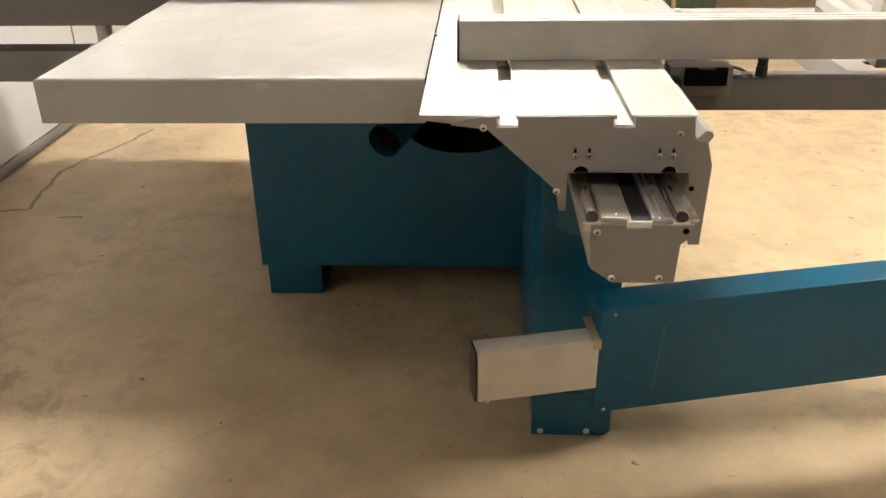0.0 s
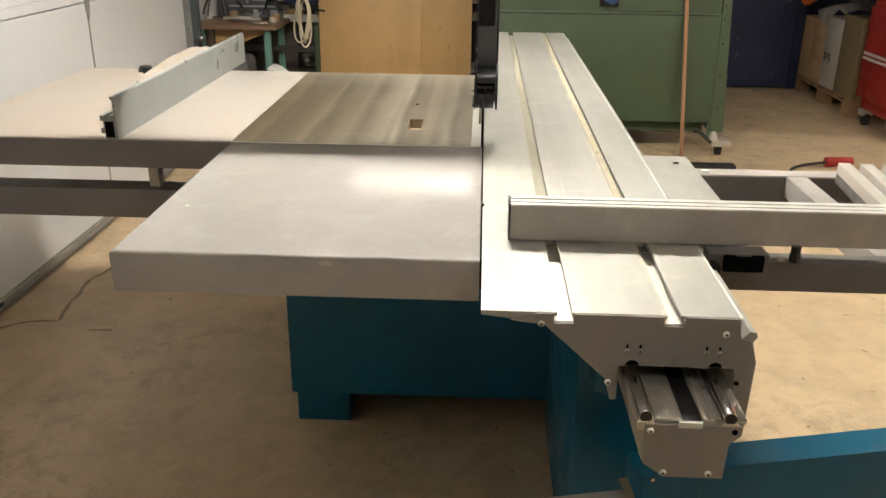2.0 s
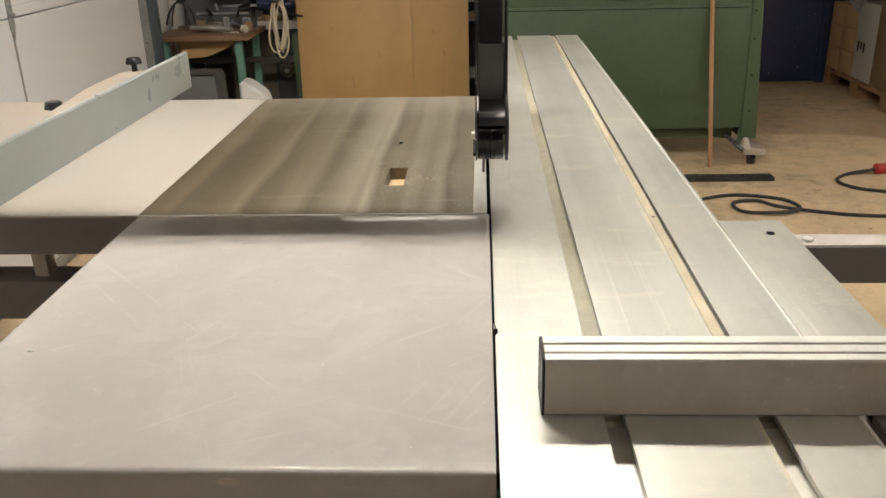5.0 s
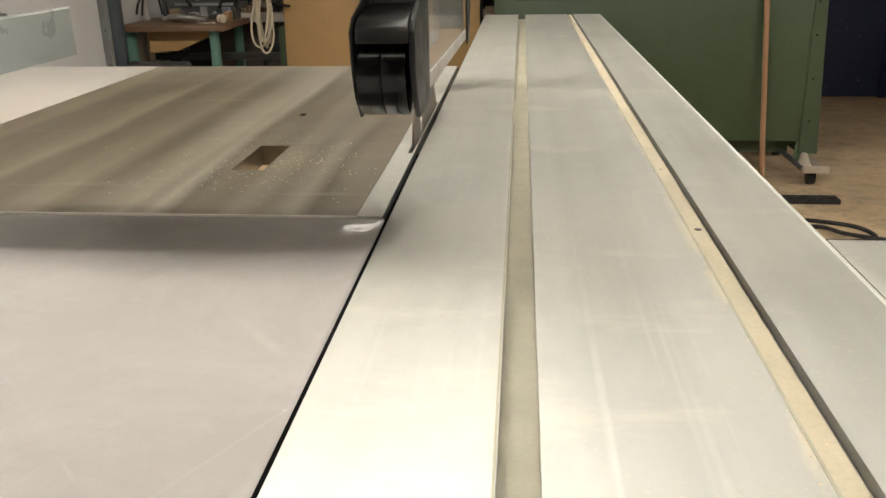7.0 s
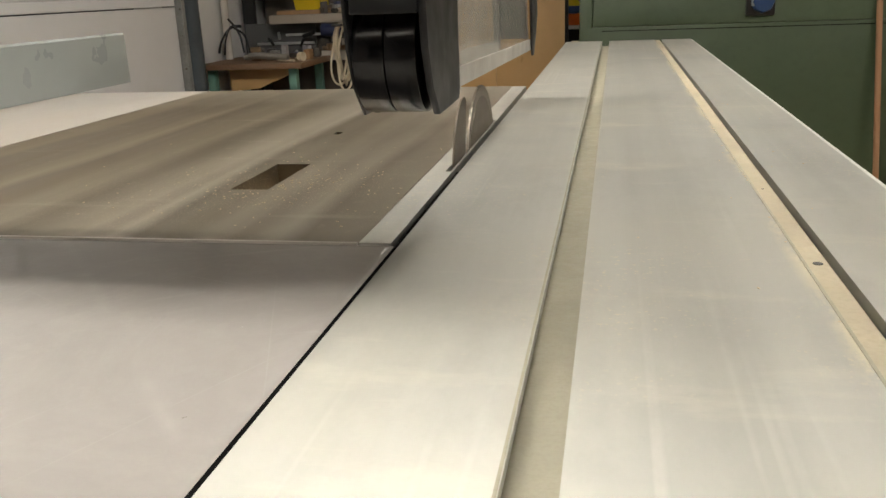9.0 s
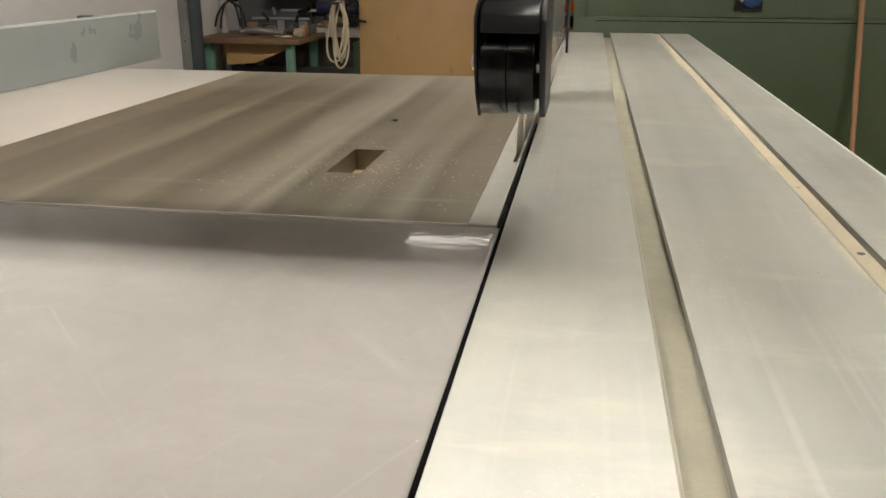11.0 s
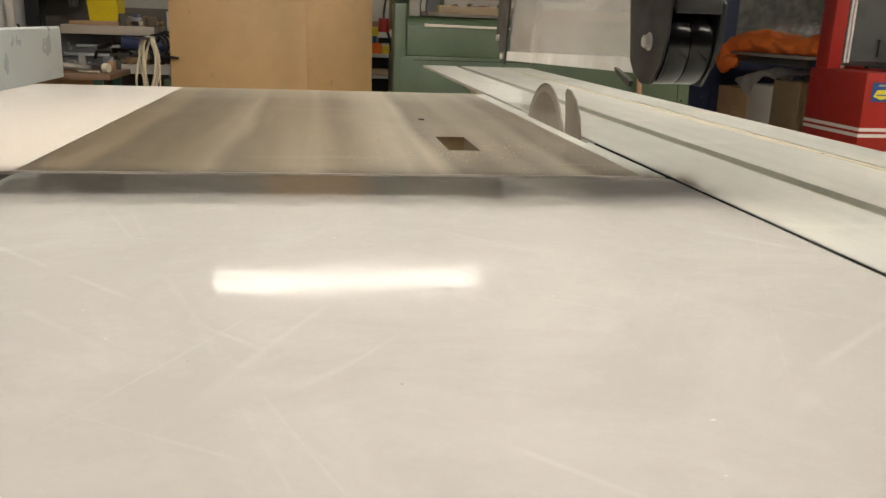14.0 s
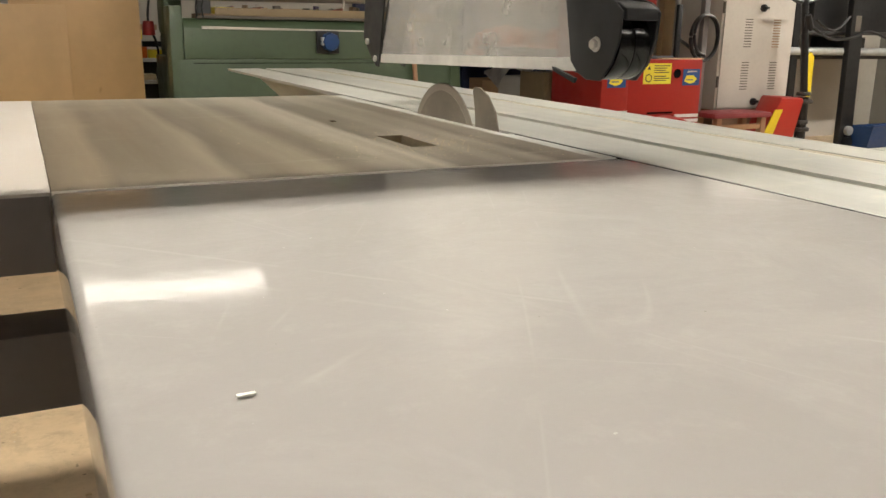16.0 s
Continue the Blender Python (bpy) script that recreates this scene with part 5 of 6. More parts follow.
# ---- plywood and the bench corner ----
lean = Matrix.Translation((0, 4.44, 0)) @ Matrix.Rotation(radians(-2.0), 4, "X")
solid("plywood_sheet", box(-1.105, -0.423, 0.0, 0.016, 0.003, 1.125, 0.002, turn=lean), M_PLY, "tan plywood sheet leaning upright", "plywood sheet", "leaning sheets")
solid("plywood_sheet", box(-0.665, -0.085, 0.018, 0.034, 0.003, 1.72, 0.002, turn=lean), M_PLY, "tall plywood sheet leaning behind the wide one", "plywood sheet", "leaning sheets")
solid("sheet_rack", box(-1.0, -0.12, 4.6, 4.88, 0, 1.05, 0.01), M_MIXED, "dark cabinet behind the leaning plywood", "cabinet")


def bench():
    b = thing("workbench", (-1.58, 4.42, 0), "wooden workbench on turquoise steel legs", "workbench")
    part("bench_top", box(-1.88, -1.33, 4.15, 4.66, 0.733, 0.76, 0.003), M_BENCH, b, "worn brown wooden top")
    for x, y in ((-1.42, 4.2), (-1.85, 4.2), (-1.42, 4.58), (-1.85, 4.58)):
        part("leg", box(x, x + 0.04, y, y + 0.04, 0, 0.7325, 0.003), M_GRLEG, b)
    part("crossbar", box(-1.85, -1.15, 4.5, 4.53, 0.55, 0.585, 0.003), M_MIXED, b)
    part("apron", prism([(-1.75, 0.62), (-1.6, 0.63), (-1.425, 0.7), (-1.425, 0.732), (-1.75, 0.732)], "y", 4.24, 4.27, 0.002), M_PLY, b, "pale wooden board below the top")
    return b


bench()


def clutter(name, label, cat, shape, m, group=""):
    solid(name, shape, m, label, cat, group)


def mill():
    g = thing("milling_machine", (-1.6, 4.9, 0), "dark old milling machine standing behind the workbench", "machine")
    part("column", box(-1.86, -1.62, 5.02, 5.3, 0, 1.75, 0.03), M_TAUPE, g)
    part("knee", box(-1.62, -1.25, 4.78, 5.1, 0.0, 0.86, 0.02), M_TAUPE, g)
    part("table", box(-1.66, -1.2, 4.6, 4.95, 0.93, 0.975, 0.006), M_CREAM, g, "dusty pale cast machine table")
    part("head", prism([(-1.84, 1.115), (-1.58, 1.115), (-1.55, 1.24), (-1.56, 1.27), (-1.84, 1.27)], "y", 4.75, 5.0, 0.01), M_GPLAST2, g, "grey machine head")
    part("head_cap", box(-1.85, -1.55, 4.74, 5.01, 1.2705, 1.3, 0.004), M_BLACK, g, "black head cover")
    part("head_motor", box(-1.82, -1.62, 4.78, 4.98, 1.3005, 1.6, 0.02), M_BLACK, g)
    part("yellow_cable", hose([(-1.6, 4.76, 1.302), (-1.61, 4.74, 1.34), (-1.58, 4.76, 1.4), (-1.6, 4.78, 1.5)], 0.012, 8), M_YELLOW, g, "yellow cable")
    part("splash_panel", box(-1.86, -1.45, 4.735, 4.745, 0.7, 0.93, 0.003), M_GPLAST2, g, "dark splash panel behind the bench")
    part("side_post", box(-1.87, -1.8, 4.745, 4.775, 0.0, 1.9, 0.004), M_BLACK, g)
    for x0, x1, z0 in ((-1.79, -1.46, 0.815), (-1.62, -1.4, 0.86)):
        part("guide_strip", box(x0, x1, 4.72, 4.734, z0, z0 + 0.014, 0.002), M_GALV, g, "bare steel strip")
    for k, (x, z) in enumerate(((-1.72, 0.85), (-1.66, 0.88), (-1.52, 0.84), (-1.56, 0.78))):
        part("lever", rod((x, 4.72, z), (x + 0.04 - 0.02 * k, 4.68, z - 0.03), 0.008, 8), M_GALV if k % 2 else M_BLACK, g)
    part("spindle", rod((-1.64, 4.8, 1.16), (-1.64, 4.8, 1.06), 0.035, 14, 0.02), M_MIXED, g)
    part("table_ledge", box(-1.41, -1.105, 4.6, 4.72, 0.735, 0.785, 0.006), M_LGREY, g)
    for x in (-1.5, -1.38):
        part("handle", rod((x, 4.68, 0.86), (x + 0.07, 4.64, 0.88), 0.012, 10), M_BLACK, g)
    part("hand_wheel", rod((-1.24, 4.69, 0.47), (-1.24, 4.73, 0.47), 0.05, 24, bevel=0.012), M_TAUPE, g, "round dusty hand wheel")
    part("wheel_shaft", rod((-1.24, 4.66, 0.47), (-1.24, 4.9, 0.47), 0.016, 10), M_GALV, g)
    part("wheel_box", box(-1.33, -1.16, 4.76, 5.1, 0.0, 0.68, 0.02), M_MIXED, g)
    return g


mill()
solid("tool_board", box(-1.6, -1.12, 5.12, 5.15, 0.0, 1.07, 0.003), M_TAUPE, "dusty brown-grey board standing behind the machine", "board")


def bin_box(x0, x1, y0, y1, z0, z1):
    bm = prism([(y0 - 0.02, z1), (y0 + 0.03, z0), (y1, z0), (y1, z1), (y1 - 0.005, z1), (y1 - 0.005, z0 + 0.005), (y0 + 0.034, z0 + 0.005), (y0 - 0.014, z1)], "x", x0, x1)
    for a in (x0, x1 - 0.004):
        prism([(y0 - 0.018, z1), (y0 + 0.032, z0 + 0.001), (y1 - 0.001, z0 + 0.001), (y1 - 0.001, z1)], "x", a, a + 0.004, into=bm)
    return bm


clutter("storage_bin", "bright yellow open plastic storage bin on the machine table", "storage bin", bin_box(-1.53, -1.385, 4.64, 4.82, 0.997, 1.11), M_YELLOW)
clutter("wooden_board", "pale wooden board lying on the machine table", "board", box(-1.62, -1.38, 4.62, 4.84, 0.9755, 0.9965, 0.002), M_WOOD)
clutter("blue_drill", "dark blue power tool hanging beside the machine", "power tool", rod((-1.36, 4.58, 0.895), (-1.14, 4.58, 0.88), 0.036, 16, 0.026, bevel=0.008), M_NAVY)
clutter("steel_rod", "thin dark steel rod sticking out beside the machine", "rod", rod((-1.2, 4.56, 0.838), (-1.06, 4.42, 0.83), 0.007, 8), M_BLACK)
gr = hose([(-1.66, 4.3, 0.785), (-1.6, 4.29, 0.79), (-1.52, 4.3, 0.782), (-1.45, 4.29, 0.776)], 0.017, 8)
clutter("hand_tool", "grey hand tool lying on the workbench", "hand tool", gr, M_BAR)
clutter("tape_roll", "small pale tape roll standing on the workbench", "tape roll", rod((-1.385, 4.28, 0.782), (-1.36, 4.27, 0.782), 0.0215, 18), M_CORD)
clutter("white_wire", "thin white cable lying on the workbench", "cable", hose([(-1.5, 4.28, 0.765), (-1.45, 4.25, 0.765), (-1.42, 4.27, 0.765), (-1.4, 4.24, 0.765)], 0.0045, 6), M_CORD)
clutter("wood_offcut", "small block of wood on the workbench", "wood block", box(-1.385, -1.355, 4.34, 4.4, 0.7605, 0.81, 0.003), M_WOOD)
coil = None
rr_ = random.Random(3)
for k in range(7):
    wide, drop, cx = rr_.uniform(0.018, 0.05), rr_.uniform(0.135, 0.17), -1.195 + rr_.uniform(-0.014, 0.014)
    skew = rr_.uniform(-0.045, 0.03)
    pts = []
    for i in range(17):
        a = 2 * math.pi * i / 16
        z = 0.93 - drop + drop * math.cos(a)
        pts.append((cx + wide * math.sin(a) + skew * (1 - math.cos(a)) / 2 + 0.004 * math.sin(2 * a + k), 4.43 - 0.011 * k + 0.014 * math.sin(2 * a + k), z))
    coil = hose(pts, 0.0058, 6, coil, 3)
clutter("rope_coil", "hanging coil of cream rope beside the workbench", "rope", coil, M_CORD)
clutter("rope_hook", "dark bracket that carries the rope", "hook", box(-1.225, -1.175, 4.33, 4.64, 0.918, 0.93, 0.003), M_MIXED)
bl = hose([(-1.74, 4.42, 0.93), (-1.8, 4.4, 0.92), (-1.84, 4.38, 0.86), (-1.86, 4.38, 0.8)], 0.006, 6)
hose([(-1.74, 4.42, 0.935), (-1.79, 4.4, 0.93), (-1.815, 4.38, 0.87), (-1.83, 4.38, 0.79)], 0.005, 6, bl)
hose([(-1.78, 4.42, 0.92), (-1.73, 4.4, 0.9), (-1.7, 4.38, 0.86), (-1.69, 4.38, 0.8)], 0.005, 6, bl)
hose([(-1.8, 4.4, 0.97), (-1.74, 4.38, 0.9), (-1.72, 4.38, 0.8)], 0.006, 6, bl)
clutter("black_cable", "loop of black cable hanging at the wall", "cable", bl, M_BLACK)
clutter("wall_pipe", "pale vertical pipe on the wall", "pipe", rod((-1.86, 4.5, 0), (-1.86, 4.5, 2.6), 0.02, 12), M_LGREY)
clutter("tall_cabinet", "dark grey tall machine cabinet at the wall", "cabinet", box(-1.87, -1.66, 5.4, 5.8, 0, 2.0, 0.01), M_MIXED)
for k in range(9):
    x = -1.25 + 0.03 * k
    lean_x = Matrix.Translation((x, 5.3, 0)) @ Matrix.Rotation(radians((2.5, 0.6, 1.8, -0.4, 1.2, 0.3, 2.0, -0.8, 0.9)[k] * 0.7), 4, "Y")
    clutter("wood_strip", "rough dark wooden strip standing upright on end", "wood strip", box(0, 0.02 + 0.005 * (k % 3), 0.01 * (k % 3), 0.06, 0.002, 1.29 + 0.025 * ((k * 5) % 4), 0.002, turn=lean_x), M_STRIP, "upright wood strips")
clutter("wood_sheet", "orange-brown wooden sheet standing behind the plywood", "wood sheet", box(-0.9, -0.7, 4.95, 4.97, 0, 1.215, 0.002), M_PLY)
clutter("paper_roll", "grey paper roll leaning behind the plywood", "paper roll", rod((-0.72, 5.32, 0), (-0.93, 5.32, 1.6), 0.05, 18), M_CREAM)
sack = rod((-0.97, 5.3, 0), (-0.985, 5.3, 1.34), 0.045, 16, 0.03, bevel=0.01)
clutter("dark_tube", "dark grey rolled tube standing behind the plywood", "tube", lumpy(sack, 0.012, 14), M_MIXED)
clutter("white_carton", "tall narrow whitish carton standing by the machine", "box", box(-1.16, -1.112, 4.74, 4.82, 0.0, 1.055, 0.003), M_BOXW)
lp = hose([(-1.19 + 0.0018 * i + 0.05 * math.cos(a), 4.53 + 0.0008 * i, 0.885 + (0.05 + 0.0006 * i) * math.sin(a)) for i, a in enumerate([2 * math.pi * k / 10 for k in range(41)])], 0.006, 6, None, 3)
clutter("cable_loops", "black cable loops hung over the blue tool", "cable", lp, M_BLACK)
clutter("green_box", "dark green box below the machine", "box", box(-1.15, -1.11, 4.5, 4.6, 0, 0.72, 0.004), M_GREEN)
rb = random.Random(12)
bits = bmesh.new()
for k in range(90):
    top, x0, x1, y0, y1 = ((0.976, -1.37, -1.2, 4.62, 4.8), (0.7605, -1.75, -1.36, 4.36, 4.6), (0.7855, -1.4, -1.13, 4.61, 4.7), (0.861, -1.42, -1.27, 4.75, 5.0))[k % 4]
    x, y, w, d, h = rb.uniform(x0, x1), rb.uniform(y0, y1), rb.uniform(0.015, 0.06), rb.uniform(0.015, 0.05), rb.uniform(0.015, 0.07)
    turn = Matrix.Translation((x, y, 0)) @ Matrix.Rotation(rb.uniform(-0.8, 0.8), 4, "Z")
    if k % 3:
        box(-w / 2, w / 2, -d / 2, d / 2, top, top + h, 0.003, into=bits, seg=1, turn=turn)
    else:
        rod(turn @ Vector((-w, 0, top + 0.013)), turn @ Vector((w, 0, top + 0.013)), 0.012, 10, into=bits)
solid("tool_heap", bits, M_BITS, "heap of small dusty tools and offcuts on machine and bench", "tools", kind="stuff")
bits = bmesh.new()
for k in range(60):
    x, y, w, d, h = rb.uniform(0.2, 1.32), rb.uniform(4.19, 4.36), rb.uniform(0.012, 0.06), rb.uniform(0.012, 0.03), rb.uniform(0.012, 0.05)
    turn = Matrix.Translation((x, y, 0)) @ Matrix.Rotation(rb.uniform(-1.2, 1.2), 4, "Z")
    if k % 2:
        box(-w / 2, w / 2, -d / 2, d / 2, 1.0985, 1.0985 + h, 0.002, into=bits, seg=1, turn=turn)
    else:
        rod(turn @ Vector((-w, 0, 1.112)), turn @ Vector((w, 0, 1.112 + h * 0.4)), 0.008, 8, into=bits)
solid("tray_tools", bits, M_BITS, "heap of bits and small tools in the wooden tray", "tools", kind="stuff")
mon = thing("tool_case", (-1.58, 4.0, 0), "grey open frame case standing on the floor by the bench", "case")
part("case_frame", prism([(-1.43, 0), (-1.39, 0), (-1.4, 0.6), (-1.42, 0.625), (-1.7, 0.625), (-1.7, 0.6), (-1.44, 0.595)], "y", 3.84, 3.9, 0.004), M_MIXED, mon, "dark frame")
part("case_panel", box(-1.72, -1.435, 3.855, 3.89, 0.0, 0.59, 0.004), M_GPLAST2, mon)
clutter("white_canister", "white plastic canister on the floor by the bench", "canister", prism([(-1.35, 0), (-1.2, 0), (-1.2, 0.42), (-1.22, 0.47), (-1.3, 0.53), (-1.35, 0.54)], "y", 3.95, 4.1, 0.015), M_WHITE)

# shelf seen between the sheets and the green machine
sh = thing("wall_shelf", (0.0, 5.1, 0), "open dark steel shelf with small coloured goods", "shelf")
for z in (0.35, 0.72, 0.84, 1.25):
    part("shelf_board", box(-0.12, 0.35, 4.95, 5.3, z, z + 0.02, 0.002), M_LGREY, sh)
for x in (-0.12, 0.32):
    part("upright", box(x, x + 0.03, 4.92, 4.949, 0, 1.6, 0.002), M_MIXED, sh)
part("shelf_back", box(-0.12, 0.35, 5.301, 5.31, 0, 0.83), M_MIXED, sh)
goods = ((-0.1, 0.1, 0.8605, 0.06, M_ORANGE, "orange"), (0.005, 0.08, 0.8605, 0.045, M_YELLOW, "yellow"), (-0.1, 0.07, 0.921, 0.04, M_BLUE, "blue"), (-0.02, 0.1, 0.921, 0.03, M_BLACK, "black"), (-0.11, 0.09, 0.9615, 0.05, M_YELLOW, "yellow"), (-0.1, 0.16, 1.012, 0.03, M_WOOD, "brown"), (0.09, 0.09, 0.8605, 0.12, M_BOXW, "white"), (-0.08, 0.12, 0.7405, 0.03, M_PALE, "pale wooden"), (0.06, 0.1, 0.7405, 0.06, M_MIXED, "dark"))
for x, w, z, h, m, nm in goods:
    clutter("small_box", nm + " small box in the stack on the shelf", "box", box(x, x + w, 4.97, 5.1, z, z + h, 0.003), m, "goods on the shelf")
clutter("red_lamp", "small red signal lamp hanging on a black cable", "lamp", rod((0.0, 4.85, 0.985), (0.0, 4.85, 1.06), 0.035, 14, 0.028, bevel=0.006), M_RED)
clutter("lamp_cable", "black cable hanging down beside the green machine", "cable", hose([(-0.01, 4.84, 1.75), (0.02, 4.85, 1.3), (0.0, 4.85, 1.06), (0.04, 4.83, 0.9), (0.03, 4.84, 0.5)], 0.007, 6), M_BLACK)

# ---- blue door and pallet corner ----
dr = thing("door_1", (2.28, 6.47, 0), "closed navy blue door with a glazed upper part", "door", kind="structure")
lf = plate((1.84, 1.95, 2.57, 2.725), (0.01, 1.07, 1.85, 2.03), {(1, 1)}, 0.0, 0.045)
bmesh.ops.transform(lf, matrix=Matrix.Translation((0, 6.49, 0)) @ Matrix.Rotation(radians(90), 4, "X"), verts=lf.verts)
leaf = part("door_leaf", lf, M_NAVY, dr, smooth=False)
part("door_glass", box(1.95, 2.57, 6.465, 6.471, 1.07, 1.85), M_WINDOW, dr, "dark window glass")
part("tape", box(1.95, 2.59, 6.441, 6.4445, 0.98, 1.016), M_BOXW, leaf, "torn strip of old tape")
tp = hose([(2.57, 6.443, 1.022), (2.615, 6.443, 1.06), (2.642, 6.443, 1.13), (2.64, 6.443, 1.5)], 0.016, 5)
part("tape", tp, M_LGREY, leaf)
hd = rod((2.7, 6.44, 1.008), (2.7, 6.39, 1.008), 0.011, 10)
rod((2.705, 6.39, 1.008), (2.595, 6.385, 1.005), 0.012, 10, into=hd, bevel=0.003)
part("door_handle", hd, M_BARE_LIT, dr, "steel lever handle")
part("lock", rod((2.69, 6.443, 1.1), (2.69, 6.435, 1.1), 0.018, 14), M_STEEL, dr)
frm = box(1.77, 1.835, 6.43, 6.499, 0, 2.1, 0.003)
box(2.73, 2.8, 6.43, 6.499, 0, 2.1, 0.003, into=frm)
box(1.77, 2.8, 6.43, 6.499, 2.04, 2.1, 0.003, into=frm)
part("door_frame", frm, M_NAVY, dr)
sd = thing("window_1", (3.3, 6.47, 0), "navy blue framed window beside the door", "window", kind="structure")
pw = plate((2.805, 2.9, 3.7, 3.8), (0.0, 1.0, 1.9, 2.1), {(1, 1)}, 0.0, 0.04)
bmesh.ops.transform(pw, matrix=Matrix.Translation((0, 6.49, 0)) @ Matrix.Rotation(radians(90), 4, "X"), verts=pw.verts)
part("window_frame", pw, M_NAVY, sd, smooth=False)
part("pane", box(2.9, 3.7, 6.465, 6.471, 1.0, 1.9), M_WINDOW, sd, "dark glass pane")


def pallet(x0, y0):
    p = thing("pallet", (x0 + 0.4, y0 + 0.6, 0), "worn wooden pallet on the concrete floor", "pallet")
    for x in (x0, x0 + 0.36, x0 + 0.72):
        for y in (y0, y0 + 0.53, y0 + 1.07):
            part("block", box(x, x + 0.09, y, y + 0.13, 0.0, 0.1, 0.003), M_WOOD, p)
        part("bearer", box(x, x + 0.09, y0, y0 + 1.2, 0.1005, 0.12, 0.002), M_WOOD, p)
    for k in range(6):
        part("deck_board", box(x0, x0 + 0.81, y0 + 0.22 * k, y0 + 0.22 * k + 0.1, 0.1205, 0.14, 0.002), M_WOOD, p)
    return p


pallet(2.8, 5.26)


def carton(x0, x1, y0, y1, z0, z1, m, label, mark=False):
    c = thing("carton", ((x0 + x1) / 2, (y0 + y1) / 2, z0), label, "box", "cartons on the pallet")
    part("carton_body", box(x0, x1, y0, y1, z0, z1, 0.004), m, c)
    part("flap", box(x0 + 0.002, x1 - 0.002, y0 + 0.002, (y0 + y1) / 2 - 0.001, z1 + 0.0002, z1 + 0.003), m, c)
    part("flap", box(x0 + 0.002, x1 - 0.002, (y0 + y1) / 2 + 0.001, y1 - 0.002, z1 + 0.0002, z1 + 0.003), m, c)
    if mark:
        part("tape", box(x0 - 0.0012, x0 - 0.0002, y0 + 0.002, y1 - 0.002, z0 + 0.315, z0 + 0.32), M_LGREY, c)
        for k in range(3):
            part("print_mark", box(x0 - 0.0012, x0 - 0.0002, y0 + 0.16 + 0.05 * k, y0 + 0.19 + 0.05 * k, z0 + 0.2 + 0.02 * (k % 2), z0 + 0.27), M_MIXED, c)
    return c


for y0, y1 in ((6.2, 6.455), (5.937, 6.195)):
    for z0, z1 in ((0.141, 0.31), (0.3145, 0.48), (0.4845, 0.64)):
        carton(2.8, 3.3, y0, y1, z0, z1, M_CARD, "brown cardboard carton stacked on the pallet")
carton(2.8, 3.25, 5.605, 5.932, 0.141, 0.69, M_BOXW, "tall whitish carton with printed marks", True)


def crate_box(x0, x1, y0, y1, z0, z1):
    """Rough wooden crate: board front, corner battens and gapped upright boards at the end."""
    c = thing("wooden_crate", ((x0 + x1) / 2, (y0 + y1) / 2, z0), "rough brown wooden crate on the pallet", "crate")
    # Dark filler block so that the board gaps look shaded.
    part("crate_dark_core", box(x0 + 0.014, x1, y0 + 0.014, y1 - 0.014, z0 + 0.01, z1 - 0.02), M_MIXED, c, "dark block for the unlit inside of the crate")
    part("front_board", box(x0, x0 + 0.012, y0 + 0.03, y1 - 0.012, z0, z1 - 0.004, 0.002), M_TRAY, c)
    part("batten", box(x0 - 0.006, x0 + 0.028, y0 - 0.006, y0 + 0.028, z0, z1, 0.002), M_TRAY, c)
    part("batten", box(x0, x0 + 0.028, y1 - 0.011, y1, z0, z1, 0.002), M_TRAY, c)
    for k, w in enumerate((0.1, 0.075, 0.11, 0.09)):
        part("end_board", box(x0 + 0.035 + 0.122 * k, x0 + 0.035 + 0.122 * k + w, y0, y0 + 0.012, z0, z1 - 0.006 * (k % 2), 0.002), M_STRIP if k % 2 else M_TRAY, c)
    part("top_board", box(x0 + 0.03, x1, y0 + 0.03, y1 - 0.03, z1 - 0.0195, z1 - 0.006, 0.002), M_TRAY, c)
    return c


crate_box(2.8, 3.34, 5.25, 5.598, 0.141, 0.745)
st = thing("side_table", (3.2, 5.7, 0), "low table with a dull grey top above the cartons", "table")
part("tabletop", box(2.745, 3.6, 5.16, 6.22, 0.893, 0.913, 0.003), M_RAILG, st, "thin grey tabletop")
part("apron", box(2.79, 2.81, 5.2, 6.18, 0.845, 0.8925, 0.002), M_MIXED, st, "dark apron below the top")
for x in (3.36, 3.55):
    for y in (5.62, 6.16):
        part("leg", box(x, x + 0.035, y, y + 0.035, 0.1405 if x < 3.5 else 0, 0.8925), M_MIXED, st)


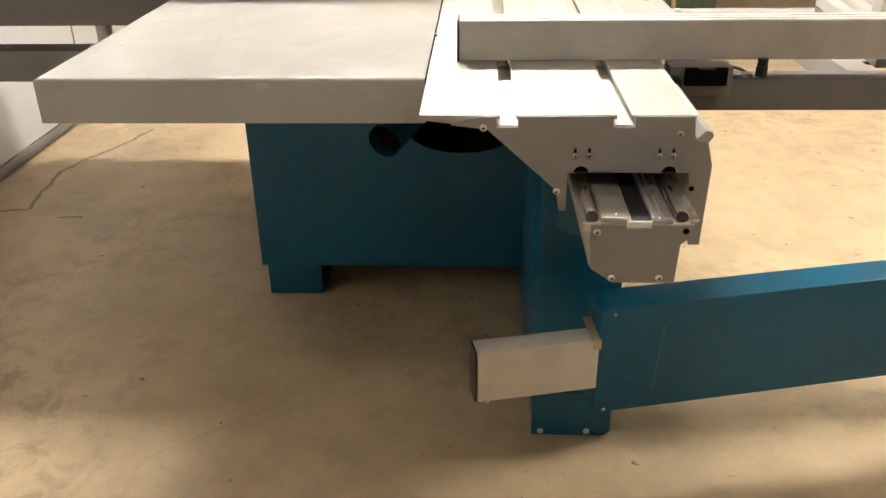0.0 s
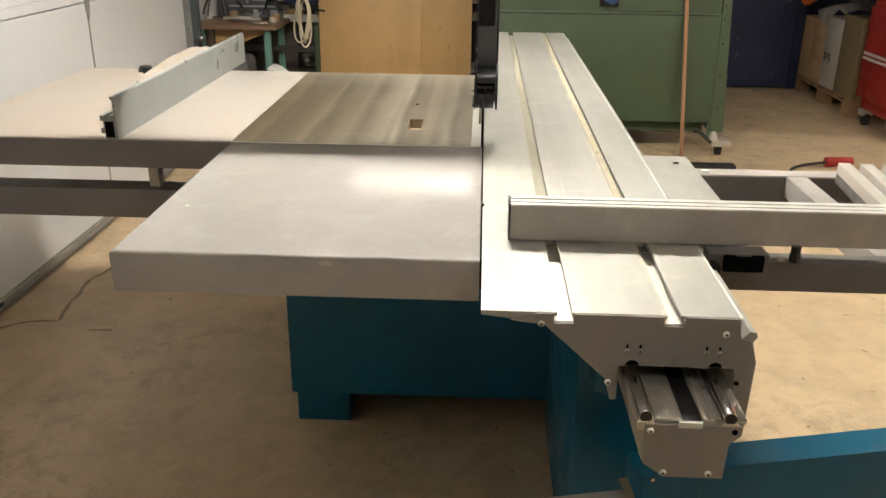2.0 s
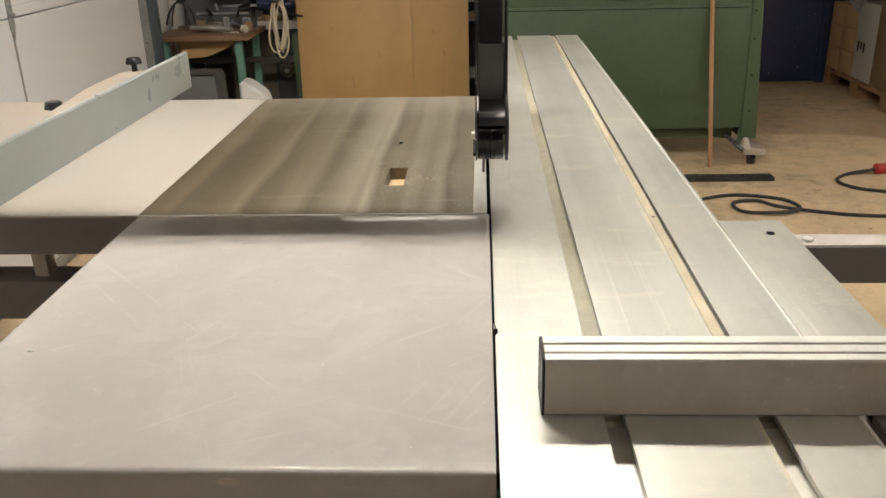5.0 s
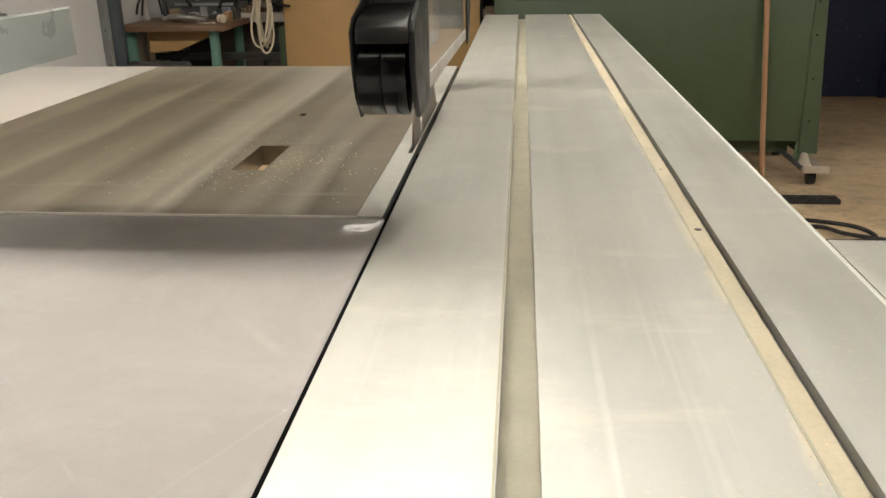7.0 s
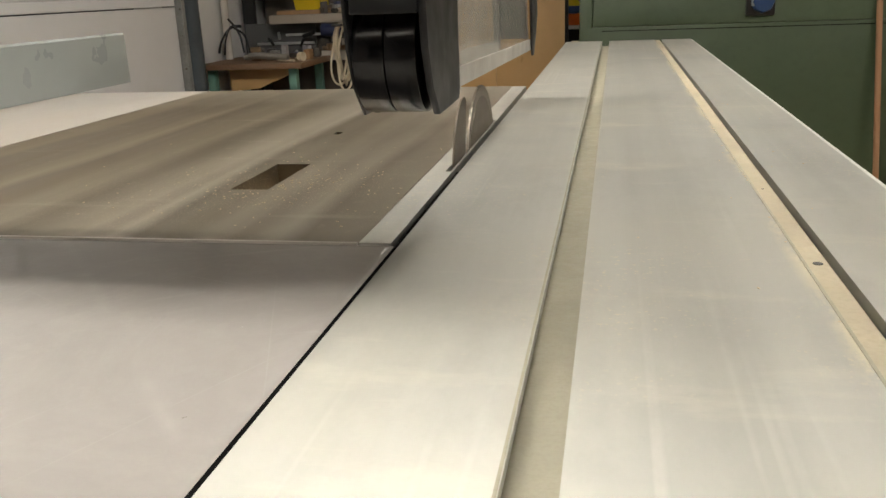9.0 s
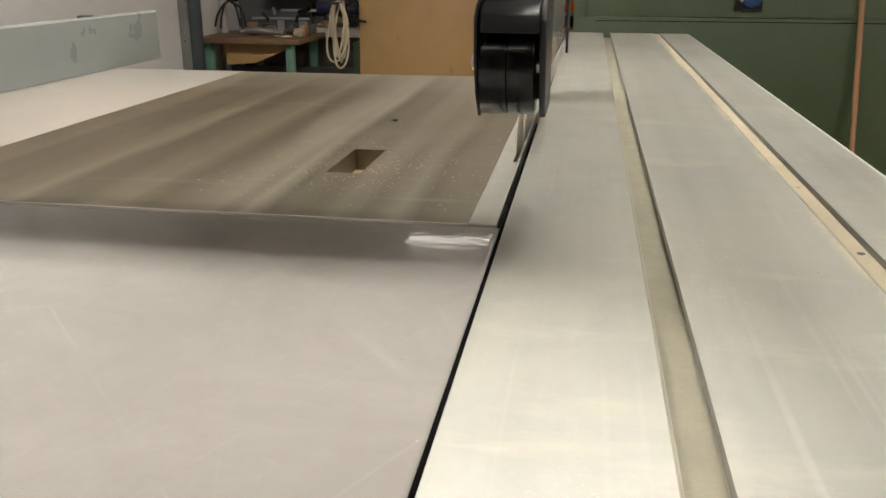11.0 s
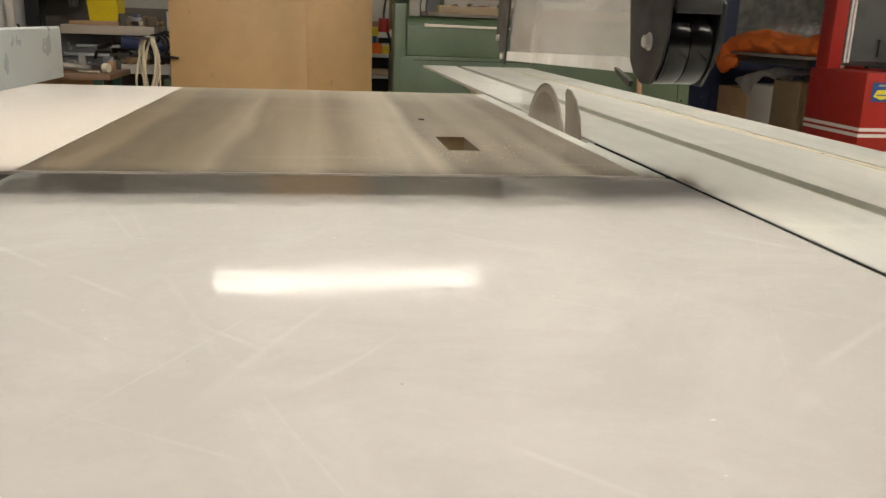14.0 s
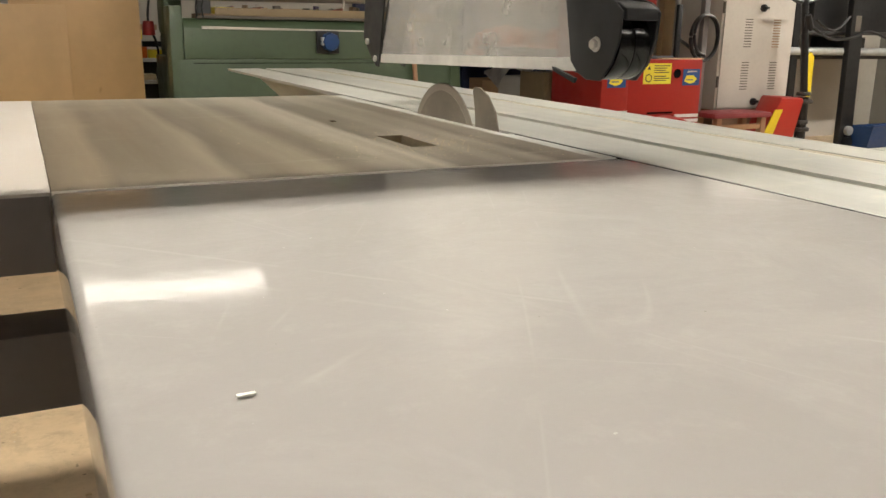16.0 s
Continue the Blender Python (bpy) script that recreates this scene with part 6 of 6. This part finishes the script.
def cloth():
    """A crumpled bundle along the table's edge; its far end curls over and hangs down in a soft loop."""
    way = [((3.02, 5.17, 0.985), 0.085), ((2.95, 5.3, 0.975), 0.075), ((2.93, 5.5, 0.962), 0.06), ((2.92, 5.72, 0.975), 0.07), ((2.9, 5.95, 0.985), 0.082), ((2.86, 6.13, 0.97), 0.08), ((2.79, 6.25, 0.925), 0.07), ((2.715, 6.27, 0.86), 0.06), ((2.69, 6.17, 0.825), 0.052), ((2.688, 6.03, 0.838), 0.045), ((2.69, 5.95, 0.86), 0.02)]
    bm = bmesh.new()
    rings, n, m = [], 40, 9
    for (p, r0), (q, r1) in zip(way, way[1:]):
        p, q = Vector(p), Vector(q)
        for i in range(m):
            c, r = p.lerp(q, i / m), r0 + (r1 - r0) * i / m
            d = (q - p).normalized()
            side = d.cross(Vector((0, 0, 1))).normalized()
            up = side.cross(d)
            flat = 1.75 if c.z > 0.93 else 0.85
            ring = []
            for j in range(n):
                a = 2 * math.pi * j / n
                v = c + side * math.cos(a) * r * flat + up * math.sin(a) * r
                crease = 0.026 * (0.5 - abs(noise.noise(v * 8.0))) * 2 + 0.016 * noise.noise(v * 15.0) + 0.022 * (0.5 - abs(noise.noise(Vector((v.x * 16, v.y * 30, v.z * 16)))))
                v += (v - c).normalized() * (crease - 0.012)
                if c.z > 0.93 and v.x > 2.74:
                    v.z = max(v.z, 0.9155)
                ring.append(bm.verts.new(v))
            rings.append(ring)
    for a, b in zip(rings, rings[1:]):
        for j in range(n):
            bm.faces.new((a[j], a[(j + 1) % n], b[(j + 1) % n], b[j]))
    bm.faces.new(rings[0][::-1])
    bm.faces.new(rings[-1])
    bmesh.ops.recalc_face_normals(bm, faces=bm.faces)
    return bm


solid("work_jacket", cloth(), M_ORANGE, "crumpled orange work cloth thrown over the table's edge", "cloth")
solid("clear_bag", lumpy(box(2.86, 3.2, 5.3, 5.84, 1.02, 1.13, 0.05, seg=5), 0.035, 9), M_FILM, "clear plastic bag on the orange cloth", "plastic bag")


def carton_film():
    """Plastic film heaped on the cartons, with a flap that hangs over the whitish one."""
    bm = bmesh.new()
    n = 22
    g = [[None] * n for _ in range(n)]
    for i in range(n):
        for j in range(n):
            u, v = i / (n - 1), j / (n - 1)
            y = 5.54 + 0.61 * u
            wave = noise.noise(Vector((u * 7, v * 7, 1)))
            rim = 0.712 + 0.075 * math.sin(math.pi * min(1.0, 0.25 + 0.8 * u)) + 0.014 * wave
            if v > 0.45:
                x, z = 2.79 + 0.42 * (v - 0.45) / 0.55, rim + 0.02 * math.sin(math.pi * (v - 0.45) / 0.55) + 0.012 * wave
            else:
                out = (0.45 - v) / 0.45
                x = 2.788 - 0.012 * out * (1 + math.sin(u * 17))
                z = rim - out * max(0.02, 0.19 - 0.55 * abs(u - 0.6))
            g[i][j] = bm.verts.new((x, y, z))
    for i in range(n - 1):
        for j in range(n - 1):
            bm.faces.new((g[i][j], g[i + 1][j], g[i + 1][j + 1], g[i][j + 1]))
    bmesh.ops.solidify(bm, geom=bm.faces[:], thickness=0.002)
    return bm


solid("plastic_film", carton_film(), M_BAG, "whitish plastic film heaped on the cartons", "plastic film")


# ---- red machine and the far right ----
def red_machine():
    r = thing("red_machine", (3.2, 4.8, 0), "red steel machine on castors with yellow and blue stickers", "machine")
    body = part("body", box(2.79, 3.015, 4.55, 5.15, 0.2, 0.85, 0.014), M_RED, r, "red painted steel body")
    wide = part("body", box(3.02, 3.665, 4.57, 5.15, 0.2, 0.868, 0.014), M_RED, r, "wider red painted steel body")
    part("top_edge", box(3.3, 3.67, 4.575, 4.62, 0.8685, 0.876, 0.002), M_PALE, wide, "pale strip on the top edge")
    for z in (0.475, 0.51):
        part("stripe", box(2.788, 3.012, 4.5475, 4.5497, z, z + 0.02), M_WHITE, body, "white stripe")
        part("stripe", box(2.7875, 2.7897, 4.55, 5.14, z, z + 0.02), M_WHITE, body)
        part("stripe", box(3.44, 3.66, 4.5675, 4.5697, z - 0.04, z - 0.018), M_WHITE, wide)
    part("base_frame", box(2.82, 3.62, 4.6, 5.1, 0.12, 0.1995, 0.006), M_RED, r)
    for x in (2.84, 3.58):
        for y in (4.58, 5.05):
            f = part("castor", box(x - 0.04, x + 0.04, y - 0.05, y + 0.03, 0.075, 0.1195, 0.004), M_LGREY, r)
            part("wheel", rod((x - 0.018, y - 0.02, 0.05), (x + 0.018, y - 0.02, 0.05), 0.05, 18, bevel=0.006), M_RUBBER, f)
    lab = part("label", box(3.146, 3.384, 4.5664, 4.5695, 0.703, 0.842), M_LABEL, wide, "yellow warning sticker with small print")
    for z in (0.822, 0.807, 0.792, 0.777, 0.752, 0.738, 0.724):
        part("print_bar", box(3.235, 3.35 + 0.02 * math.sin(z * 300), 4.5652, 4.5663, z, z + 0.006), M_MIXED, lab)
    part("print_mark", prism([(3.175, 0.8), (3.205, 0.8), (3.19, 0.825)], "y", 4.5652, 4.5663), M_MIXED, lab)
    part("print_ring", rod((3.19, 4.5663, 0.743), (3.19, 4.5655, 0.743), 0.028, 20), M_MIXED, lab)
    part("print_ring", rod((3.19, 4.5654, 0.743), (3.19, 4.5648, 0.743), 0.021, 20), M_LABEL, lab)
    for x0, z0, yy, on in ((2.835, 0.684, 4.5465, body), (3.492, 0.69, 4.5665, wide)):
        b = part("label", box(x0, x0 + 0.15, yy, yy + 0.003, z0, z0 + 0.112), M_BLUEL, on, "blue and yellow sticker")
        part("sticker_print", prism([(x0 + 0.012, z0 + 0.03), (x0 + 0.06, z0 + 0.012), (x0 + 0.1, z0 + 0.02), (x0 + 0.125, z0 + 0.045), (x0 + 0.09, z0 + 0.07), (x0 + 0.03, z0 + 0.068)], "y", yy - 0.0012, yy - 0.0001), M_LABEL, b, "yellow rounded print")
        part("sticker_print", box(x0 + 0.03, x0 + 0.09, yy - 0.0024, yy - 0.0013, z0 + 0.035, z0 + 0.042), M_BLUEL, b)
        part("sticker_print", prism([(x0 + 0.035, z0 + 0.088), (x0 + 0.12, z0 + 0.092), (x0 + 0.12, z0 + 0.1), (x0 + 0.04, z0 + 0.101)], "y", yy - 0.0012, yy - 0.0001), M_BOXW, b)
    for x, z in ((3.09, 0.78), (3.44, 0.772)):
        part("grip_hole", rod((x, 4.5695, z), (x, 4.567, z), 0.032, 20), M_MATTE, wide)
    part("side_button", rod((3.666, 4.75, 0.72), (3.72, 4.75, 0.72), 0.07, 20, bevel=0.012), M_RED, r)
    part("front_guard", rod((3.34, 4.42, 0.26), (3.34, 4.568, 0.26), 0.225, 36, 0.235, bevel=0.02), M_RED, r, "rounded red front cover")
    part("cover_slot", box(3.2, 3.42, 4.5655, 4.5695, 0.5, 0.512), M_MATTE, wide)
    part("hood_post", box(2.79, 2.88, 4.96, 5.1, 0.851, 1.7, 0.01), M_RED, r, "red upright hood frame")
    part("hood_post", box(3.43, 3.54, 4.96, 5.1, 0.869, 1.7, 0.01), M_RED, r)
    part("hood_top", box(2.79, 3.54, 4.96, 5.1, 1.701, 1.78, 0.01), M_RED, r)
    part("hood_window", box(2.885, 3.425, 4.98, 4.986, 0.9, 1.7), M_WINDOW, r, "dull clear hood window")
    for x in (2.9, 2.922):
        part("window_edge", box(x, x + 0.012, 4.968, 4.9785, 0.89, 1.65), M_WHITE, r)
    part("hood_back", box(2.881, 3.429, 5.08, 5.095, 0.869, 1.7), M_TAUPE, r)
    for x in (3.12, 3.2):
        part("toggle", rod((x, 4.97, 0.93), (x, 4.965, 1.02), 0.009, 8, 0.006), M_BLACK, r)
        part("toggle_tip", rod((x, 4.965, 1.021), (x, 4.965, 1.035), 0.014, 8), M_BLACK, r)
    part("handle_ring", hose([(3.33 + 0.075 * math.cos(a), 4.9, 0.975 + 0.065 * math.sin(a)) for a in [2 * math.pi * k / 14 for k in range(15)]], 0.024, 10), M_RED, r, "red round grip ring")
    part("handle_hub", rod((3.39, 4.93, 0.975), (3.48, 4.93, 0.975), 0.06, 18, bevel=0.012), M_RED, r)
    part("handle_stem", rod((3.33, 4.9, 0.868), (3.33, 4.9, 0.9), 0.02, 10), M_RED, r)
    return r


red_machine()
clutter("black_lever_tool", "black flat tool lying on the red machine", "hand tool", prism([(2.86, 0.869), (3.02, 0.869), (3.32, 0.955), (3.31, 0.965), (3.0, 0.895), (2.86, 0.885)], "y", 4.66, 4.7, 0.003), M_BLACK)
clutter("wooden_handle_tool", "brown wooden handled tool on the red machine", "hand tool", rod((3.1, 4.76, 0.886), (3.34, 4.72, 0.886), 0.016, 10, 0.011, bevel=0.003), M_STICK)
clutter("blue_tool", "pale blue plastic tool lying on the red machine", "hand tool", box(3.2, 3.46, 4.64, 4.68, 0.869, 0.888, 0.006), M_PIPE)


def cabinet():
    c = thing("control_cabinet", (4.8, 5.4, 0), "pale grey electrical cabinet with ventilation slits", "cabinet")
    part("cabinet_body", box(4.41, 5.21, 5.21, 5.7, 0.44, 2.1, 0.006), M_LGREY, c)
    part("cabinet_base", box(4.43, 5.19, 5.23, 5.68, 0, 0.4395, 0.004), M_BENCH, c)
    door = part("cabinet_door", box(4.43, 5.195, 5.195, 5.2095, 0.455, 2.08, 0.004), M_LGREY, c)
    for x in (4.655, 4.965):
        for z0 in (0.6, 0.94):
            for k in range(11):
                z = z0 + 0.0215 * k
                part("vent_slit", box(x, x + 0.078, 5.1925, 5.1948, z, z + 0.007, 0.0), M_WOOD if x > 4.9 and z0 > 0.9 else M_TAUPE, door)
    for x, z in ((4.825, 1.25), (4.815, 0.5)):
        lk = part("lock", rod((x, 5.195, z), (x, 5.17, z), 0.03, 14, bevel=0.004), M_BLACK, door)
        part("lock_wing", box(x - 0.012, x + 0.035, 5.155, 5.1695, z - 0.008, z + 0.012, 0.003), M_BLACK, lk)
    for z in (0.62, 1.2):
        part("hinge", rod((4.418, 5.2, z), (4.418, 5.2, z + 0.09), 0.012, 10), M_TAUPE, c)
    return c


cabinet()


def stool():
    s = thing("red_stool", (4.36, 5.0, 0), "low wooden stool with a dark red padded seat", "stool")
    part("seat", box(4.06, 4.66, 4.82, 5.12, 0.412, 0.452, 0.018), M_MAROON, s, "dark red padded seat")
    for x in (4.12, 4.58):
        for y in (4.85, 5.05):
            part("leg", box(x, x + 0.05, y, y + 0.05, 0, 0.4115, 0.004), M_STICK, s)
    part("stretcher", box(4.17, 4.58, 4.86, 4.885, 0.32, 0.36, 0.003), M_STICK, s)


stool()


def truck():
    p = thing("pallet_truck", (5.1, 4.95, 0), "red pallet truck with a yellow striped front", "pallet truck")
    part("chassis", prism([(4.6, 0.1), (4.98, 0.1), (5.09, 0.53), (5.06, 0.55), (4.83, 0.56)], "y", 4.9, 5.12, 0.012), M_RED, p, "sloping red steel cover")
    part("warning_stripe", prism([(4.61, 0.16), (4.72, 0.16), (4.85, 0.46), (4.765, 0.46)], "y", 4.892, 4.8992), M_YELLOW, p, "yellow warning stripe")
    part("fork", box(4.2, 4.7, 4.92, 5.06, 0.05, 0.1, 0.01), M_RED, p)
    part("wheel", rod((5.16, 4.93, 0.1), (5.16, 5.07, 0.1), 0.1, 20, bevel=0.01), M_BLACK, p)
    part("pump", rod((5.16, 4.97, 0.2), (5.15, 4.97, 0.55), 0.045, 14), M_BLACK, p)
    for z, r in ((0.27, 0.075), (0.33, 0.06), (0.5, 0.08), (0.56, 0.06)):
        part("pump_collar", rod((5.15, 4.97, z), (5.15, 4.97, z + 0.03), r, 14, bevel=0.006), M_MIXED, p)
    part("handle_bar", rod((5.15, 4.97, 0.58), (5.06, 4.99, 1.32), 0.03, 12), M_BLACK, p)
    part("release_lever", rod((5.1, 4.95, 1.1), (5.06, 4.94, 1.2), 0.04, 10, 0.025), M_BLACK, p)
    part("handle_loop", hose([(5.06, 4.99, 1.3), (4.93, 5.0, 1.33), (4.95, 5.0, 1.5), (5.18, 5.0, 1.5), (5.2, 5.0, 1.34), (5.06, 4.99, 1.3)], 0.016, 8), M_BLACK, p)
    hs = hose([(5.2, 4.97, 1.16), (5.36, 4.98, 1.09), (5.5, 5.0, 1.1), (5.62, 5.0, 1.2)], 0.01, 8)
    part("control_hose", hs, M_BLACK, p)


truck()
hr = hose([(4.1 + 0.135 * math.cos(a), 5.05, 1.01 + 0.17 * math.sin(a)) for a in [2 * math.pi * k / 12 for k in range(13)]], 0.016, 8)
hose([(4.1 + 0.12 * math.cos(a), 5.03, 1.03 + 0.15 * math.sin(a)) for a in [2 * math.pi * k / 12 for k in range(10)]], 0.012, 8, hr)
tt = thing("sack_truck", (4.0, 5.1, 0), "black tubular hand truck beside the cabinet", "hand truck")
part("handle_ring", hr, M_BLACK, tt, "black hose looped over the truck")
part("upright", box(4.1, 4.15, 5.07, 5.12, 0, 1.6, 0.004), M_DGREY, tt)
part("upright", box(3.845, 3.885, 5.07, 5.1, 0, 1.25, 0.004), M_BLACK, tt)
part("cross_tie", rod((3.88, 5.085, 1.0), (4.1, 5.085, 0.88), 0.014, 8), M_BLACK, tt)
part("base_plate", box(3.8, 4.18, 5.0, 5.12, 0.0005, 0.02, 0.003), M_DGREY, tt)
clutter("wooden_post", "pale wooden post standing against the far wall", "post", box(4.66, 4.78, 6.2, 6.27, 0, 2.3, 0.004), M_PALE)
clutter("white_board", "white board leaning beside the wooden post", "board", lumpy(box(4.83, 5.5, 6.22, 6.25, 0, 1.9, 0.003), 0.004, 3), M_WHITE)


def rack():
    r = thing("steel_rack", (6.4, 5.7, 0), "steel rack with tools and a grey tube rail", "rack")
    part("upright", prism([(5.57, 0), (5.65, 0), (5.6, 2.0), (5.52, 2.0)], "y", 5.5, 5.56, 0.004), M_BLACK, r)
    lp = part("upright", prism([(6.2, 0), (6.38, 0), (6.3, 1.8), (6.15, 1.8)], "y", 5.42, 5.48, 0.004), M_BLACK, r, "broad black leaning upright")
    part("label", box(6.22, 6.29, 5.4185, 5.4197, 1.08, 1.22), M_TAUPE, lp, "dull paper label")
    part("bolt", rod((6.29, 5.4195, 0.18), (6.29, 5.38, 0.18), 0.045, 12, bevel=0.006), M_GALV, lp)
    part("bolt", rod((6.29, 5.4195, 0.07), (6.29, 5.38, 0.07), 0.055, 12, bevel=0.006), M_BLACK, lp)
    part("upright", box(7.2, 7.26, 5.5, 5.56, 0, 2.0, 0.004), M_BLACK, r)
    part("shelf", box(5.67, 7.19, 5.57, 6.3, 0.83, 0.86, 0.004), M_MIXED, r)
    part("front_tube", rod((5.48, 5.5, 0.905), (7.3, 5.5, 0.895), 0.035, 14), M_GALV, r, "grey steel tube rail")
    part("shelf", box(5.67, 7.19, 5.57, 6.3, 1.05, 1.08, 0.004), M_MIXED, r)
    part("back_panel", box(5.67, 7.19, 6.3, 6.32, 0.0, 1.34), M_LGREY, r, "pale grey back panel")
    part("yellow_strap", prism([(5.73, 0.5), (5.78, 0.5), (5.77, 0.86), (5.72, 0.9), (5.68, 0.86)], "y", 5.44, 5.462, 0.004), M_YELLOW, r, "hanging yellow strap")
    part("cable", hose([(5.7, 5.46, 1.12), (5.9, 5.42, 1.02), (6.15, 5.41, 1.02), (6.45, 5.44, 1.08), (6.8, 5.46, 1.0)], 0.014, 8), M_BLACK, r)
    return r


rack()
clutter("black_machine_box", "black open machine housing on the steel rack", "machine", plate((5.9, 5.98, 6.6, 6.95), (5.62, 5.7, 6.05, 6.1), {(1, 1)}, 1.0805, 1.42), M_BLACK)
clutter("toolbox", "dark toolbox on the steel rack", "toolbox", box(6.45, 6.8, 5.75, 6.1, 0.8605, 1.03, 0.01), M_MIXED)
clutter("yellow_tool", "small yellow tool on the steel rack", "tool", lumpy(rod((6.38, 5.62, 0.9), (6.52, 5.6, 0.93), 0.04, 12, 0.03, bevel=0.01), 0.012, 20), M_YELLOW)
crate = thing("blue_crate", (6.58, 5.3, 0), "blue plastic crate on the floor by the rack", "crate")
part("crate_shell", bin_box(6.34, 6.84, 5.2, 5.4, 0.0, 0.235), M_BLUE, crate)
part("crate_rim", hose([(6.34, 5.19, 0.235), (6.6, 5.185, 0.25), (6.84, 5.19, 0.235)], 0.014, 8), M_BLUE, crate)

# ---- dirt line and cables on the floor ----
def dirt_line(points, wide, seed):
    """Dried, broken line of dirt, a thin wavering ridge on the concrete."""
    bm = bmesh.new()
    rows = []
    for p, q in zip(points, points[1:]):
        p, q = Vector((*p, 0)), Vector((*q, 0))
        side = (q - p).normalized().cross(Vector((0, 0, 1)))
        n = max(4, int((q - p).length / 0.015))
        for i in range(n):
            c = p.lerp(q, i / n)
            c += side * 0.012 * noise.noise(c * 14 + Vector((seed, 0, 0)))
            w = wide * (0.55 + 0.9 * abs(noise.noise(c * 23 + Vector((0, seed, 0)))))
            rows.append([bm.verts.new((c + side * k * w) + Vector((0, 0, h))) for k, h in ((-1, 0.0004), (0, 0.0014), (1, 0.0004))])
    for a, b in zip(rows, rows[1:]):
        for k in (0, 1):
            bm.faces.new((a[k], a[k + 1], b[k + 1], b[k]))
    return bm


solid("dirt_line", dirt_line(((-1.77, 1.39), (-1.727, 1.433), (-1.65, 1.463), (-1.575, 1.478), (-1.606, 1.672), (-1.616, 1.846), (-1.575, 2.009), (-1.5, 2.15), (-1.42, 2.4)), 0.011, 3.0), M_DIRT, "dried dark dirt line on the floor near the garage door", "dirt", kind="stuff")
solid("dirt_line", dirt_line(((-1.43, 1.405), (-1.375, 1.402), (-1.33, 1.41)), 0.009, 8.0), M_DIRT, "short dark scuff of dirt on the concrete floor", "dirt", kind="stuff")

cb = hose([(1.0, 3.35, 0.009), (1.12, 3.45, 0.009), (1.3, 3.5, 0.009), (1.5, 3.42, 0.009), (1.53, 3.27, 0.012), (1.4, 3.2, 0.02), (1.25, 3.25, 0.009), (1.24, 3.38, 0.009), (1.36, 3.4, 0.012), (1.42, 3.28, 0.024), (1.6, 3.24, 0.009), (1.8, 3.18, 0.009), (2.2, 3.15, 0.009), (2.6, 3.2, 0.009)], 0.009, 8)
solid("power_cable", cb, M_RUBBER, "black power cable looped on the concrete floor", "cable")
c2 = thing("extension_lead", (2.1, 3.75, 0), "black extension lead with a red plug on the floor", "cable")
part("cord", hose([(2.5, 3.5, 0.009), (2.2, 3.5, 0.009), (1.95, 3.58, 0.009), (1.88, 3.72, 0.009), (1.98, 3.84, 0.012), (2.14, 3.86, 0.03)], 0.009, 8), M_RUBBER, c2)
part("plug", rod((2.13, 3.86, 0.032), (2.3, 3.88, 0.034), 0.03, 16, 0.026, bevel=0.004), M_RED, c2, "red industrial plug")
rndc = random.Random(8)
chips = bmesh.new()
for k in range(230):
    x, y = rndc.uniform(-1.7, 2.4), rndc.uniform(-0.4, 4.6)
    s = rndc.uniform(0.003, 0.009)
    box(x, x + s * 1.6, y, y + s, 0.0002, 0.0002 + s * 0.35, into=chips, turn=None)
solid("floor_crumbs", chips, M_PALE, "scattered wood chips and crumbs on the floor", "wood chips", kind="stuff", smooth=False)

solid("wood_chip", box(-0.582, -0.574, 0.24, 0.2425, T + 0.0006, T + 0.0018, 0.0004), M_BARE_LIT, "tiny pale wood chip lying on the painted table", "wood chip")
rs = random.Random(21)
dust = bmesh.new()
for k in range(400):
    if k < 300:
        a, d = rs.uniform(0, 6.28), abs(rs.gauss(0, 0.11))
        x, y = -0.16 + d * math.cos(a) * 0.8, 0.93 + d * math.sin(a)
        if not (-0.62 < x < -0.03 and 0.755 < y < 1.7) or (-0.21 < x < -0.16 and 0.905 < y < 1.04):
            continue
    else:
        x, y = rs.choice((rs.uniform(0.15, 0.36), 0.278 - abs(rs.gauss(0, 0.006)), 0.302 + abs(rs.gauss(0, 0.01)), 0.278 - abs(rs.gauss(0, 0.003)))), rs.uniform(0.2, 2.6)
        if x > 0.37:
            continue
    w, d2, turn = rs.uniform(0.0004, 0.0011), rs.uniform(0.0003, 0.0006), rs.uniform(0, 3.1)
    box(-w, w, -d2, d2, T + 0.0002, T + 0.0002 + rs.uniform(0.0002, 0.0005), into=dust, turn=Matrix.Translation((x, y, 0)) @ Matrix.Rotation(turn, 4, "Z"))
solid("sawdust", dust, M_SAW, "loose pale sawdust flecks on the saw table", "sawdust", kind="stuff", smooth=False)
